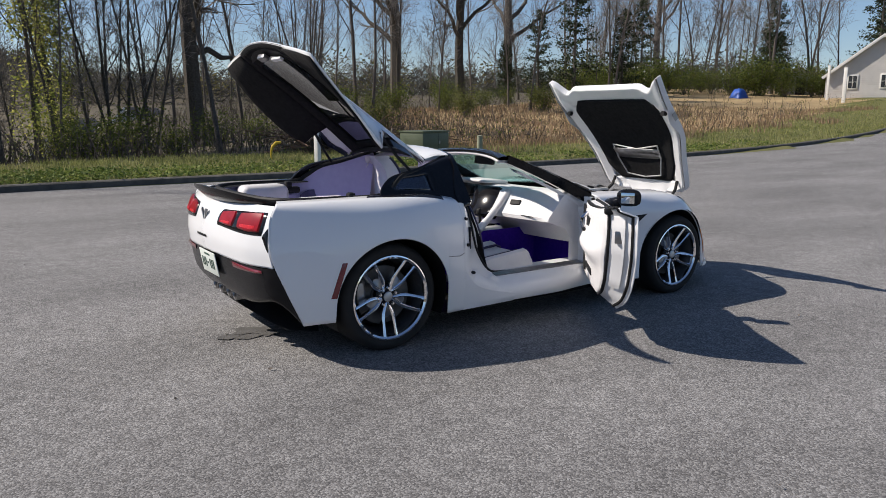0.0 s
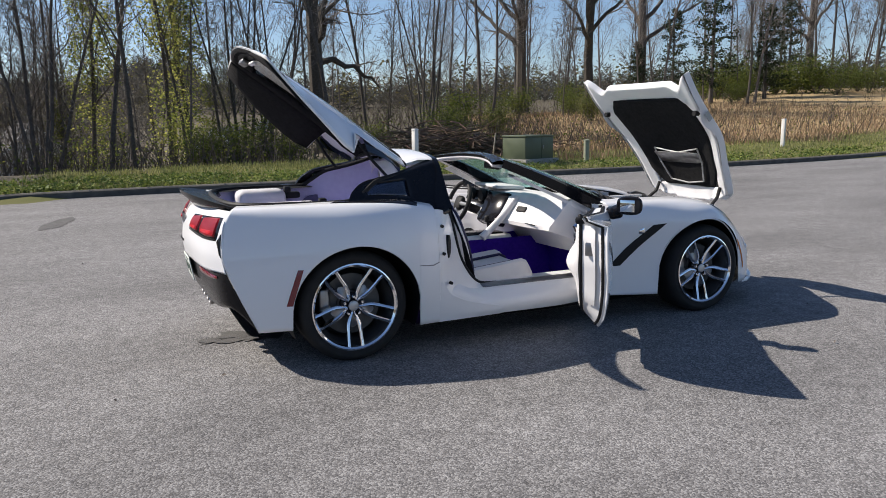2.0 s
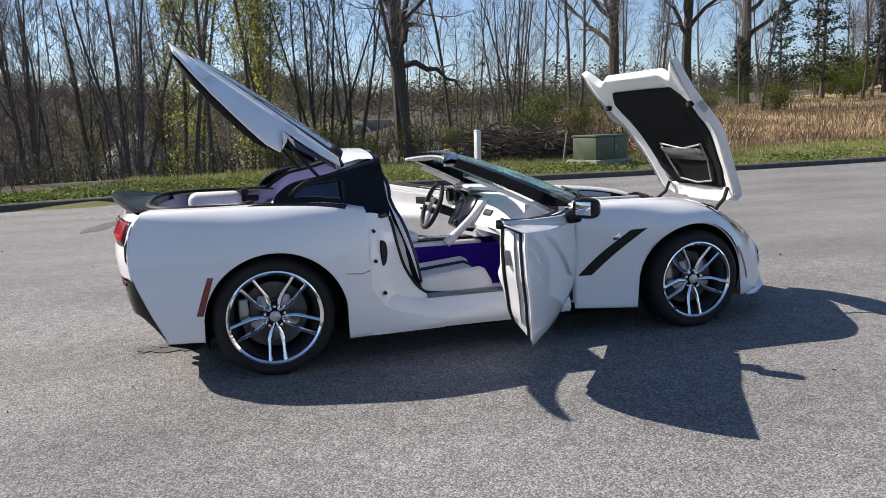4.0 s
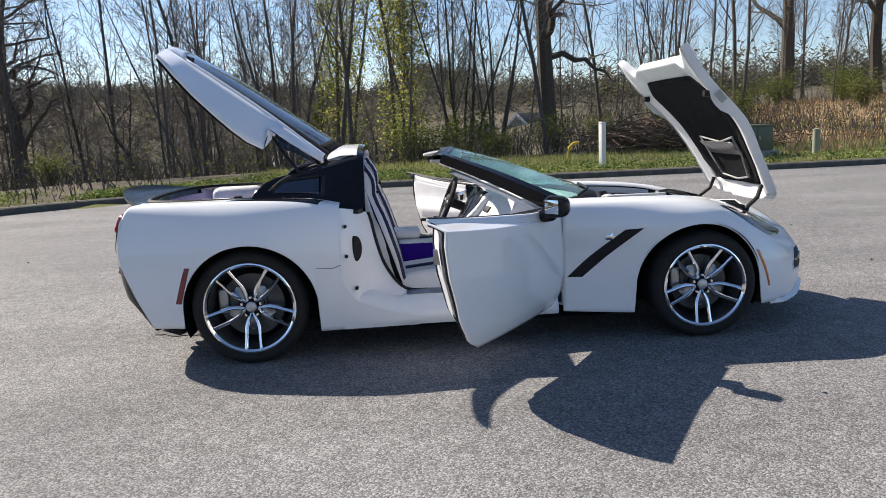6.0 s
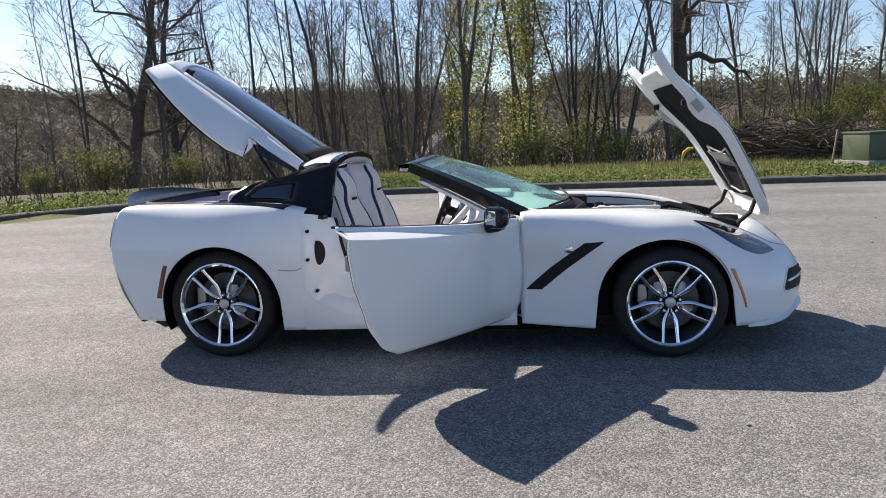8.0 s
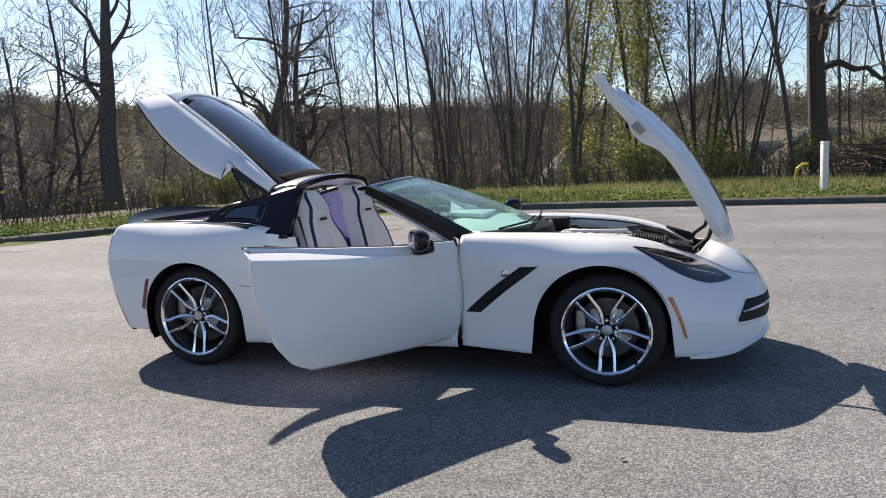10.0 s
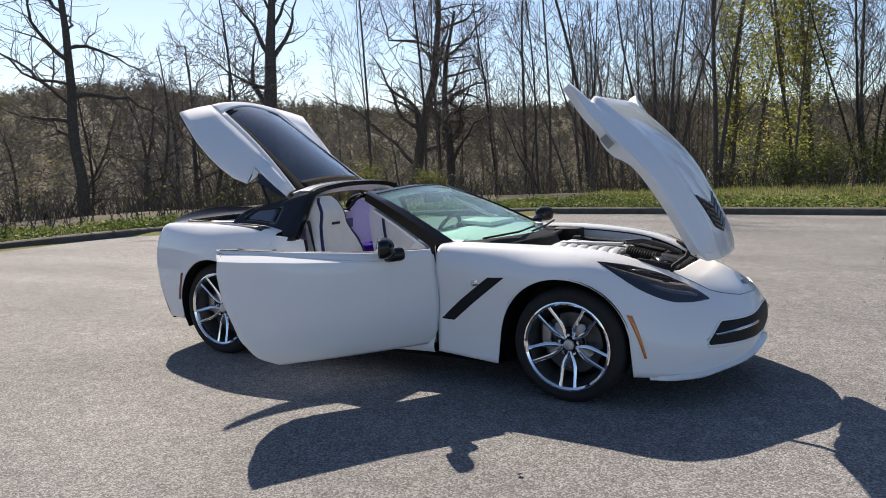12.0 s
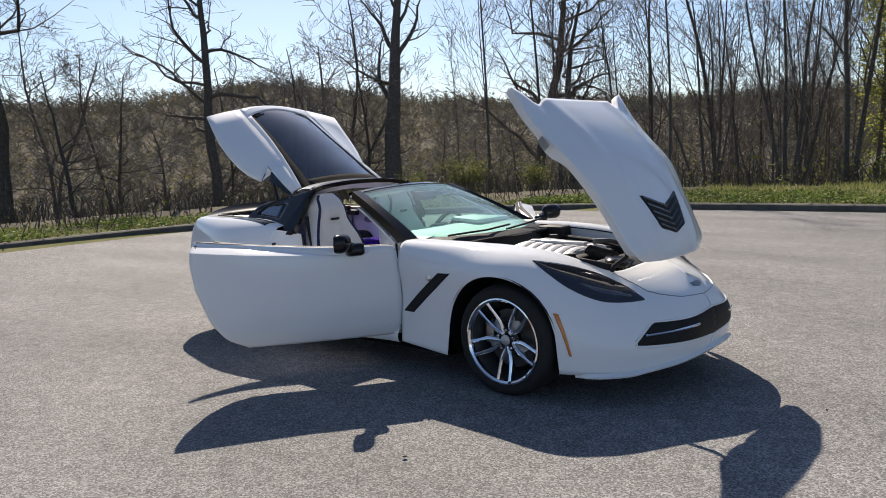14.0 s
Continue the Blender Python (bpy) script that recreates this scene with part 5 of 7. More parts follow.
# ---- wheels ----
DISC = material("dull_brake_iron", (0.07, 0.07, 0.072), 0.5, metal=0.7, second=(0.12, 0.12, 0.12), scale=20)
def wheel(x, s, rim_r, tyre_r, width, face, turn=0.0):
    w = empty("wheel", (x, s * (face - width / 2), tyre_r))
    w.parent = car
    tagged(w, "black tyre on a bright five-split-spoke chrome wheel")
    flip = pose(0, 0, 0, 0, 0, 0 if s > 0 else 180) @ pose(0, 0, 0, 0, turn, 0)
    h = width / 2

    def put(name, bm, mat, label=""):
        return part(name, moved(bm, flip), mat, w, label)

    # y outward
    prof = [(rim_r - 0.004, h - 0.012), (rim_r + 0.012, h - 0.002), (rim_r + 0.035, h + 0.004), (tyre_r - 0.035, h + 0.004), (tyre_r - 0.012, h - 0.012), (tyre_r, h - 0.045), (tyre_r, 0.0),
            (tyre_r, -h + 0.045), (tyre_r - 0.012, -h + 0.012), (tyre_r - 0.035, -h - 0.004), (rim_r + 0.01, -h), (rim_r - 0.004, -h + 0.012)]
    put("tyre", revolve(prof, 64), RUBBER, "black low-profile tyre")
    lip = [(rim_r + 0.007, h - 0.006), (rim_r + 0.005, h + 0.004), (rim_r - 0.003, h + 0.006), (rim_r - 0.014, h - 0.004), (rim_r - 0.017, h - 0.024)]
    put("rim", revolve(lip, 64), ALLOY, "chrome rim lip")
    put("barrel", revolve([(rim_r - 0.0125, h - 0.018), (rim_r - 0.03, h - 0.07), (rim_r - 0.045, 0.0), (rim_r - 0.035, -h)], 48), DISC, "dark wheel barrel")
    put("brake_disc", revolve([(0.06, h - 0.098), (0.085, h - 0.100), (0.09, h - 0.108), (rim_r - 0.075, h - 0.108), (rim_r - 0.075, h - 0.135), (0.06, h - 0.135)], 40), DISC, "dull brake disc")
    put("brake_caliper", moved(box(0.07, 0.07, 0.16, (0, 0, 0), 0.018, seg=3), Matrix.Translation((rim_r - 0.095, h - 0.115, 0.03))), STEEL, "silver-grey brake caliper")
    put("barrel_back", revolve([(0.0001, -h + 0.02), (rim_r - 0.035, -h + 0.02)], 40), BLACK_MATT)
    for k in range(5):
        a0 = 2 * math.pi * k / 5 - math.pi / 2
        ca, sa = math.cos(a0), math.sin(a0)

        def at(r, q, y):
            return (r * ca - q * sa, y, r * sa + q * ca)

        # one spoke: two roof-shaped arms that part at the hub and run side by side to the rim, a sunk petal between their feet
        spoke = []
        prof_r = [0.036, 0.055, 0.078, 0.100, 0.125, 0.16, 0.20, rim_r - 0.010]
        prof_g = [0.010, 0.021, 0.034, 0.043, 0.047, 0.048, 0.049, 0.053]
        prof_w = [0.010, 0.019, 0.024, 0.025, 0.023, 0.020, 0.019, 0.022]
        for side in (-1, 1):
            rows = []
            for r, gp, wd in zip(prof_r, prof_g, prof_w):
                f = min((r - 0.036) / (rim_r - 0.046), 1.0)
                yy = h - 0.046 + 0.046 * f ** 1.3
                lo, hi = side * max(gp - wd, 0.0), side * gp
                ridge = lo + (hi - lo) * 0.30
                sec = [(lo - side * 0.001, yy - 0.036), (lo, yy - 0.007), (ridge, yy), (hi - side * 0.003, yy - 0.0025), (hi, yy - 0.006), (hi + side * 0.001, yy - 0.036)]
                rows.append([at(r, q, y) for q, y in sec])
            spoke.append(sheet(rows, close_u=True))
        web = []
        for r, gp in ((0.040, 0.006), (0.060, 0.010), (0.085, 0.017), (0.105, 0.022), (0.122, 0.025), (0.134, 0.017), (0.142, 0.003)):
            web.append([at(r, q, h - 0.058 + 0.04 * (r - 0.04) - 0.45 * max(r - 0.105, 0) - (0.006 if q == 0 else 0.0)) for q in (-gp, 0, gp)])
        put("spoke", joined(*spoke), ALLOY, "chrome split spoke")
        put("spoke_floor", sheet(web), STEEL, "sunk silver petal between the spoke arms")
        an = a0 + math.pi / 5
        put("lug_nut", moved(revolve([(0.0001, 0.022), (0.007, 0.022), (0.010, 0.018), (0.0105, 0.0), (0.0105, -0.02)], 6), Matrix.Translation((0.057 * math.cos(an), h - 0.052, 0.057 * math.sin(an)))), CHROME)
    put("hub", revolve([(0.0001, h - 0.040), (0.034, h - 0.040), (0.037, h - 0.046), (0.042, h - 0.058), (0.062, h - 0.062), (0.072, h - 0.070), (0.075, h - 0.11)], 40), BLACK_GLOSS, "dark wheel hub")
    put("centre_cap", revolve([(0.0001, h - 0.030), (0.022, h - 0.031), (0.029, h - 0.034), (0.033, h - 0.042)], 28), SILVER, "silver centre cap")


for s in (-1, 1):
    wheel(-1.355, s, 0.262, 0.341, 0.285, 0.850, 0)
    wheel(1.355, s, 0.248, 0.327, 0.245, 0.850, 0)


# ---- cabin ----
def seat(s):
    """One bucket seat; s = -1 on the right."""
    y0 = s * 0.385
    root = empty("seat", (0, 0, 0))
    root.parent = car
    tagged(root, "white leather bucket seat with navy piping")

    def back(a, z):
        half = float(np.interp(z, [0.36, 0.5, 0.66, 0.80, 0.92, 1.02, 1.10, 1.14], [0.235, 0.255, 0.268, 0.235, 0.165, 0.135, 0.115, 0.07]))
        x = -0.475 - 0.20 * (z - 0.36) / 0.78
        bol = 0.075 * max(abs(a) - 0.45, 0) / 0.55 * float(np.interp(z, [0.36, 0.55, 0.8, 0.95, 1.14], [0.8, 1.0, 0.8, 0.2, 0.0]))
        edge = 0.05 * max(abs(a) - 0.86, 0) / 0.14
        return (x + bol + 0.035 * math.exp(-((z - 1.03) / 0.08) ** 2) - edge, y0 + a * half, z)

    zs = [0.36, 0.40, 0.46, 0.52, 0.58, 0.64, 0.70, 0.76, 0.82, 0.88, 0.94, 0.99, 1.03, 1.07, 1.10, 1.125, 1.14]
    av = np.linspace(-1, 1, 27)
    front = [[back(a, z) for a in av] for z in zs]
    shell = [[(back(a, z)[0] - 0.09 - 0.03 * (1 - a * a), back(a, z)[1], z) for a in av[::-1]] for z in zs]
    rows = [f + b for f, b in zip(front, shell)]
    bm = sheet(rows, close_u=True)
    bm.verts.ensure_lookup_table()
    n = len(rows[0])
    bm.faces.new([bm.verts[(len(rows) - 1) * n + k] for k in range(n)])
    part("backrest", bm, LEATHER, root, "white leather backrest")
    for sg in (-1, 1):
        pts = [Vector(back(sg * 0.90, z)) + Vector((0.002, 0, 0)) for z in zs[1:-1]]
        part("piping", tube(pts, [0.012] * len(pts), 6), NAVY, root, "navy edge piping")
    part("headrest_slot", moved(box(0.02, 0.08, 0.018, (0, 0, 0), 0.006), Matrix.Translation((-0.588, y0, 0.945)) @ pose(0, 0, 0, 0, -12, 0)), BLACK_MATT, root, "dark slot below the headrest")
    cush = []
    for x in np.linspace(-0.52, 0.02, 14):
        w = 0.245 - 0.015 * max(x + 0.1, 0) / 0.12
        drop = 0.10 * max((x + 0.06) / 0.08, 0) ** 2
        r = []
        for a in np.linspace(-1, 1, 23):
            bol = 0.06 * max(abs(a) - 0.5, 0) / 0.5 - 0.10 * max(abs(a) - 0.88, 0) / 0.12
            r.append((x, y0 + a * w, 0.405 + 0.05 * (x + 0.5) / 0.5 + bol - drop))
        cush.append([(x, y0 - w, 0.26)] + r + [(x, y0 + w, 0.26)])
    cush.append([(0.035, p[1], 0.27) for p in cush[-1]])
    part("cushion", sheet(cush), LEATHER, root, "white leather seat cushion")
    for sg in (-1, 1):
        pts = [(r[0][0], y0 + sg * 0.52 * 0.245, 0.417 + 0.05 * (r[0][0] + 0.5) / 0.5 - 0.10 * max((r[0][0] + 0.06) / 0.08, 0) ** 2) for r in cush[2:-1]]
        part("piping", tube(pts, 0.011, 6), NAVY, root, "navy stripe on the cushion")
    part("seat_base", box(0.44, 0.42, 0.08, (-0.24, y0, 0.235), 0.02), BLACK_MATT, root, "black seat base")
    part("seat_belt", sheet([[(-0.66, y0 + s * 0.20, 0.98), (-0.66, y0 + s * 0.24, 0.98)], [(-0.56, y0 + s * 0.255, 0.62), (-0.53, y0 + s * 0.285, 0.62)], [(-0.46, y0 + s * 0.262, 0.30), (-0.43, y0 + s * 0.28, 0.30)]]), BLACK_MATT, root, "black seat belt")


seat(-1)
seat(1)


def cabin():
    # carpeted footwells, bulkhead and tunnel
    for s in (-1, 1):
        rows = [[(x, s * 0.13, 0.56), (x, s * 0.135, 0.30), (x, s * 0.17, 0.205), (x, s * 0.50, 0.20), (x, s * 0.535, 0.30)] for x in (-0.66, -0.2, 0.2, 0.50)]
        part("footwell_carpet", sheet(rows), CARPET, car, "deep blue-violet footwell carpet")
        rows = [[(0.44, s * 0.13, z), (0.47, s * 0.35, z), (0.46, s * 0.62, z)] for z in (0.20, 0.40, 0.56)]
        part("toe_board", sheet(rows), CARPET, car, "deep blue-violet toe board")
        part("kick_panel", sheet([[(0.34, s * 0.645, z), (0.40, s * 0.66, z), (0.47, s * 0.675, z)] for z in (0.34, 0.50, 0.62, 0.72)]), LEATHER, car, "white kick panel")
    rows = [[(-0.70, y, 0.24), (-0.735, y, 0.52), (-0.76, y, 0.70), (-0.84, y, 0.715), (-0.93, y, 0.69)] for y in np.linspace(-0.57, 0.57, 9)]
    part("rear_bulkhead", sheet(rows), CARPET, car, "blue-violet carpeted bulkhead behind the seats")
    # console
    con = part("console", box(0.74, 0.25, 0.30, (-0.24, 0, 0.435), 0.03, seg=3), LEATHER, car, "white centre console")
    part("console_top", box(0.40, 0.17, 0.012, (-0.13, 0.0, 0.592), 0.004), BLACK_GLOSS, con, "gloss black console top")
    part("gear_lever", joined(tube([(0.0, 0.02, 0.59), (-0.01, 0.02, 0.67)], 0.012, 8), moved(box(0.05, 0.045, 0.055, (0, 0, 0), 0.018, seg=3), Matrix.Translation((-0.012, 0.02, 0.69)))), BLACK_MATT, con, "dark gear lever")
    part("armrest", box(0.28, 0.20, 0.06, (-0.46, 0, 0.62), 0.025, seg=3), LEATHER, con, "white padded armrest")
    # dashboard: white padded shell across the car
    prof = [(0.78, 0.835), (0.48, 0.868), (0.26, 0.886), (0.19, 0.880), (0.165, 0.862), (0.13, 0.81), (0.08, 0.745), (0.045, 0.70), (0.05, 0.672), (0.12, 0.650), (0.24, 0.61), (0.33, 0.50)]
    rows = []
    for y in np.linspace(-0.655, 0.655, 35):
        bow = 0.13 * (abs(y) / 0.655) ** 2
        mid = math.exp(-(y / 0.14) ** 4)
        rows.append([(x + (bow * (1 - k / 16) if k else -2.4 * bow) - (0.05 * mid if 3 < k < 9 else 0), y, z) for k, (x, z) in enumerate(prof)])
    bm = sheet(rows)
    bm.verts.ensure_lookup_table()
    np_ = len(prof)
    for k in (0, len(rows) - 1):
        bm.faces.new([bm.verts[k * np_ + q] for q in range(np_)])
    dash = part("dashboard", bm, LEATHER, car, "white leather-wrapped dashboard")
    part("dash_top_pad", moved(box(0.26, 0.40, 0.03, (0, 0, 0), 0.014, seg=3), Matrix.Translation((0.27, 0.36, 0.905)) @ pose(0, 0, 0, 0, 4, 0)), LEATHER, dash, "white hood over the instruments")
    part("instrument_panel", moved(box(0.06, 0.34, 0.13, (0, 0, 0), 0.03, seg=3), Matrix.Translation((0.11, 0.37, 0.83)) @ pose(0, 0, 0, 0, 25, 0)), BLACK_GLOSS, dash, "black instrument cluster")
    for y in (0.28, 0.46):
        part("gauge", moved(revolve([(0.0001, 0.01), (0.042, 0.01), (0.048, 0.016), (0.05, -0.02)], 22), Matrix.Translation((0.07, y, 0.845)) @ pose(0, 0, 0, 0, 0, 90) @ pose(0, 0, 0, 0, 0, 0)), BLACK_MATT, dash, "round dark gauge")
    part("centre_screen", moved(box(0.10, 0.25, 0.26, (0, 0, 0), 0.02), Matrix.Translation((0.075, 0.04, 0.76)) @ pose(0, 0, 0, 0, 32, 12)), BLACK_GLOSS, dash, "black centre screen and controls")
    for y, x, z, r in ((-0.27, 0.120, 0.785, 0), (-0.56, 0.205, 0.795, 0), (0.60, 0.22, 0.80, 0)):
        part("air_vent", moved(box(0.02, 0.10, 0.045, (0, 0, 0), 0.008), Matrix.Translation((x, y, z)) @ pose(0, 0, 0, 0, 38, 12 if y < 0 else -12)), BLACK_MATT, dash, "black dash air vent")
    part("glovebox_seam", box(0.006, 0.30, 0.006, (0.075, -0.38, 0.70)), BLACK_MATT, dash)
    bar = [(0.16, -0.135, 0.86), (0.06, -0.142, 0.755), (-0.05, -0.145, 0.655), (-0.145, -0.145, 0.575)]
    part("grab_bar", tube(bar, [0.030, 0.026, 0.026, 0.032], 10), LEATHER, dash, "white diagonal grab bar beside the console")
    # steering wheel
    c = Matrix.Translation((-0.095, 0.37, 0.785)) @ pose(0, 0, 0, 0, -68, 0)
    w = empty("steering_wheel")
    w.parent = car
    tagged(w, "black leather steering wheel with silver spokes")
    ring = [(0.172 * math.cos(a), 0.172 * math.sin(a), 0) for a in (2 * math.pi * k / 40 for k in range(41))]
    part("wheel_rim", moved(tube(ring, 0.017, 8, cap=False), c), BLACK_MATT, w, "black leather rim")
    part("wheel_hub", moved(box(0.12, 0.12, 0.05, (0, 0, -0.01), 0.03, seg=3), c), BLACK_MATT, w, "black airbag hub")
    for a in (90, -90, 180):
        q = radians(a)
        part("wheel_spoke", moved(tube([(0.04 * math.cos(q), 0.04 * math.sin(q), -0.005), (0.165 * math.cos(q), 0.165 * math.sin(q), 0)], [0.017, 0.012], 8), c), SILVER, w, "silver spoke")
    part("steering_column", moved(tube([(0, 0, -0.02), (0, 0, -0.22)], 0.035, 10), c), BLACK_MATT, w, "black steering column")


cabin()


# ---- engine bay ----
COVER_GREY = material("engine_cover_silver", (0.58, 0.58, 0.585), 0.4, metal=0.25, second=(0.50, 0.50, 0.505), scale=10)
def engine():
    part("engine_bay_floor", sheet([[(x, -y, z), (x, 0, z), (x, y, z)] for x, y, z in ((0.62, 0.62, 0.50), (1.3, 0.56, 0.48), (1.76, 0.42, 0.50), (1.86, 0.36, 0.66))]), BLACK_MATT, car, "dark engine bay floor")
    part("bulkhead", sheet([[(0.76, y, 0.80), (0.77, y, 0.66), (0.78, y, 0.48)] for y in (-0.62, 0, 0.62)]), BLACK_MATT, car, "black engine bulkhead")
    eng = empty("engine", (0, 0, 0))
    eng.parent = car
    tagged(eng, "silver ribbed engine cover over a dark engine")
    part("block", box(0.66, 0.46, 0.24, (1.18, 0, 0.63), 0.03), BLACK_MATT, eng, "dark engine block")
    cov = []
    for x in np.linspace(0.98, 1.44, 10):
        f = (x - 0.98) / 0.46
        r = [(x, y, 0.80 - 0.030 * f - 0.035 * (abs(y) / 0.26) ** 3) for y in np.linspace(-0.26, 0.26, 17)]
        cov.append([(x, -0.265, 0.715)] + r + [(x, 0.265, 0.715)])
    cov = [[(0.965, p[1], 0.715) for p in cov[0]]] + cov + [[(1.455, p[1], 0.70) for p in cov[-1]]]
    cover = part("engine_cover", sheet(cov), COVER_GREY, eng, "silver plastic engine cover")
    for sg in (-1, 1):
        for k in range(6):
            x = 1.035 + 0.072 * k
            f = (x - 0.98) / 0.46
            z = 0.806 - 0.030 * f
            pts = [(x, sg * 0.05, z - 0.001), (x + 0.006, sg * 0.12, z + 0.001), (x + 0.012, sg * 0.19, z - 0.010), (x + 0.016, sg * 0.225, z - 0.022)]
            rows = [[(px - 0.032, py, pz - 0.014), (px - 0.029, py, pz - 0.003), (px - 0.015, py, pz + 0.004), (px + 0.015, py, pz + 0.004), (px + 0.029, py, pz - 0.003), (px + 0.032, py, pz - 0.014)] for px, py, pz in pts]
            part("cover_rib", sheet(rows), COVER_GREY, cover, "raised silver runner")
    part("cover_spine", box(0.42, 0.05, 0.022, (1.21, 0, 0.80), 0.008), COVER_GREY, cover, "raised centre spine")
    part("oil_cap", moved(revolve([(0.0001, 0.02), (0.028, 0.02), (0.032, 0.0), (0.032, -0.02)], 18), Matrix.Translation((1.03, 0.22, 0.80)) @ pose(0, 0, 0, 90, 0, 0)), BLACK_MATT, eng, "black oil cap")
    # intake bellows, air box, hoses
    pts, rad = [], []
    for k in range(25):
        f = k / 24
        pts.append((1.46 + 0.20 * f, -0.04 - 0.03 * f, 0.745 - 0.03 * f))
        rad.append(0.047 + 0.008 * (k % 2))
    part("intake_bellows", tube(pts, rad, 20), BLACK_MATT, eng, "black ribbed intake duct")
    part("air_box", moved(box(0.20, 0.62, 0.09, (0, 0, 0), 0.025, seg=3), Matrix.Translation((1.71, 0.0, 0.67)) @ pose(0, 0, 0, 0, 16, 0)), BLACK_MATT, eng, "black air filter box")
    duct = [[(1.62, -0.10, 0.745), (1.68, -0.22, 0.752), (1.75, -0.36, 0.73)], [(1.72, -0.08, 0.742), (1.76, -0.20, 0.74), (1.80, -0.32, 0.715)], [(1.78, -0.04, 0.715), (1.82, -0.16, 0.712), (1.84, -0.26, 0.69)]]
    thick(part("air_duct_lid", sheet(duct), SATIN, eng, "satin black duct lid"), 0.01)
    part("coolant_hose", tube([(1.40, 0.12, 0.80), (1.50, 0.17, 0.805), (1.62, 0.20, 0.775), (1.72, 0.26, 0.72)], 0.016, 8), STEEL, eng, "bare metal hose")
    for p in ([(0.80, -0.55, 0.82), (0.86, -0.30, 0.835), (0.90, 0.0, 0.835), (0.86, 0.30, 0.835), (0.80, 0.52, 0.82)], [(0.90, -0.50, 0.77), (1.20, -0.40, 0.755), (1.50, -0.33, 0.73), (1.70, -0.30, 0.70)], [(0.95, -0.44, 0.72), (1.25, -0.36, 0.74), (1.46, -0.20, 0.75)], [(0.90, 0.46, 0.78), (1.3, 0.40, 0.76), (1.6, 0.34, 0.72)]):
        part("hose", tube(spline(p, 14), 0.015, 8), BLACK_MATT, eng, "black rubber hose")
    part("fuse_box", box(0.20, 0.14, 0.10, (0.86, 0.50, 0.80), 0.015), BLACK_MATT, car, "black fuse box")
    part("coolant_tank", box(0.22, 0.12, 0.10, (1.02, -0.50, 0.775), 0.03, seg=3), BLACK_MATT, car, "black coolant tank")
    for s in (-1, 1):
        part("fender_brace", box(0.24, 0.03, 0.16, (0.78, s * 0.60, 0.77), 0.01), BLACK_MATT, car, "black brace at the bulkhead")
        part("front_brace", moved(box(0.20, 0.025, 0.13, (0, 0, 0), 0.01), Matrix.Translation((1.72, s * 0.425, 0.70)) @ pose(0, 0, 0, 0, 12, -30 * s)), BLACK_MATT, car, "black panel beside the radiator")


engine()

# ---- things beside the road ----
TAN = material("dry_grass", (0.30, 0.215, 0.115), 0.95, second=(0.42, 0.32, 0.18), scale=0.7, bump=0.4, bump_scale=20, spec=0.1)
for m in (SOIL, TAN):
    ground.data.materials.append(m)
for poly in ground.data.polygons:
    c = poly.center
    d = kerb_distance(c.x, c.y)
    wob = 1.5 * noise.noise((c.x * 0.25, c.y * 0.25, 3.0))
    if d < (6.5 if c.x > -2 else 0.8) + wob:
        poly.material_index = 1
    elif c.x > 9 + 0.4 * (c.y - 14) and d < 34 + 3 * wob:
        poly.material_index = 2
VINYL = material("white_vinyl", (0.74, 0.73, 0.70), 0.5, second=(0.66, 0.65, 0.61), scale=6)
GREEN_BOX = material("green_cabinet_paint", (0.075, 0.095, 0.055), 0.5, second=(0.095, 0.115, 0.07), scale=3, bump=0.1, bump_scale=20)
CONCRETE = material("pale_concrete", (0.36, 0.35, 0.31), 0.9, second=(0.26, 0.25, 0.22), scale=7, bump=0.4, bump_scale=50)
GREY_POST = material("weathered_grey_green_post", (0.30, 0.32, 0.24), 0.8, second=(0.22, 0.24, 0.17), scale=9, bump=0.3, bump_scale=40)
STAKE = material("weathered_timber", (0.38, 0.33, 0.26), 0.9, second=(0.26, 0.22, 0.17), scale=20, bump=0.4, bump_scale=60)
CUT_WOOD = material("cut_brown_branches", (0.12, 0.085, 0.06), 0.95, second=(0.22, 0.16, 0.115), scale=4, random_tint=0.4, spec=0.1)
YELLOW = material("yellow_plastic", (0.60, 0.42, 0.03), 0.5, second=(0.5, 0.34, 0.02), scale=12)


def post(name, x, y, h, r, mat, label, lean=(0, 0), square=True):
    z = ground_z(x, y)
    root = tagged(empty(name, (x, y, z)), label, "post")
    if square:
        b = box(2 * r, 2 * r, h + 0.2, (0, 0, h / 2 - 0.1), 0.006)
        cap = joined(box(2 * r + 0.02, 2 * r + 0.02, 0.02, (0, 0, h + 0.01), 0.004), box(2 * r - 0.01, 2 * r - 0.01, 0.02, (0, 0, h + 0.028), 0.008))
    else:
        b = tube([(0, 0, -0.2), (0, 0, h * 0.5), (0, 0, h)], r, 14)
        cap = tube([(0, 0, h), (0, 0, h + 0.02), (0, 0, h + 0.035)], [r + 0.008, r + 0.008, r * 0.5], 14)
    part("shaft", moved(b, pose(0, 0, 0, lean[0], lean[1], 20)), mat, root)
    part("cap", moved(cap, pose(0, 0, 0, lean[0], lean[1], 20)), mat, root)
    return root


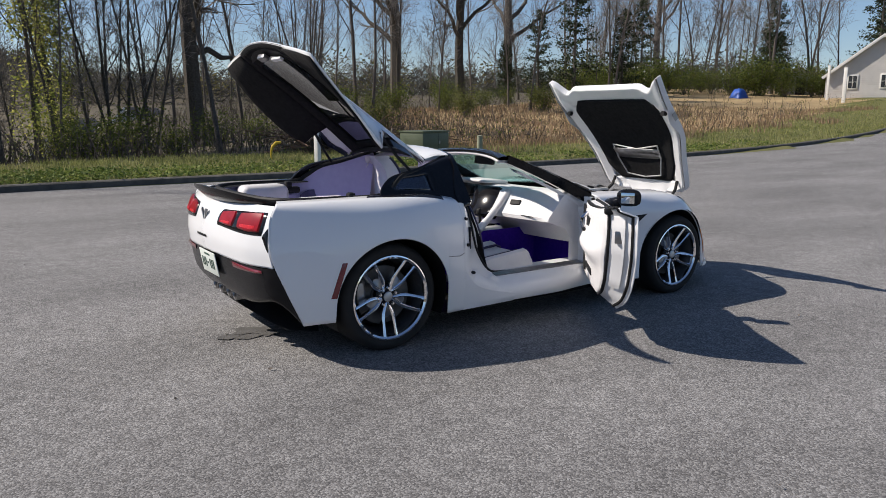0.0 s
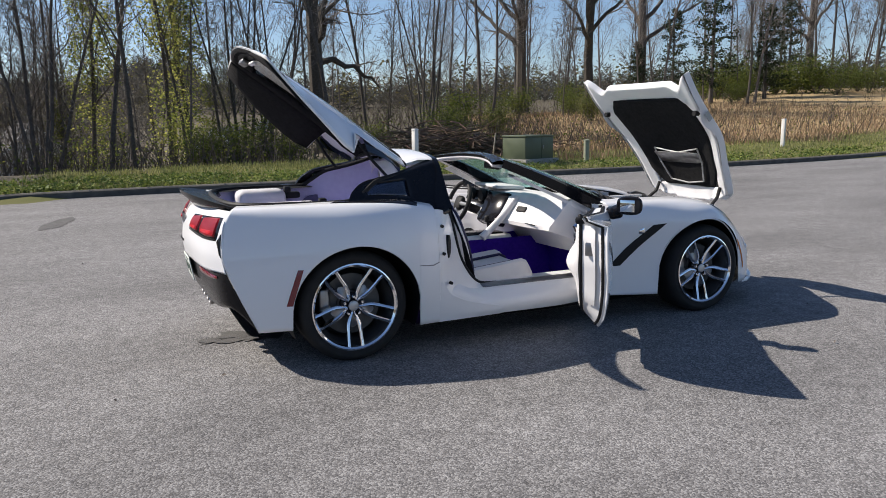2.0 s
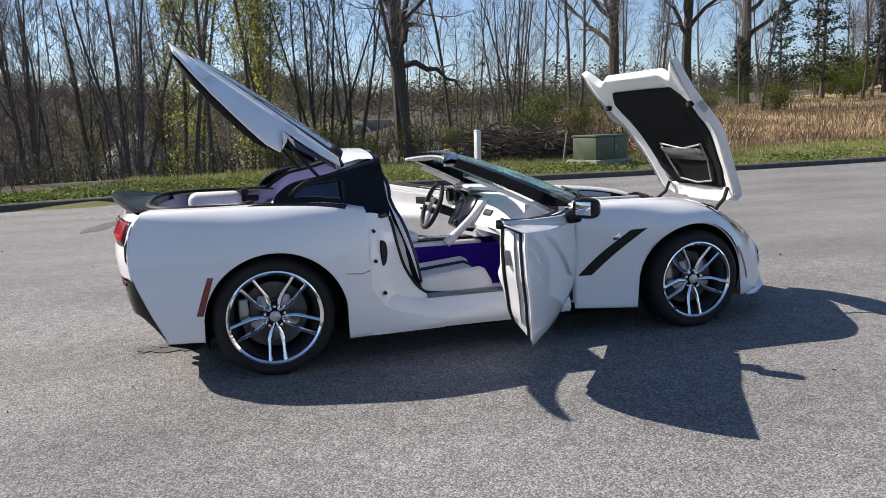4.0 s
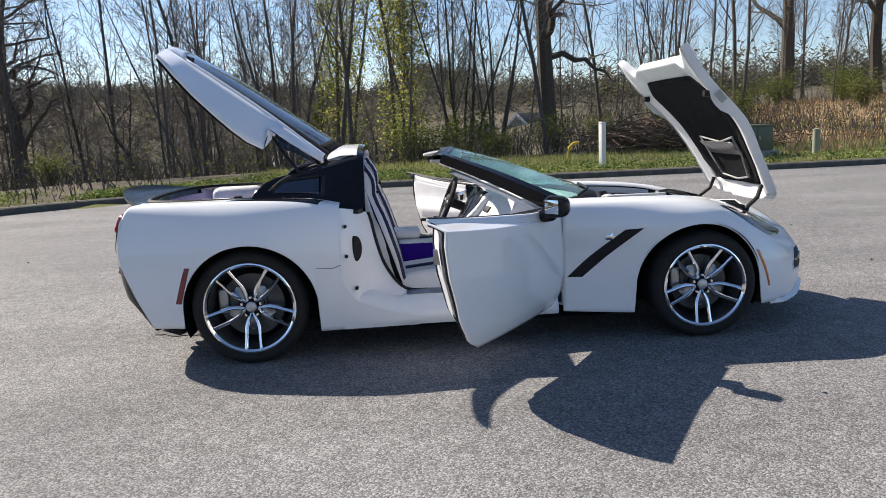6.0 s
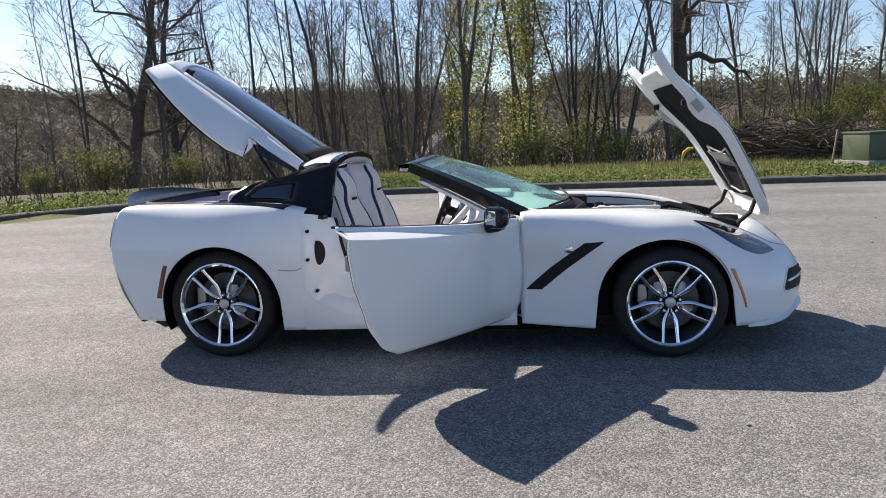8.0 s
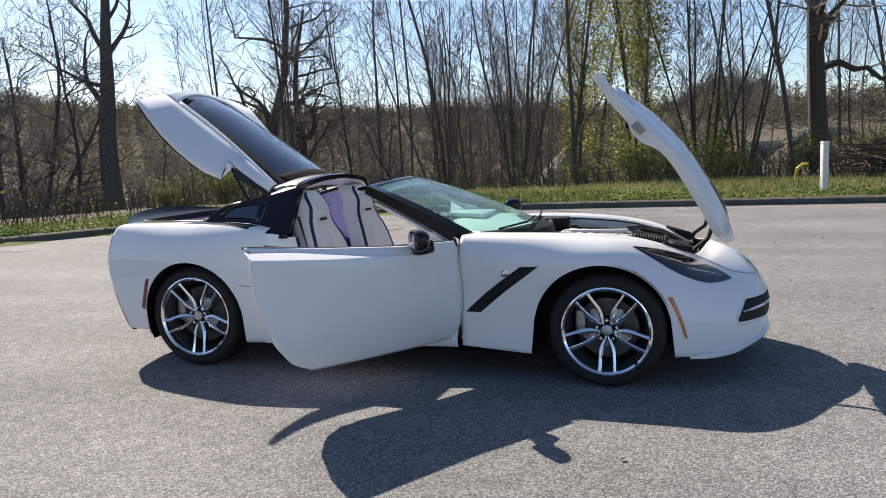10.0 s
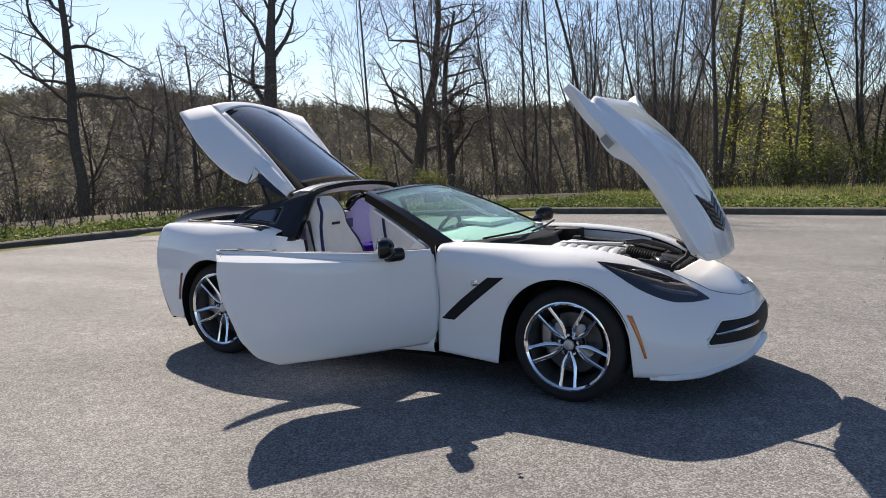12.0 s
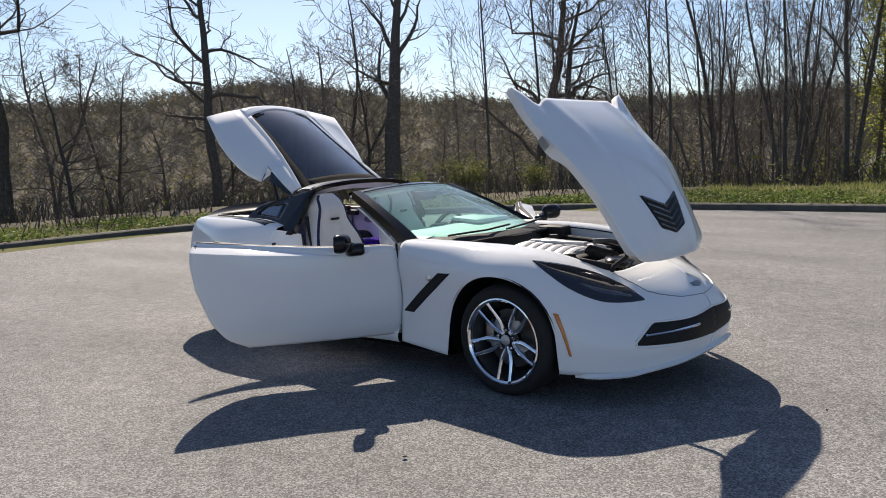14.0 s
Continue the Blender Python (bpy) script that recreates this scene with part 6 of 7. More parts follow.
post("marker_post", 4.55, 12.75, 1.05, 0.062, VINYL, "white square vinyl post with a cap on the grass verge")
post("marker_post", 20.4, 15.5, 0.98, 0.062, VINYL, "white square vinyl post in the tall grass")
post("marker_post", 62.7, 30.3, 3.0, 0.14, VINYL, "tall white vinyl post beside the pale house")
post("marker_post", 66.0, 33.6, 3.1, 0.10, VINYL, "tall thin white post near the pale house")
post("bollard", 10.45, 13.75, 0.62, 0.085, GREY_POST, "short weathered grey-green bollard on the verge", square=False)
for x, y, h, lx in ((7.9, 14.9, 0.85, 5), (9.55, 14.5, 0.78, -2)):
    z = ground_z(x, y)
    tagged(part("survey_stake", moved(box(0.05, 0.028, h + 0.3, (0, 0, h / 2 - 0.15), 0.004), Matrix.Translation((x, y, z)) @ pose(0, 0, 0, lx, 4, 30)), STAKE, None), "thin weathered wooden survey stake in the grass", "stake")
z = ground_z(4.3, 15.2)
tagged(part("utility_marker", tube([(4.3, 15.2, z - 0.1), (4.3, 15.2, z + 0.22), (4.34, 15.2, z + 0.36), (4.45, 15.18, z + 0.46), (4.58, 15.16, z + 0.47)], [0.03, 0.03, 0.045, 0.05, 0.03], 8), YELLOW, None), "small bent yellow utility marker in the grass", "marker")


def transformer():
    x, y = 8.62, 14.05
    z = ground_z(x, y)
    root = tagged(empty("utility_cabinet", (x, y, z)), "olive green pad-mounted utility cabinet on a concrete slab", "cabinet")
    root.rotation_euler = (0, 0, radians(20))
    part("slab", box(1.5, 1.1, 0.22, (0, 0, 0.02), 0.015), CONCRETE, root, "pale concrete slab")
    part("body", box(1.28, 0.85, 0.62, (0, 0, 0.44), 0.012), GREEN_BOX, root, "olive green steel body")
    part("lid", box(1.32, 0.90, 0.05, (0, 0, 0.775), 0.012), GREEN_BOX, root, "overhanging steel lid")
    part("door_seam", box(0.01, 0.008, 0.60, (0.1, -0.427, 0.44)), BLACK_MATT, root)
    part("lock", box(0.05, 0.03, 0.09, (0.16, -0.43, 0.46), 0.006), STEEL, root, "small steel lock")


transformer()

SIDING = material("pale_vinyl_siding", (0.60, 0.58, 0.55), 0.7, second=(0.54, 0.52, 0.50), scale=2)
SHINGLE = material("dark_roof_shingles", (0.07, 0.065, 0.062), 0.9, second=(0.11, 0.10, 0.095), scale=6, bump=0.5, bump_scale=20)
WINDOW_DARK = material("dark_window", (0.03, 0.035, 0.04), 0.08, second=(0.05, 0.055, 0.06), scale=2)


def gable_house(at, face, width, depth, eave, ridge, label, windows):
    """A house whose gable looks along -y of its own frame."""
    root = tagged(empty("house", at), label, "house")
    root.rotation_euler = (0, 0, radians(face))
    w = width / 2
    o = [(-w, -0.6), (w, -0.6), (w, eave), (0, ridge), (-w, eave)]
    wall = part("wall", prism(o, 0, depth), SIDING, root, "pale horizontal siding")
    for k in range(int(ridge / 0.2)):
        zz = 0.1 + k * 0.2
        half = w if zz < eave else w * (ridge - zz) / (ridge - eave)
        if half > 0.3:
            part("siding_board", prism([(-half, zz), (half, zz), (half, zz + 0.012)], -0.016, 0.0), SIDING, wall)
    sl = math.atan2(ridge - eave, w)
    ln = w / math.cos(sl) + 0.45
    for sg in (-1, 1):
        part("roof", moved(box(ln, depth + 0.8, 0.16, (0, 0, 0), 0.02), Matrix.Translation((sg * (w + 0.38 * math.cos(sl)) / 2, depth / 2, (ridge + eave) / 2 + 0.05 - 0.17 * math.sin(sl))) @ pose(0, 0, 0, 0, sg * math.degrees(sl), 0)), SHINGLE, root, "dark shingle roof slope")
        part("barge_board", moved(box(ln, 0.05, 0.26, (0, 0, 0), 0.01), Matrix.Translation((sg * (w + 0.38 * math.cos(sl)) / 2, -0.42, (ridge + eave) / 2 - 0.02 - 0.17 * math.sin(sl))) @ pose(0, 0, 0, 0, sg * math.degrees(sl), 0)), VINYL, root, "white barge board")
    for x, z0, ww, hh in windows:
        win = part("window", box(ww + 0.2, 0.07, hh + 0.2, (x, -0.035, z0 + hh / 2), 0.01), VINYL, root, "white-framed sash window")
        for i in range(2):
            for j in range(2):
                part("pane", box(ww / 2 - 0.05, 0.03, hh / 2 - 0.05, (x + (i - 0.5) * ww / 2, -0.065, z0 + hh * (0.25 + 0.5 * j)), 0.0), WINDOW_DARK, win)
    return root


hz = ground_z(74, 33)
gable_house((71.6, 31.7, hz - 0.45), -61.4, 9.2, 12.0, 2.4, 6.0, "pale single-storey house with a dark gable roof", [(-2.3, 1.15, 0.75, 1.2), (0.45, 1.2, 0.75, 1.2)])
gable_house((90, 80, ground_z(90, 80) - 1.0), -50, 8.0, 10.0, 3.4, 5.6, "white distant house half hidden by trees", [(-1.6, 1.0, 0.9, 1.2)])
for hx, hy, face, top in ((-7.8, 65.0, 14, 1.4), (6.7, 66.0, -22, 0.9), (11.8, 68.0, -30, 1.9)):
    base = ground_z(hx, hy)
    gable_house((hx, hy, base), face, 6.4, 9.0, top - base - 3.2, top - base, "pale distant house down among the trees", [(-1.2, top - base - 4.6, 0.9, 1.2), (1.2, top - base - 4.6, 0.9, 1.2)])
az = ground_z(73.5, 27.5)
ac = tagged(empty("air_conditioner", (73.0, 28.2, az)), "grey outdoor air conditioning unit beside the house", "air conditioner")
ac.rotation_euler = (0, 0, radians(-61))
part("case", box(0.9, 0.9, 0.85, (0, 0, 0.43), 0.03), STEEL, ac)
part("grille", revolve([(0.05, 0.0), (0.36, 0.0), (0.38, 0.03), (0.36, 0.05)], 20), BLACK_MATT, ac).matrix_basis = Matrix.Translation((0, 0, 0.87)) @ pose(0, 0, 0, 90, 0, 0)

sz = ground_z(78, 43.6)
shed = tagged(empty("garden_shed", (78.0, 43.6, sz)), "small grey weathered garden shed with a dark roof", "shed")
shed.rotation_euler = (0, 0, radians(-50))
SHED = material("weathered_grey_boards", (0.27, 0.26, 0.24), 0.9, second=(0.18, 0.17, 0.16), scale=5, bump=0.3, bump_scale=20)
part("wall", prism([(-1.6, -0.3), (1.6, -0.3), (1.6, 2.1), (0, 2.9), (-1.6, 2.1)], 0, 3.4), SHED, shed)
for sg in (-1, 1):
    part("roof", moved(box(2.1, 3.8, 0.1), Matrix.Translation((sg * 0.85, 1.7, 2.56)) @ pose(0, 0, 0, 0, sg * 26.5, 0)), SHINGLE, shed)
part("door", box(1.0, 0.06, 1.8, (0.2, -0.04, 0.9), 0.01), BLACK_MATT, shed, "dark shed doorway")
TARP = material("blue_tarpaulin", (0.02, 0.07, 0.30), 0.45, second=(0.03, 0.10, 0.40), scale=2, bump=0.6, bump_scale=3)
tz = ground_z(64, 41.5)
rows = []
for i, w in enumerate(np.linspace(-1, 1, 15)):
    rows.append([(64.0 + 0.85 * a + 0.2 * w, 41.5 + 0.8 * w, tz - 0.1 + 1.0 * (1 - abs(a) ** 3) * (1 - abs(w) ** 4) + 0.08 * noise.noise((a * 3, w * 3, 1))) for a in np.linspace(-1, 1, 15)])
tagged(part("tarpaulin_stack", sheet(rows), TARP, None), "stack covered by a crumpled blue tarpaulin in the grass", "tarpaulin")

# ---- trees, bushes, grass ----
LEAF = material("spring_leaves", (0.075, 0.105, 0.022), 0.7, second=(0.13, 0.15, 0.035), scale=0.6, random_tint=0.45, spec=0.2, translucent=0.4)
IVY = material("ivy_and_first_leaves", (0.19, 0.23, 0.055), 0.7, second=(0.34, 0.34, 0.10), scale=0.7, random_tint=0.5, spec=0.2, translucent=0.6)
# distance haze is put into this lifted base colour and its translucency
FAR_WOOD = material("far_hazed_grey_twigs", (0.070, 0.070, 0.067), 1.0, second=(0.125, 0.117, 0.095), scale=0.05, spec=0.05, random_tint=0.35, translucent=0.45)
FAR_LEAF = material("far_spring_crowns", (0.13, 0.125, 0.055), 0.9, second=(0.17, 0.15, 0.075), scale=0.05, random_tint=0.35, spec=0.1, translucent=0.45)
LEAF_YELLOW = material("young_yellow_green_leaves", (0.115, 0.130, 0.035), 0.7, second=(0.165, 0.17, 0.055), scale=0.8, random_tint=0.4, spec=0.2, translucent=0.4)
NEEDLE = material("dark_needles", (0.026, 0.040, 0.020), 0.8, second=(0.048, 0.062, 0.03), scale=0.8, random_tint=0.35, spec=0.15)
TWIG = material("grey_twigs", (0.15, 0.132, 0.116), 0.95, second=(0.25, 0.222, 0.195), scale=3, spec=0.1, object_random=0.3)
BRUSH = material("brown_brush", (0.085, 0.074, 0.066), 0.95, second=(0.15, 0.13, 0.108), scale=1.2, spec=0.1, random_tint=0.35, translucent=0.25)
BLADE = material("green_grass", (0.165, 0.20, 0.055), 0.7, second=(0.32, 0.31, 0.135), scale=0.9, random_tint=0.4, spec=0.2, translucent=0.35)
STRAW = material("tall_dry_grass", (0.22, 0.155, 0.10), 0.9, second=(0.32, 0.24, 0.15), scale=0.5, random_tint=0.35, spec=0.1, translucent=0.3)
COVER = material("clover_leaves", (0.085, 0.135, 0.03), 0.7, second=(0.19, 0.235, 0.06), scale=1.5, random_tint=0.45, spec=0.25, translucent=0.3)


class Buf:
    """Collects tubes and leaves into one mesh."""

    def __init__(self):
        self.v, self.f = [], []

    def tube(self, pts, rad, sides):
        base = len(self.v)
        n = len(pts)
        for i, p in enumerate(pts):
            d = pts[min(i + 1, n - 1)] - pts[max(i - 1, 0)]
            if d.length < 1e-6:
                d = Vector((0, 0, 1))
            d.normalize()
            s = d.cross(Vector((0.31, 0.12, 0.94)))
            if s.length < 0.05:
                s = d.cross(Vector((1, 0, 0)))
            s.normalize()
            w = s.cross(d)
            for k in range(sides):
                a = 2 * math.pi * k / sides
                self.v.append(p + (s * math.cos(a) + w * math.sin(a)) * rad[i])
        for i in range(n - 1):
            for k in range(sides):
                a, b = base + i * sides + k, base + i * sides + (k + 1) % sides
                self.f.append((a, b, b + sides, a + sides))

    def ribbon(self, pts, rad, rng):
        """The finest twigs: a flat tapering strip."""
        side = (pts[-1] - pts[0]).cross(Vector((rng.gauss(0, 1), rng.gauss(0, 1), rng.gauss(0, 1)))).normalized()
        base = len(self.v)
        for p, r in zip(pts, rad):
            self.v += [p - side * r * 1.15, p + side * r * 1.15]
        for i in range(len(pts) - 1):
            k = base + 2 * i
            self.f.append((k, k + 1, k + 3, k + 2))

    def leaf(self, p, size, rng, up=0.4):
        a = Vector((rng.uniform(-1, 1), rng.uniform(-1, 1), rng.uniform(-up, up))).normalized()
        b = a.cross(Vector((rng.uniform(-1, 1), rng.uniform(-1, 1), rng.uniform(-1, 1)))).normalized()
        base = len(self.v)
        self.v += [p, p + a * size * 0.5 + b * size * 0.34, p + a * size, p + a * size * 0.5 - b * size * 0.34]
        self.f.append((base, base + 1, base + 2, base + 3))

    def blade(self, p, h, w, rng, lean=0.35):
        ang = rng.uniform(0, 6.283)
        s = Vector((math.cos(ang), math.sin(ang), 0)) * w
        t = Vector((rng.uniform(-lean, lean) * h, rng.uniform(-lean, lean) * h, h))
        base = len(self.v)
        self.v += [p - s, p + s, p + t * 0.55 + s * 0.6, p + t]
        self.f += [(base, base + 1, base + 2, base + 3)]

    def mesh(self, name):
        me = bpy.data.meshes.new(name)
        me.from_pydata([tuple(v) for v in self.v], [], self.f)
        return me


def branch(wood, twig, rng, p, d, length, r, level, cfg, tips=None):
    seg = (11, 8, 4, 2)[level]
    pts, rad = [p.copy()], [r]
    q, way = p.copy(), d.copy()
    for i in range(seg):
        f = (i + 1) / seg
        j = cfg["wander"][level]
        way = (way + Vector((rng.gauss(0, j), rng.gauss(0, j), rng.gauss(0, j * 0.6) + cfg["up"][level]))).normalized()
        q = q + way * (length / seg)
        pts.append(q.copy())
        rad.append(max(r * (1 - f * (0.78 if level == 0 else 0.85)), 0.007))
    if level < 3:
        (wood if level < 2 else twig).tube(pts, rad, (8, 5, 3)[level])
    else:
        twig.ribbon(pts, rad, rng)
    if tips is not None and level >= 2:
        tips += pts[1:]
    if level >= cfg["depth"]:
        return
    n = cfg["n"][level]
    for k in range(n):
        f = cfg["first"][level] + (0.98 - cfg["first"][level]) * (k + rng.random() * 0.8) / n
        i = min(int(f * seg), seg - 1)
        h = f * seg - i
        at = pts[i].lerp(pts[i + 1], h)
        par = (pts[i + 1] - pts[i]).normalized()
        side = par.cross(Vector((rng.gauss(0, 1), rng.gauss(0, 1), rng.gauss(0, 1)))).normalized()
        a = radians(rng.uniform(*cfg["angle"][level]))
        dd = par * math.cos(a) + side * math.sin(a)
        ll = length * rng.uniform(*cfg["ratio"][level]) * (1.15 - 0.6 * f)
        rr = max((rad[i] * (1 - h) + rad[i + 1] * h) * rng.uniform(0.42, 0.68) * cfg.get("thin", 1.0), 0.007)
        branch(wood, twig, rng, at, dd, ll, rr, level + 1, cfg, tips)


SLIM = dict(wander=(0.032, 0.12, 0.2, 0.22), up=(0.02, 0.09, 0.07, 0.05), depth=3, n=(17, 6, 5), first=(0.26, 0.12, 0.12), angle=((25, 48), (25, 55), (25, 60)), ratio=((0.20, 0.34), (0.35, 0.6), (0.4, 0.7)), thin=0.72)
OAK = dict(wander=(0.09, 0.34, 0.34, 0.3), up=(0.03, 0.05, 0.05, 0.04), depth=3, n=(15, 8, 7), first=(0.28, 0.18, 0.15), angle=((45, 80), (30, 65), (30, 70)), ratio=((0.28, 0.50), (0.35, 0.6), (0.35, 0.65)))
TALL = dict(wander=(0.055, 0.28, 0.28, 0.25), up=(0.02, 0.10, 0.06, 0.05), depth=3, n=(17, 8, 6), first=(0.22, 0.2, 0.2), angle=((30, 60), (28, 60), (25, 60)), ratio=((0.25, 0.45), (0.35, 0.6), (0.4, 0.7)))


def bare_tree(seed, cfg, height, r, label, stems=1, leaves=None, nleaf=0, limb=None, lean=(0, 0)):
    rng = random.Random(seed)
    wood, twig, tips = Buf(), Buf(), []
    for s in range(stems):
        a = 2 * math.pi * s / max(stems, 1) + rng.random()
        out = 0.0 if stems == 1 else rng.uniform(0.12, 0.3)
        d = Vector((math.cos(a) * out + lean[0], math.sin(a) * out + lean[1], 1)).normalized()
        base = Vector((math.cos(a), math.sin(a), 0)) * (0.0 if stems == 1 else 0.15) + Vector((0, 0, -0.4))
        if stems == 1:
            wood.tube([Vector((0, 0, -0.6)), Vector((0, 0, -0.05)), Vector((lean[0] * 0.4, lean[1] * 0.4, 0.5))], [r * 1.7, r * 1.35, r * 1.0], 8)
        branch(wood, twig, rng, base, d, height * rng.uniform(0.85, 1.1), r * rng.uniform(0.8, 1.1), 0, cfg, tips)
    if limb:
        bent = [Vector(p) for p in ((0, 0, 4.4), (0.6, -0.2, 4.55), (1.2, -0.3, 4.2), (1.7, -0.3, 4.25), (2.3, -0.2, 3.75), (2.8, -0.1, 3.7), (3.3, 0.0, 3.2))]
        wood.tube(bent, [0.17, 0.15, 0.13, 0.11, 0.09, 0.07, 0.03], 6)
        for q in bent[2:]:
            branch(wood, twig, rng, q, Vector((rng.uniform(0.2, 1), rng.gauss(0, 0.4), rng.gauss(0.1, 0.6))).normalized(), rng.uniform(1.0, 2.0), 0.045, 2, cfg, tips)
    root = tagged(empty("tree"), label, "tree", "trees of the wood edge")
    part("trunk", wood.mesh("trunk"), BARK, root)
    part("crown", twig.mesh("crown"), TWIG, root, "bare twigs", smooth=False)
    if leaves is not None:
        lb = Buf()
        for k in range(nleaf):
            if rng.random() < 0.25 and tips:
                p = rng.choice(tips) + Vector((rng.gauss(0, 0.25), rng.gauss(0, 0.25), rng.gauss(0, 0.25)))
            else:
                zz = height * 0.8 * rng.random() ** 0.8
                if noise.noise((zz * 1.1, seed * 3.7, k % 3)) < -0.12:
                    continue
                rr = (0.10 + 0.66 * rng.random() ** 0.7) * (1.12 - zz / height)
                aa = rng.uniform(0, 6.283)
                p = Vector((math.cos(aa) * rr, math.sin(aa) * rr, zz))
            lb.leaf(p, rng.uniform(0.07, 0.14), rng)
        part("foliage", lb.mesh("foliage"), leaves, root, "spring leaves and ivy", smooth=False)
    return root


def evergreen(seed, height):
    rng = random.Random(seed)
    wood, needles = Buf(), Buf()
    wood.tube([Vector((0, 0, -0.4)), Vector((0.05, 0, height * 0.5)), Vector((0, 0.03, height))], [0.22, 0.13, 0.02], 7)
    for k in range(90):
        f = 0.12 + 0.87 * (k / 90)
        a = rng.uniform(0, 6.283)
        ln = height * 0.24 * (1.05 - f) ** 0.75 * rng.uniform(0.6, 1.15) + 0.25
        p = Vector((0, 0, height * f))
        d = Vector((math.cos(a), math.sin(a), rng.uniform(-0.05, 0.45)))
        q = p + d * ln
        wood.tube([p, p.lerp(q, 0.5) + Vector((0, 0, 0.05)), q], [0.035, 0.02, 0.008], 3)
        for j in range(44):
            t = rng.uniform(0.25, 1.05)
            c = p.lerp(q, t) + Vector((rng.gauss(0, 0.16), rng.gauss(0, 0.16), rng.gauss(0, 0.12)))
            needles.leaf(c, rng.uniform(0.13, 0.28), rng, 0.8)
    root = tagged(empty("evergreen_tree"), "dark green conical evergreen tree behind the field", "evergreen", "evergreens behind the field")
    part("trunk", wood.mesh("trunk"), BARK, root)
    part("crown", needles.mesh("crown"), NEEDLE, root, smooth=False)
    return root


def bush(seed, w, h, mat, label, n=1500, size=(0.07, 0.14)):
    rng = random.Random(seed)
    stems, leaves = Buf(), Buf()
    for k in range(16):
        a, l = rng.uniform(0, 6.283), rng.uniform(0.5, 1.0)
        q = Vector((math.cos(a) * w * 0.5 * l, math.sin(a) * w * 0.5 * l, h * rng.uniform(0.55, 1.0)))
        m = q * 0.5 + Vector((0, 0, 0.12 * h))
        stems.tube([Vector((0, 0, -0.2)), m, q], [0.02, 0.013, 0.005], 3)
        for j in range(n // 16):
            t = rng.uniform(0.2, 1.08)
            c = (m * (2 * t) if t < 0.5 else m.lerp(q, 2 * t - 1)) + Vector((rng.gauss(0, 0.13), rng.gauss(0, 0.13), rng.gauss(0, 0.12))) * max(w, 0.8)
            if c.z > 0.02:
                leaves.leaf(c, rng.uniform(*size), rng, 0.6)
    root = tagged(empty("bush"), label, "bush", "bushes of the wood edge")
    part("stem", stems.mesh("stem"), BARK, root)
    part("foliage", leaves.mesh("foliage"), mat, root, smooth=False)
    return root


used = set()


def set_tree(proto, x, y, scale=1.0, turn=0.0, sink=0.0):
    m = Matrix.Translation((x, y, ground_z(x, y) - sink)) @ pose(0, 0, 0, 0, 0, turn)
    if proto.name not in used:
        used.add(proto.name)
        ob = proto
        ob.matrix_basis = m
    else:
        ob = copy_thing(proto, m)
    ob.scale = (scale, scale, scale)
    return ob


# single trees that stand out
oak_a = bare_tree(11, TALL, 21, 0.40, "tall dark oak with a bent low limb at the wood edge", limb=True)
set_tree(oak_a, 7.4, 32.0, 1.0, 10)
oak_b = bare_tree(12, TALL, 22, 0.42, "tall oak with heavy upper limbs behind the field")
oak_c = bare_tree(13, OAK, 16, 0.40, "spreading bare oak with crooked limbs above the valley")
oak_d = bare_tree(24, OAK, 10.5, 0.26, "gnarled bare oak with twisted branches by the kerb")
lean_f = bare_tree(15, dict(TALL, n=(9, 6, 5), first=(0.45, 0.2, 0.2), up=(0.0, 0.10, 0.06, 0.05)), 14, 0.40, "dark leaning forked trunk above the valley", lean=(-0.27, 0.02))
for x, y, k, a in ((26.5, 45.5, 1.05, 0), (35.5, 49.5, 1.1, 100), (46, 56, 1.25, 220), (95, 78, 1.5, 40)):
    set_tree(oak_b, x, y, k, a)
for x, y, k, a in ((-20.6, 31.4, 1.0, 30), (-17.0, 30.2, 0.78, 150)):
    set_tree(oak_c, x, y, k, a)
for x, y, k, a in ((-20.8, 11.2, 1.0, 0), (-21.5, 4.2, 1.2, 130)):
    set_tree(oak_d, x, y, k, a)
set_tree(lean_f, -21.8, 21.6, 1.22, 0)

slim = [bare_tree(31 + i, SLIM, 9.5 + 1.5 * i, 0.062 + 0.013 * i, "slender bare woodland tree with grey-brown bark") for i in range(5)]
clump = [bare_tree(41 + i, dict(SLIM, n=(9, 4, 3)), 10, 0.07, "clump of thin bare stems from one root", stems=5) for i in range(2)]
ivy = [bare_tree(51 + i, dict(SLIM, n=(12, 4, 2)), 14, 0.10, "slender tree wrapped in ivy and yellow-green spring leaves", leaves=IVY, nleaf=9000) for i in range(2)]
yellow = bare_tree(57, dict(SLIM, first=(0.12, 0.2, 0.2)), 8, 0.08, "rounded young tree in yellow-green leaf", leaves=LEAF_YELLOW, nleaf=5200)
for k, (x, y, sc) in enumerate(((-0.35, 25.2, 1.05), (0.55, 26.2, 1.1), (-2.4, 32.0, 1.2), (-3.2, 30.5, 1.1), (0.1, 23.6, 0.8))):
    set_tree(ivy[k % 2], x, y, sc, 70 * k)
for x, y, sc in ((-4.8, 40, 1.1), (-9, 46, 1.2), (3.5, 44, 1.0), (-28, 40, 1.0)):
    set_tree(yellow, x, y, sc, x * 40)
for k, (x, y) in enumerate(((2.4, 25.0), (3.8, 26.6), (-4.6, 24.4), (12.5, 31), (-8.5, 27), (15.5, 37))):
    set_tree(clump[k % 2], x, y, 1.0 + 0.1 * (k % 3), 57 * k)
rng = random.Random(5)
taken = [(7.4, 32), (-20.6, 31.4), (-17, 30.2), (-20.8, 11.2), (-21.8, 21.6), (-21.5, 4.2)]
placed = 0
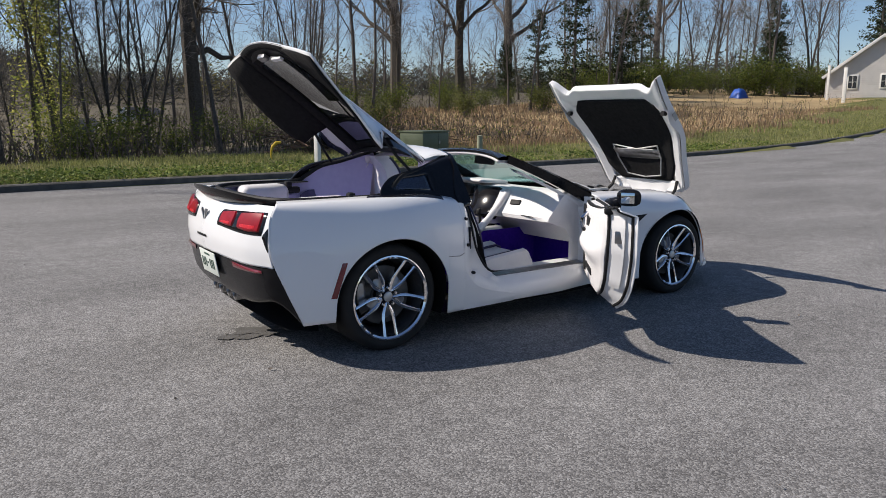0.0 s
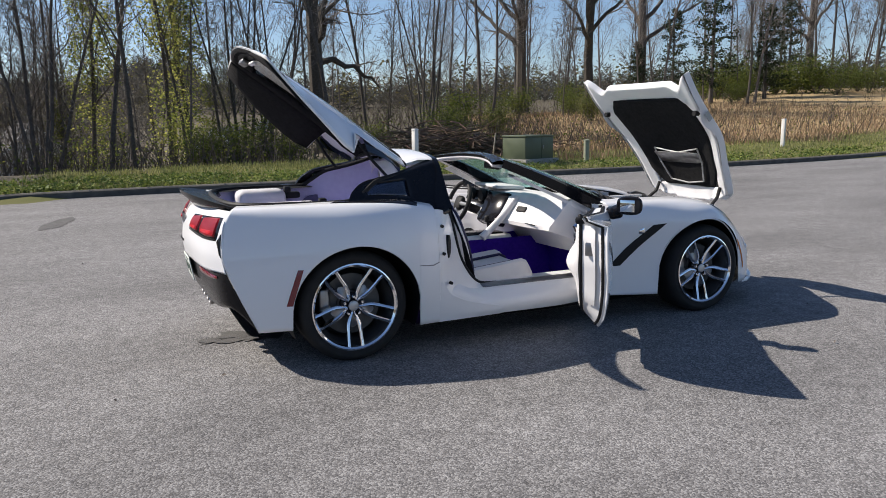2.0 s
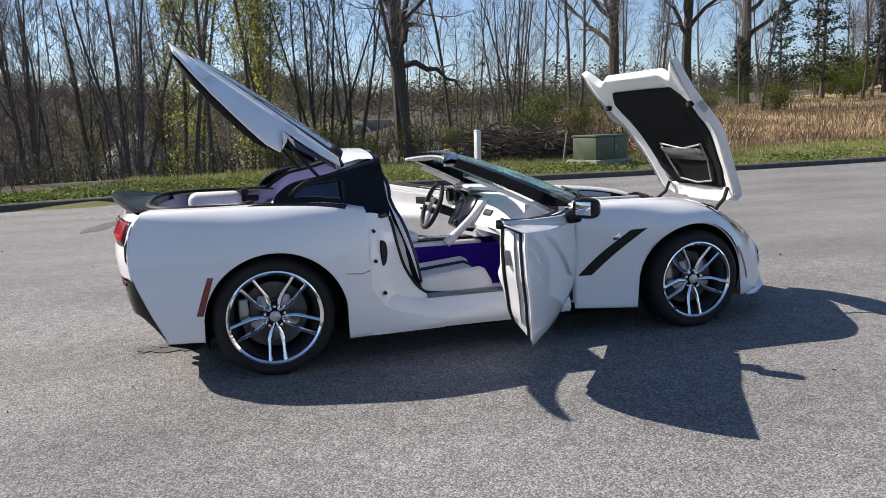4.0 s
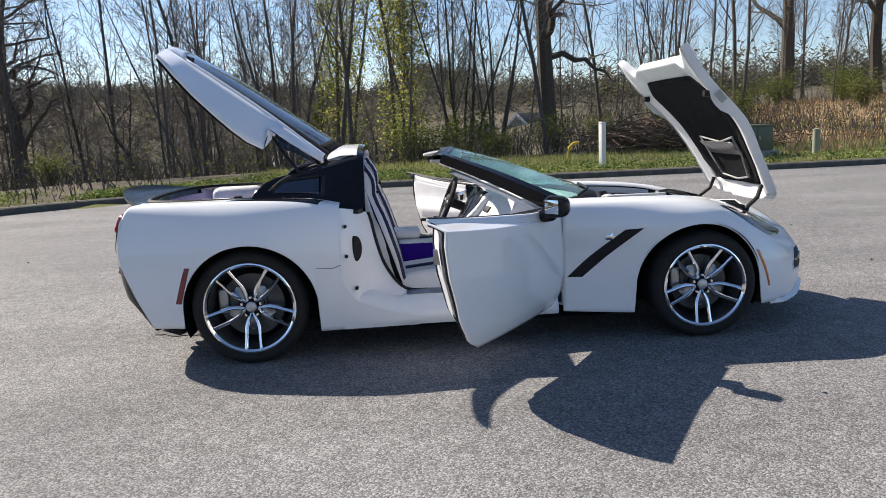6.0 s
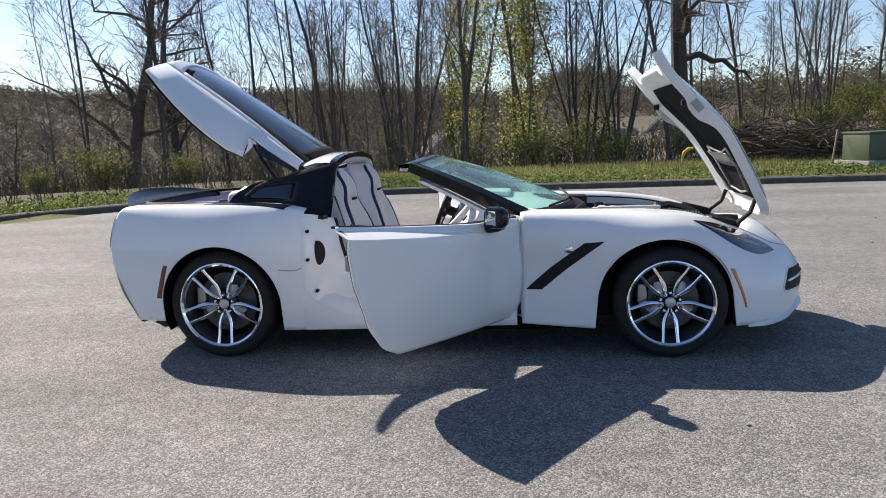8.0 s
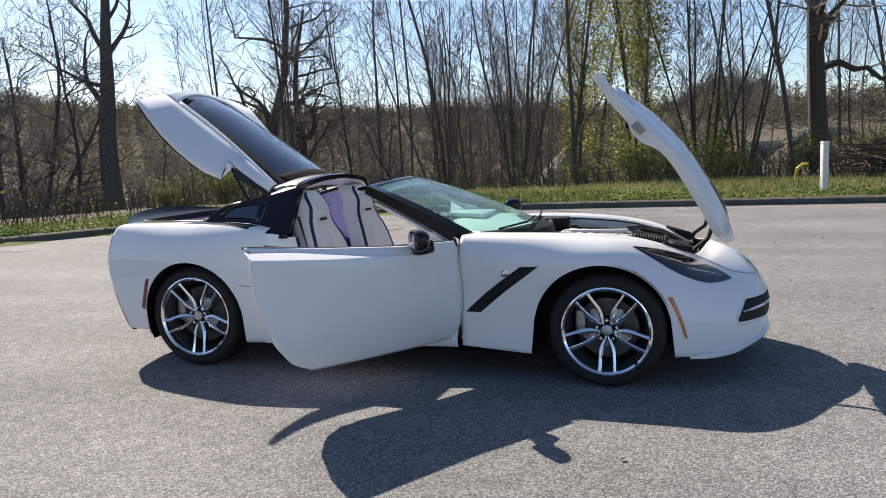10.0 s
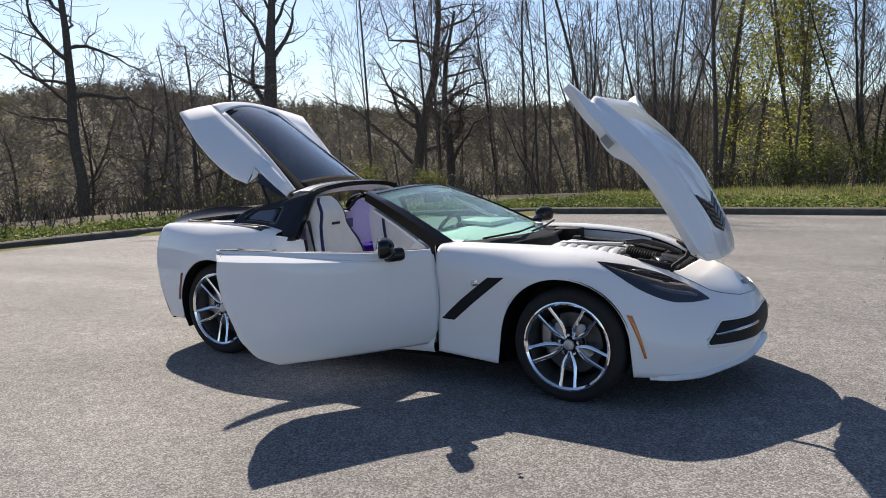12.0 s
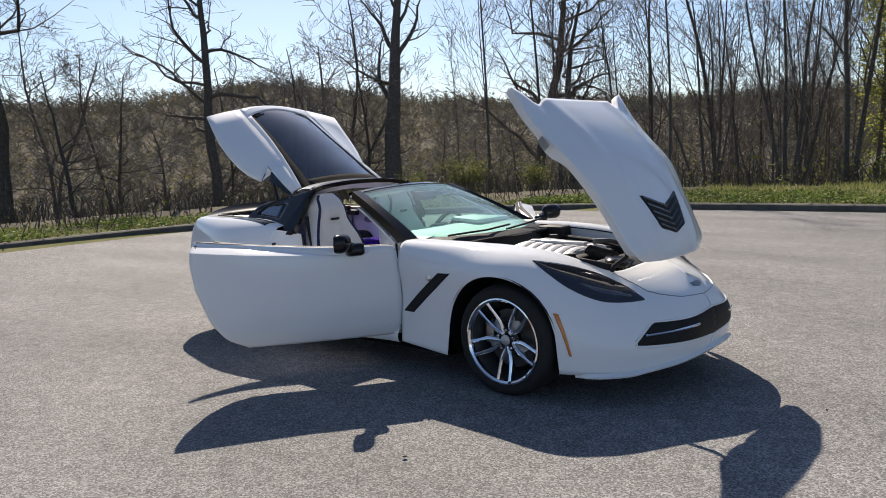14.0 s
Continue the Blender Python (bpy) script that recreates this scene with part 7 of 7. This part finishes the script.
for k in range(3000):
    if placed >= 54:
        break
    x, y = rng.uniform(-17, 19), rng.uniform(18, 60)
    d = kerb_distance(x, y)
    if d < 8.5 or (x > 7 and rng.random() < 0.55) or (x < -10 and y < 27) or (x > 10 and d < 14) or (d < 12 and rng.random() < 0.4):
        continue
    if min((x - a) ** 2 + (y - b) ** 2 for a, b in taken) < 1.1:
        continue
    taken.append((x, y))
    set_tree(slim[placed % 5], x, y, rng.uniform(0.75, 1.15), rng.uniform(0, 360))
    placed += 1
placed = 0
for k in range(3000):
    if placed >= 36:
        break
    x, y = rng.uniform(18, 92), rng.uniform(36, 85)
    d = kerb_distance(x, y)
    if d < 22 or d > 62 or min((x - a) ** 2 + (y - b) ** 2 for a, b in taken) < 3:
        continue
    if 60 < x < 85 and 28 < y < 50:
        continue
    taken.append((x, y))
    set_tree(slim[placed % 5], x, y, rng.uniform(0.9, 1.3), rng.uniform(0, 360))
    placed += 1
for k in range(14):
    x, y = rng.uniform(-52, -19), rng.uniform(2, 46)
    if kerb_distance(x, y) > 16:
        set_tree(slim[k % 5], x, y, rng.uniform(0.4, 0.7), rng.uniform(0, 360))
for k in range(34):
    a, r = radians(rng.uniform(27.5, 47)), rng.uniform(92, 122)
    set_tree(slim[k % 5], -3.7 + r * math.cos(a), -4.6 + r * math.sin(a), rng.uniform(1.1, 1.6), rng.uniform(0, 360))
straight = [bare_tree(81 + i, dict(SLIM, wander=(0.025, 0.10, 0.18, 0.22), n=(20, 5, 4), first=(0.30, 0.12, 0.15), angle=((25, 48), (25, 50), (25, 60)), ratio=((0.16, 0.30), (0.35, 0.6), (0.4, 0.7))), 12.5 + 1.5 * i, 0.055 + 0.010 * i, "tall straight slender bare tree with a narrow twiggy crown") for i in range(3)]
placed = 0
for k in range(4000):
    if placed >= 26:
        break
    a, r = radians(rng.uniform(95, 124)), rng.uniform(27, 54)
    x, y = -0.5 + r * math.cos(a), -5.0 + r * math.sin(a)
    if kerb_distance(x, y) < 8 or min((x - c) ** 2 + (y - d) ** 2 for c, d in taken) < 0.8:
        continue
    taken.append((x, y))
    set_tree(straight[placed % 3], x, y, rng.uniform(0.7, 1.1), rng.uniform(0, 360))
    placed += 1
sapling = [bare_tree(28 + i, dict(OAK, n=(13, 7, 6), first=(0.2, 0.15, 0.15), up=(0.03, 0.08, 0.06, 0.04)), 7.0 + i, 0.10, "small bare tree with a fine twiggy crown", stems=1 + i) for i in range(2)]
for k, (x, y) in enumerate(((-24, 27), (-27, 33), (-19, 35), (-31, 26), (-26, 19), (-30, 17), (-14, 33), (-11.5, 29), (-16.5, 24.5), (-24, 9), (-27, 12.5), (-23, 15.5), (-35, 31), (-10, 37), (-19.3, 5.4), (-24.5, 7.0))):
    set_tree(sapling[k % 2], x, y, rng.uniform(0.75, 1.15), 67 * k)
for x, y, top, k in ((-26.1, 21.0, 9.6, 1), (-27.6, 19.4, 6.9, 0), (-26.9, 20.3, 7.6, 0), (-25.2, 22.0, 7.8, 1)):
    set_tree(sapling[k], x, y, (top - ground_z(x, y)) / (7.0 + k), 41 * top)
green_a, green_b = evergreen(61, 11.5), evergreen(62, 9.0)
for k, (x, y, sc) in enumerate(((46.8, 47.2, 1.0), (55.5, 49.3, 0.95), (45.8, 51, 0.75), (41, 50, 0.62), (77.5, 46.5, 0.95), (80, 49, 0.9), (88, 40, 1.2), (93, 42, 1.1), (66, 56, 0.9), (84, 50, 0.8))):
    set_tree((green_a, green_b)[k % 2], x, y, sc, 83 * k)

bush_g = [bush(71 + i, 2.4 + 0.5 * i, 1.7 + 0.35 * i, LEAF, "dense green spring bush at the wood edge", 2000) for i in range(2)]
bush_y = bush(75, 2.2, 1.7, LEAF_YELLOW, "yellow-green leafy bush beside the kerb", 1900, (0.08, 0.15))
for k, (x, y, sc) in enumerate(((-11.6, 14.6, 0.68), (-9.6, 15.6, 0.5), (-12.6, 13.2, 0.4), (14.5, 27, 0.8), (33, 36, 1.0), (-16.2, 19, 0.55), (24, 33, 0.9))):
    set_tree(bush_y, x, y, sc, 61 * k)
spots = [(0.3, 20.5), (1.2, 21), (3.2, 20.6), (6.2, 25.5), (8.6, 27.5), (11.5, 26.5), (13.5, 29.5), (2.5, 23.6), (16, 34), (19, 35.5), (22, 38), (28, 40.5), (33, 43), (37, 45), (42, 47), (48, 46), (52, 49), (58, 54), (62, 52), (26, 38), (70, 54), (74, 54)]
for k, (x, y) in enumerate(spots):
    set_tree(bush_g[k % 2], x, y, rng.uniform(0.5, 0.85) * (1.0 if x < 15 else 1.25), 47 * k)

for k in range(22):
    a, r = radians(28.5 + 19 * k / 22 + rng.uniform(-0.6, 0.6)), rng.uniform(84, 90)
    set_tree(bush_g[k % 2], -3.7 + r * math.cos(a), -4.6 + r * math.sin(a), rng.uniform(1.0, 1.9), 31 * k)


def kerb_point(i, d):
    a, b = KERB_PTS[max(i - 1, 0)], KERB_PTS[min(i + 1, len(KERB_PTS) - 1)]
    t = (b - a) / np.linalg.norm(b - a)
    return KERB_PTS[i][0] - t[1] * d, KERB_PTS[i][1] + t[0] * d


SEEN = [i for i in range(len(KERB_PTS)) if KERB_PTS[i][1] > -3 and KERB_PTS[i][0] < 70]
# blades of the verge
g, c = Buf(), Buf()
for k in range(76000):
    i = rng.choice(SEEN)
    d = 0.22 + 7.0 * rng.random() ** 1.3
    if KERB_PTS[i][0] < -1:
        d = 0.22 + (d - 0.22) * (0.32 if KERB_PTS[i][0] < -3.5 else 0.55)
    x, y = kerb_point(i, d)
    x, y = x + rng.uniform(-0.5, 0.5), y + rng.uniform(-0.3, 0.3)
    if kerb_distance(x, y) < 0.2:
        continue
    z = ground_z(x, y)
    lush = noise.noise((x * 0.6, y * 0.6, 0))
    if x < -4 and rng.random() < 0.6 - 0.5 * lush:
        continue
    if d < 2.2 and x < 24 and rng.random() < 0.55 + lush:
        for q in range(2):
            c.leaf(Vector((x + rng.uniform(-0.1, 0.1), y + rng.uniform(-0.1, 0.1), z + rng.uniform(0.02, 0.12))), rng.uniform(0.05, 0.09), rng, 0.25)
    else:
        g.blade(Vector((x, y, z - 0.01)), rng.uniform(0.06, 0.17) * (1.0 + 0.7 * lush), rng.uniform(0.008, 0.016), rng)
tagged(part("grass", g.mesh("grass"), BLADE, None, smooth=False, kind="stuff"), "green spring grass on the verge behind the kerb", "grass")
tagged(part("ground_cover", c.mesh("ground_cover"), COVER, None, smooth=False, kind="stuff"), "low leafy ground cover along the kerb", "ground cover")
# tall dry grass of the field
g = Buf()
for k in range(40000):
    x = 9 + 48 * rng.random() ** 1.2
    d = 3.2 + 26 * rng.random() ** 1.3
    near = int(np.argmin((KERB_PTS[:, 0] - x) ** 2 + (KERB_PTS[:, 1] - (11.5 if x < 25 else 11.5 + (x - 25) * 0.3)) ** 2))
    px, py = kerb_point(near, d)
    px, py = px + rng.uniform(-0.6, 0.6), py + rng.uniform(-0.4, 0.4)
    thin = noise.noise((px * 0.3, py * 0.3, 5))
    if d < 6 and thin < 0.15 or px < 10 + 0.35 * (py - 14):
        continue
    g.blade(Vector((px, py, ground_z(px, py) - 0.02)), rng.uniform(0.16, 0.42) * (0.8 + 0.5 * thin), rng.uniform(0.012, 0.025), rng, 0.3)
tagged(part("dry_grass", g.mesh("dry_grass"), STRAW, None, smooth=False, kind="stuff"), "tall tan dry grass in the field", "dry grass")
# brown brush and saplings on the wood floor
g, lv = Buf(), Buf()
for k in range(10500):
    i = rng.choice(SEEN)
    bank = KERB_PTS[i][0] < -5 and rng.random() < 0.16
    d = 0.9 + 6 * rng.random() if bank else 6.5 + 40 * rng.random() ** 1.35
    x, y = kerb_point(i, d)
    x, y = x + rng.uniform(-1, 1), y + rng.uniform(-1, 1)
    if x > 17 and rng.random() < 0.75 or kerb_distance(x, y) < (0.5 if bank else 5.5):
        continue
    z = ground_z(x, y)
    h = rng.uniform(0.35, 1.2) * (1 + 0.012 * d) * (0.7 if bank else 1.0)
    p = Vector((x, y, z - 0.1))
    t = Vector((rng.gauss(0, 0.25) * h, rng.gauss(0, 0.25) * h, h))
    m = p + t * 0.5 + Vector((rng.gauss(0, 0.08) * h, rng.gauss(0, 0.08) * h, 0))
    g.tube([p, m, p + t], [0.012 + 0.006 * h, 0.009 + 0.003 * h, 0.004], 3)
    for q in range(2):
        f = rng.uniform(0.4, 0.9)
        s = p.lerp(p + t, f)
        g.tube([s, s + Vector((rng.gauss(0, 0.3), rng.gauss(0, 0.3), rng.uniform(0.1, 0.5))) * h * 0.45], [0.010, 0.004], 3)
    if not bank and rng.random() < 0.5:
        for q in range(4):
            lv.leaf(p + t * rng.uniform(0.2, 1.0) + Vector((rng.gauss(0, 0.2), rng.gauss(0, 0.2), 0)), rng.uniform(0.06, 0.13), rng)
tagged(part("undergrowth", g.mesh("undergrowth"), BRUSH, None, smooth=False, kind="stuff"), "brown bare undergrowth and saplings on the wood floor", "undergrowth")
tagged(part("sprouting_leaves", lv.mesh("sprouting_leaves"), LEAF, None, smooth=False, kind="stuff"), "scattered first green leaves in the undergrowth", "leaves")
# far woods on the hills: each tree a short stem and a dome of crossing twigs
far, fl, ff = Buf(), Buf(), Buf()


def twig_quad(buf, s, e, w):
    side = (e - s).cross(Vector((rng.gauss(0, 1), rng.gauss(0, 1), rng.gauss(0, 1))))
    if side.length < 1e-4:
        return
    side = side.normalized() * w
    base = len(buf.v)
    buf.v += [s - side, s + side, e + side * 0.25, e - side * 0.25]
    buf.f.append((base, base + 1, base + 2, base + 3))


for k in range(11200):
    bearing = radians(rng.uniform(84, 188) if k < 9500 else rng.uniform(14, 84))
    r = 115 + 260 * rng.random() ** 0.8 if k < 9500 else 118 + 70 * rng.random()
    x, y = r * math.cos(bearing), r * math.sin(bearing)
    if kerb_distance(x, y) < (60 if k < 9500 else 26) or (k < 9500 and x > 6 and y < 100):
        continue
    z = ground_z(x, y)
    lump = noise.noise((x * 0.022, y * 0.022, 2))
    h = rng.uniform(3.0, 7.5) * (1 + 0.6 * lump)
    p = Vector((x, y, z - 0.5))
    top = p + Vector((rng.gauss(0, 0.5), rng.gauss(0, 0.5), h))
    for q in range(22):
        f = rng.uniform(0.05, 0.95)
        s = p.lerp(top, f)
        a = rng.uniform(0, 6.283)
        l = rng.uniform(0.8, 2.6) * math.sqrt(1.15 - f)
        e = s + Vector((math.cos(a) * l, math.sin(a) * l, rng.uniform(-0.2, 0.8) * l + 0.3))
        twig_quad(far, s, e, 0.035 + 0.00035 * r)
    if rng.random() < 0.10 + 0.45 * max(lump, 0):
        for q in range(34):
            ff.leaf(p + Vector((rng.gauss(0, 1.1), rng.gauss(0, 1.1), h * rng.uniform(0.3, 1.0))), rng.uniform(0.35, 0.75), rng)
# the valley wood in front of the hills
mid = Buf()
for k in range(900):
    bearing = radians(rng.uniform(92, 188))
    r = 34 + 62 * rng.random() ** 0.8
    x, y = r * math.cos(bearing), r * math.sin(bearing)
    if kerb_distance(x, y) < 18:
        continue
    z = ground_z(x, y)
    h = rng.uniform(2.5, 6.0)
    p = Vector((x, y, z - 0.4))
    way = Vector((rng.gauss(0, 0.08), rng.gauss(0, 0.08), 1))
    pts = [p, p + way * h * 0.4, p + way * h * 0.75 + Vector((rng.gauss(0, 0.3), rng.gauss(0, 0.3), 0)), p + way * h]
    r0 = rng.uniform(0.03, 0.08)
    mid.tube(pts, [r0, r0 * 0.8, r0 * 0.45, 0.012], 4)
    for q in range(16):
        f = rng.uniform(0.2, 0.98)
        s = p.lerp(pts[1], f / 0.4) if f < 0.4 else pts[1].lerp(pts[3], (f - 0.4) / 0.6)
        a = rng.uniform(0, 6.283)
        l = rng.uniform(0.7, 2.3) * math.sqrt(1.1 - f)
        e = s + Vector((math.cos(a) * l * 0.75, math.sin(a) * l * 0.75, rng.uniform(0.1, 0.9) * l))
        twig_quad(mid, s, e, 0.030)
        for u in range(4):
            c = s.lerp(e, rng.uniform(0.3, 1.0))
            twig_quad(mid, c, c + Vector((rng.gauss(0, 0.4), rng.gauss(0, 0.4), rng.gauss(0.25, 0.3))), 0.014)
    if rng.random() < 0.07:
        for q in range(120):
            fl.leaf(p + Vector((rng.gauss(0, 0.8), rng.gauss(0, 0.8), h * rng.uniform(0.1, 0.8))), rng.uniform(0.12, 0.25), rng)
tagged(part("valley_thicket", mid.mesh("valley_thicket"), BRUSH, None, smooth=False, kind="stuff"), "bare grey-brown thicket filling the valley below the road", "thicket")
tagged(part("far_woods", far.mesh("far_woods"), FAR_WOOD, None, smooth=False, kind="stuff"), "grey-brown bare woods covering the far hills", "woods")
tagged(part("far_foliage", ff.mesh("far_foliage"), FAR_LEAF, None, smooth=False, kind="stuff"), "pale olive spring crowns among the far woods", "woods")
tagged(part("valley_foliage", fl.mesh("valley_foliage"), LEAF, None, smooth=False, kind="stuff"), "first green leaves in the valley thicket", "woods")


# heap of cut branches behind the cabinet
def brush_pile():
    b = Buf()
    for k in range(420):
        f = rng.random()
        c = Vector((6.2 + 4.8 * f, 18.4 - 0.6 * f, 0))
        hh = 0.35 + 0.75 * math.sin(math.pi * min(f * 0.9 + 0.25, 1)) ** 2
        c += Vector((rng.gauss(0, 0.5), rng.gauss(0, 0.5), 0))
        c.z = ground_z(c.x, c.y) + hh * rng.random()
        a, e = rng.uniform(0, 6.283), rng.gauss(0.05, 0.22)
        d = Vector((math.cos(a), math.sin(a), e)) * rng.uniform(0.4, 1.3)
        r = rng.uniform(0.008, 0.03)
        b.tube([c - d, c + Vector((0, 0, rng.gauss(0, 0.08))), c + d], [r, r * 0.8, r * 0.4], 4)
    me = b.mesh("brush_pile")
    tagged(part("brush_pile", me, CUT_WOOD, None, smooth=False, kind="stuff"), "heap of cut reddish-brown branches in the rough grass", "brush pile")


brush_pile()


# dark stains on the asphalt behind the car
STAIN = material("oil_stain", (0.055, 0.053, 0.051), 0.8, second=(0.125, 0.122, 0.118), scale=9, mix=0.8, bump=0.3, bump_scale=140)
for x, y, rx, ry, a in ((-3.38, 7.1, 0.16, 0.75, -14),):
    bm = bmesh.new()
    pts = []
    for k in range(36):
        q = 2 * math.pi * k / 36
        w = 1 + 0.35 * noise.noise((math.cos(q) * 1.7 + x, math.sin(q) * 1.7 + y, 0))
        c = Vector((rx * w * math.cos(q), ry * w * math.sin(q), 0))
        c.rotate(Euler((0, 0, radians(a))))
        pts.append(bm.verts.new((x + c.x, y + c.y, 0.008)))
    bm.faces.new(pts)
    tagged(part("oil_stain", bm, STAIN, None, smooth=False, kind="structure"), "irregular dark stain soaked into the asphalt", "stain")

# mottled drips under the tail, a hairline crack and a few dead leaves on the asphalt
drips = Buf()
for k in range(46):
    cx, cy = -1.92 + rng.gauss(0, 0.10), -0.02 + rng.gauss(0, 0.05)
    r0 = abs(rng.gauss(0, 0.028)) + 0.008
    base = len(drips.v)
    n = 14
    for q in range(n):
        a = 2 * math.pi * q / n
        w = r0 * (1 + 0.4 * noise.noise((math.cos(a) * 1.3 + k, math.sin(a) * 1.3, k * 0.7)))
        drips.v.append(Vector((cx + 1.3 * w * math.cos(a), cy + w * math.sin(a), 0.0062 + 0.00015 * k)))
    drips.f.append(tuple(range(base, base + n)))
tagged(part("oil_drips", drips.mesh("oil_drips"), STAIN, None, smooth=False, kind="stuff"), "mottled dark drips soaked into the asphalt behind the car", "stain")
crack = []
for k in range(60):
    f = k / 59
    x = 0.9 + 2.6 * f
    y = -3.12 - 0.25 * f + 0.02 * noise.noise((f * 14, 0, 3)) + 0.05 * noise.noise((f * 3, 1, 3))
    w = 0.0035 + 0.003 * abs(noise.noise((f * 20, 5, 1)))
    crack.append([(x, y - w, 0.0062), (x, y + w, 0.0062)])
tagged(part("crack", sheet(crack), STAIN, None, smooth=False, kind="structure"), "hairline crack running across the asphalt", "crack")
litter = Buf()
for k in range(70):
    litter.leaf(Vector((rng.uniform(-6, 7), rng.uniform(-4.0, 6), 0.010 + 0.012 * rng.random())), rng.uniform(0.012, 0.035), rng, 0.12)
tagged(part("dead_leaves", litter.mesh("dead_leaves"), BARK, None, smooth=False, kind="stuff"), "a few small brown dead leaves on the asphalt", "leaves")
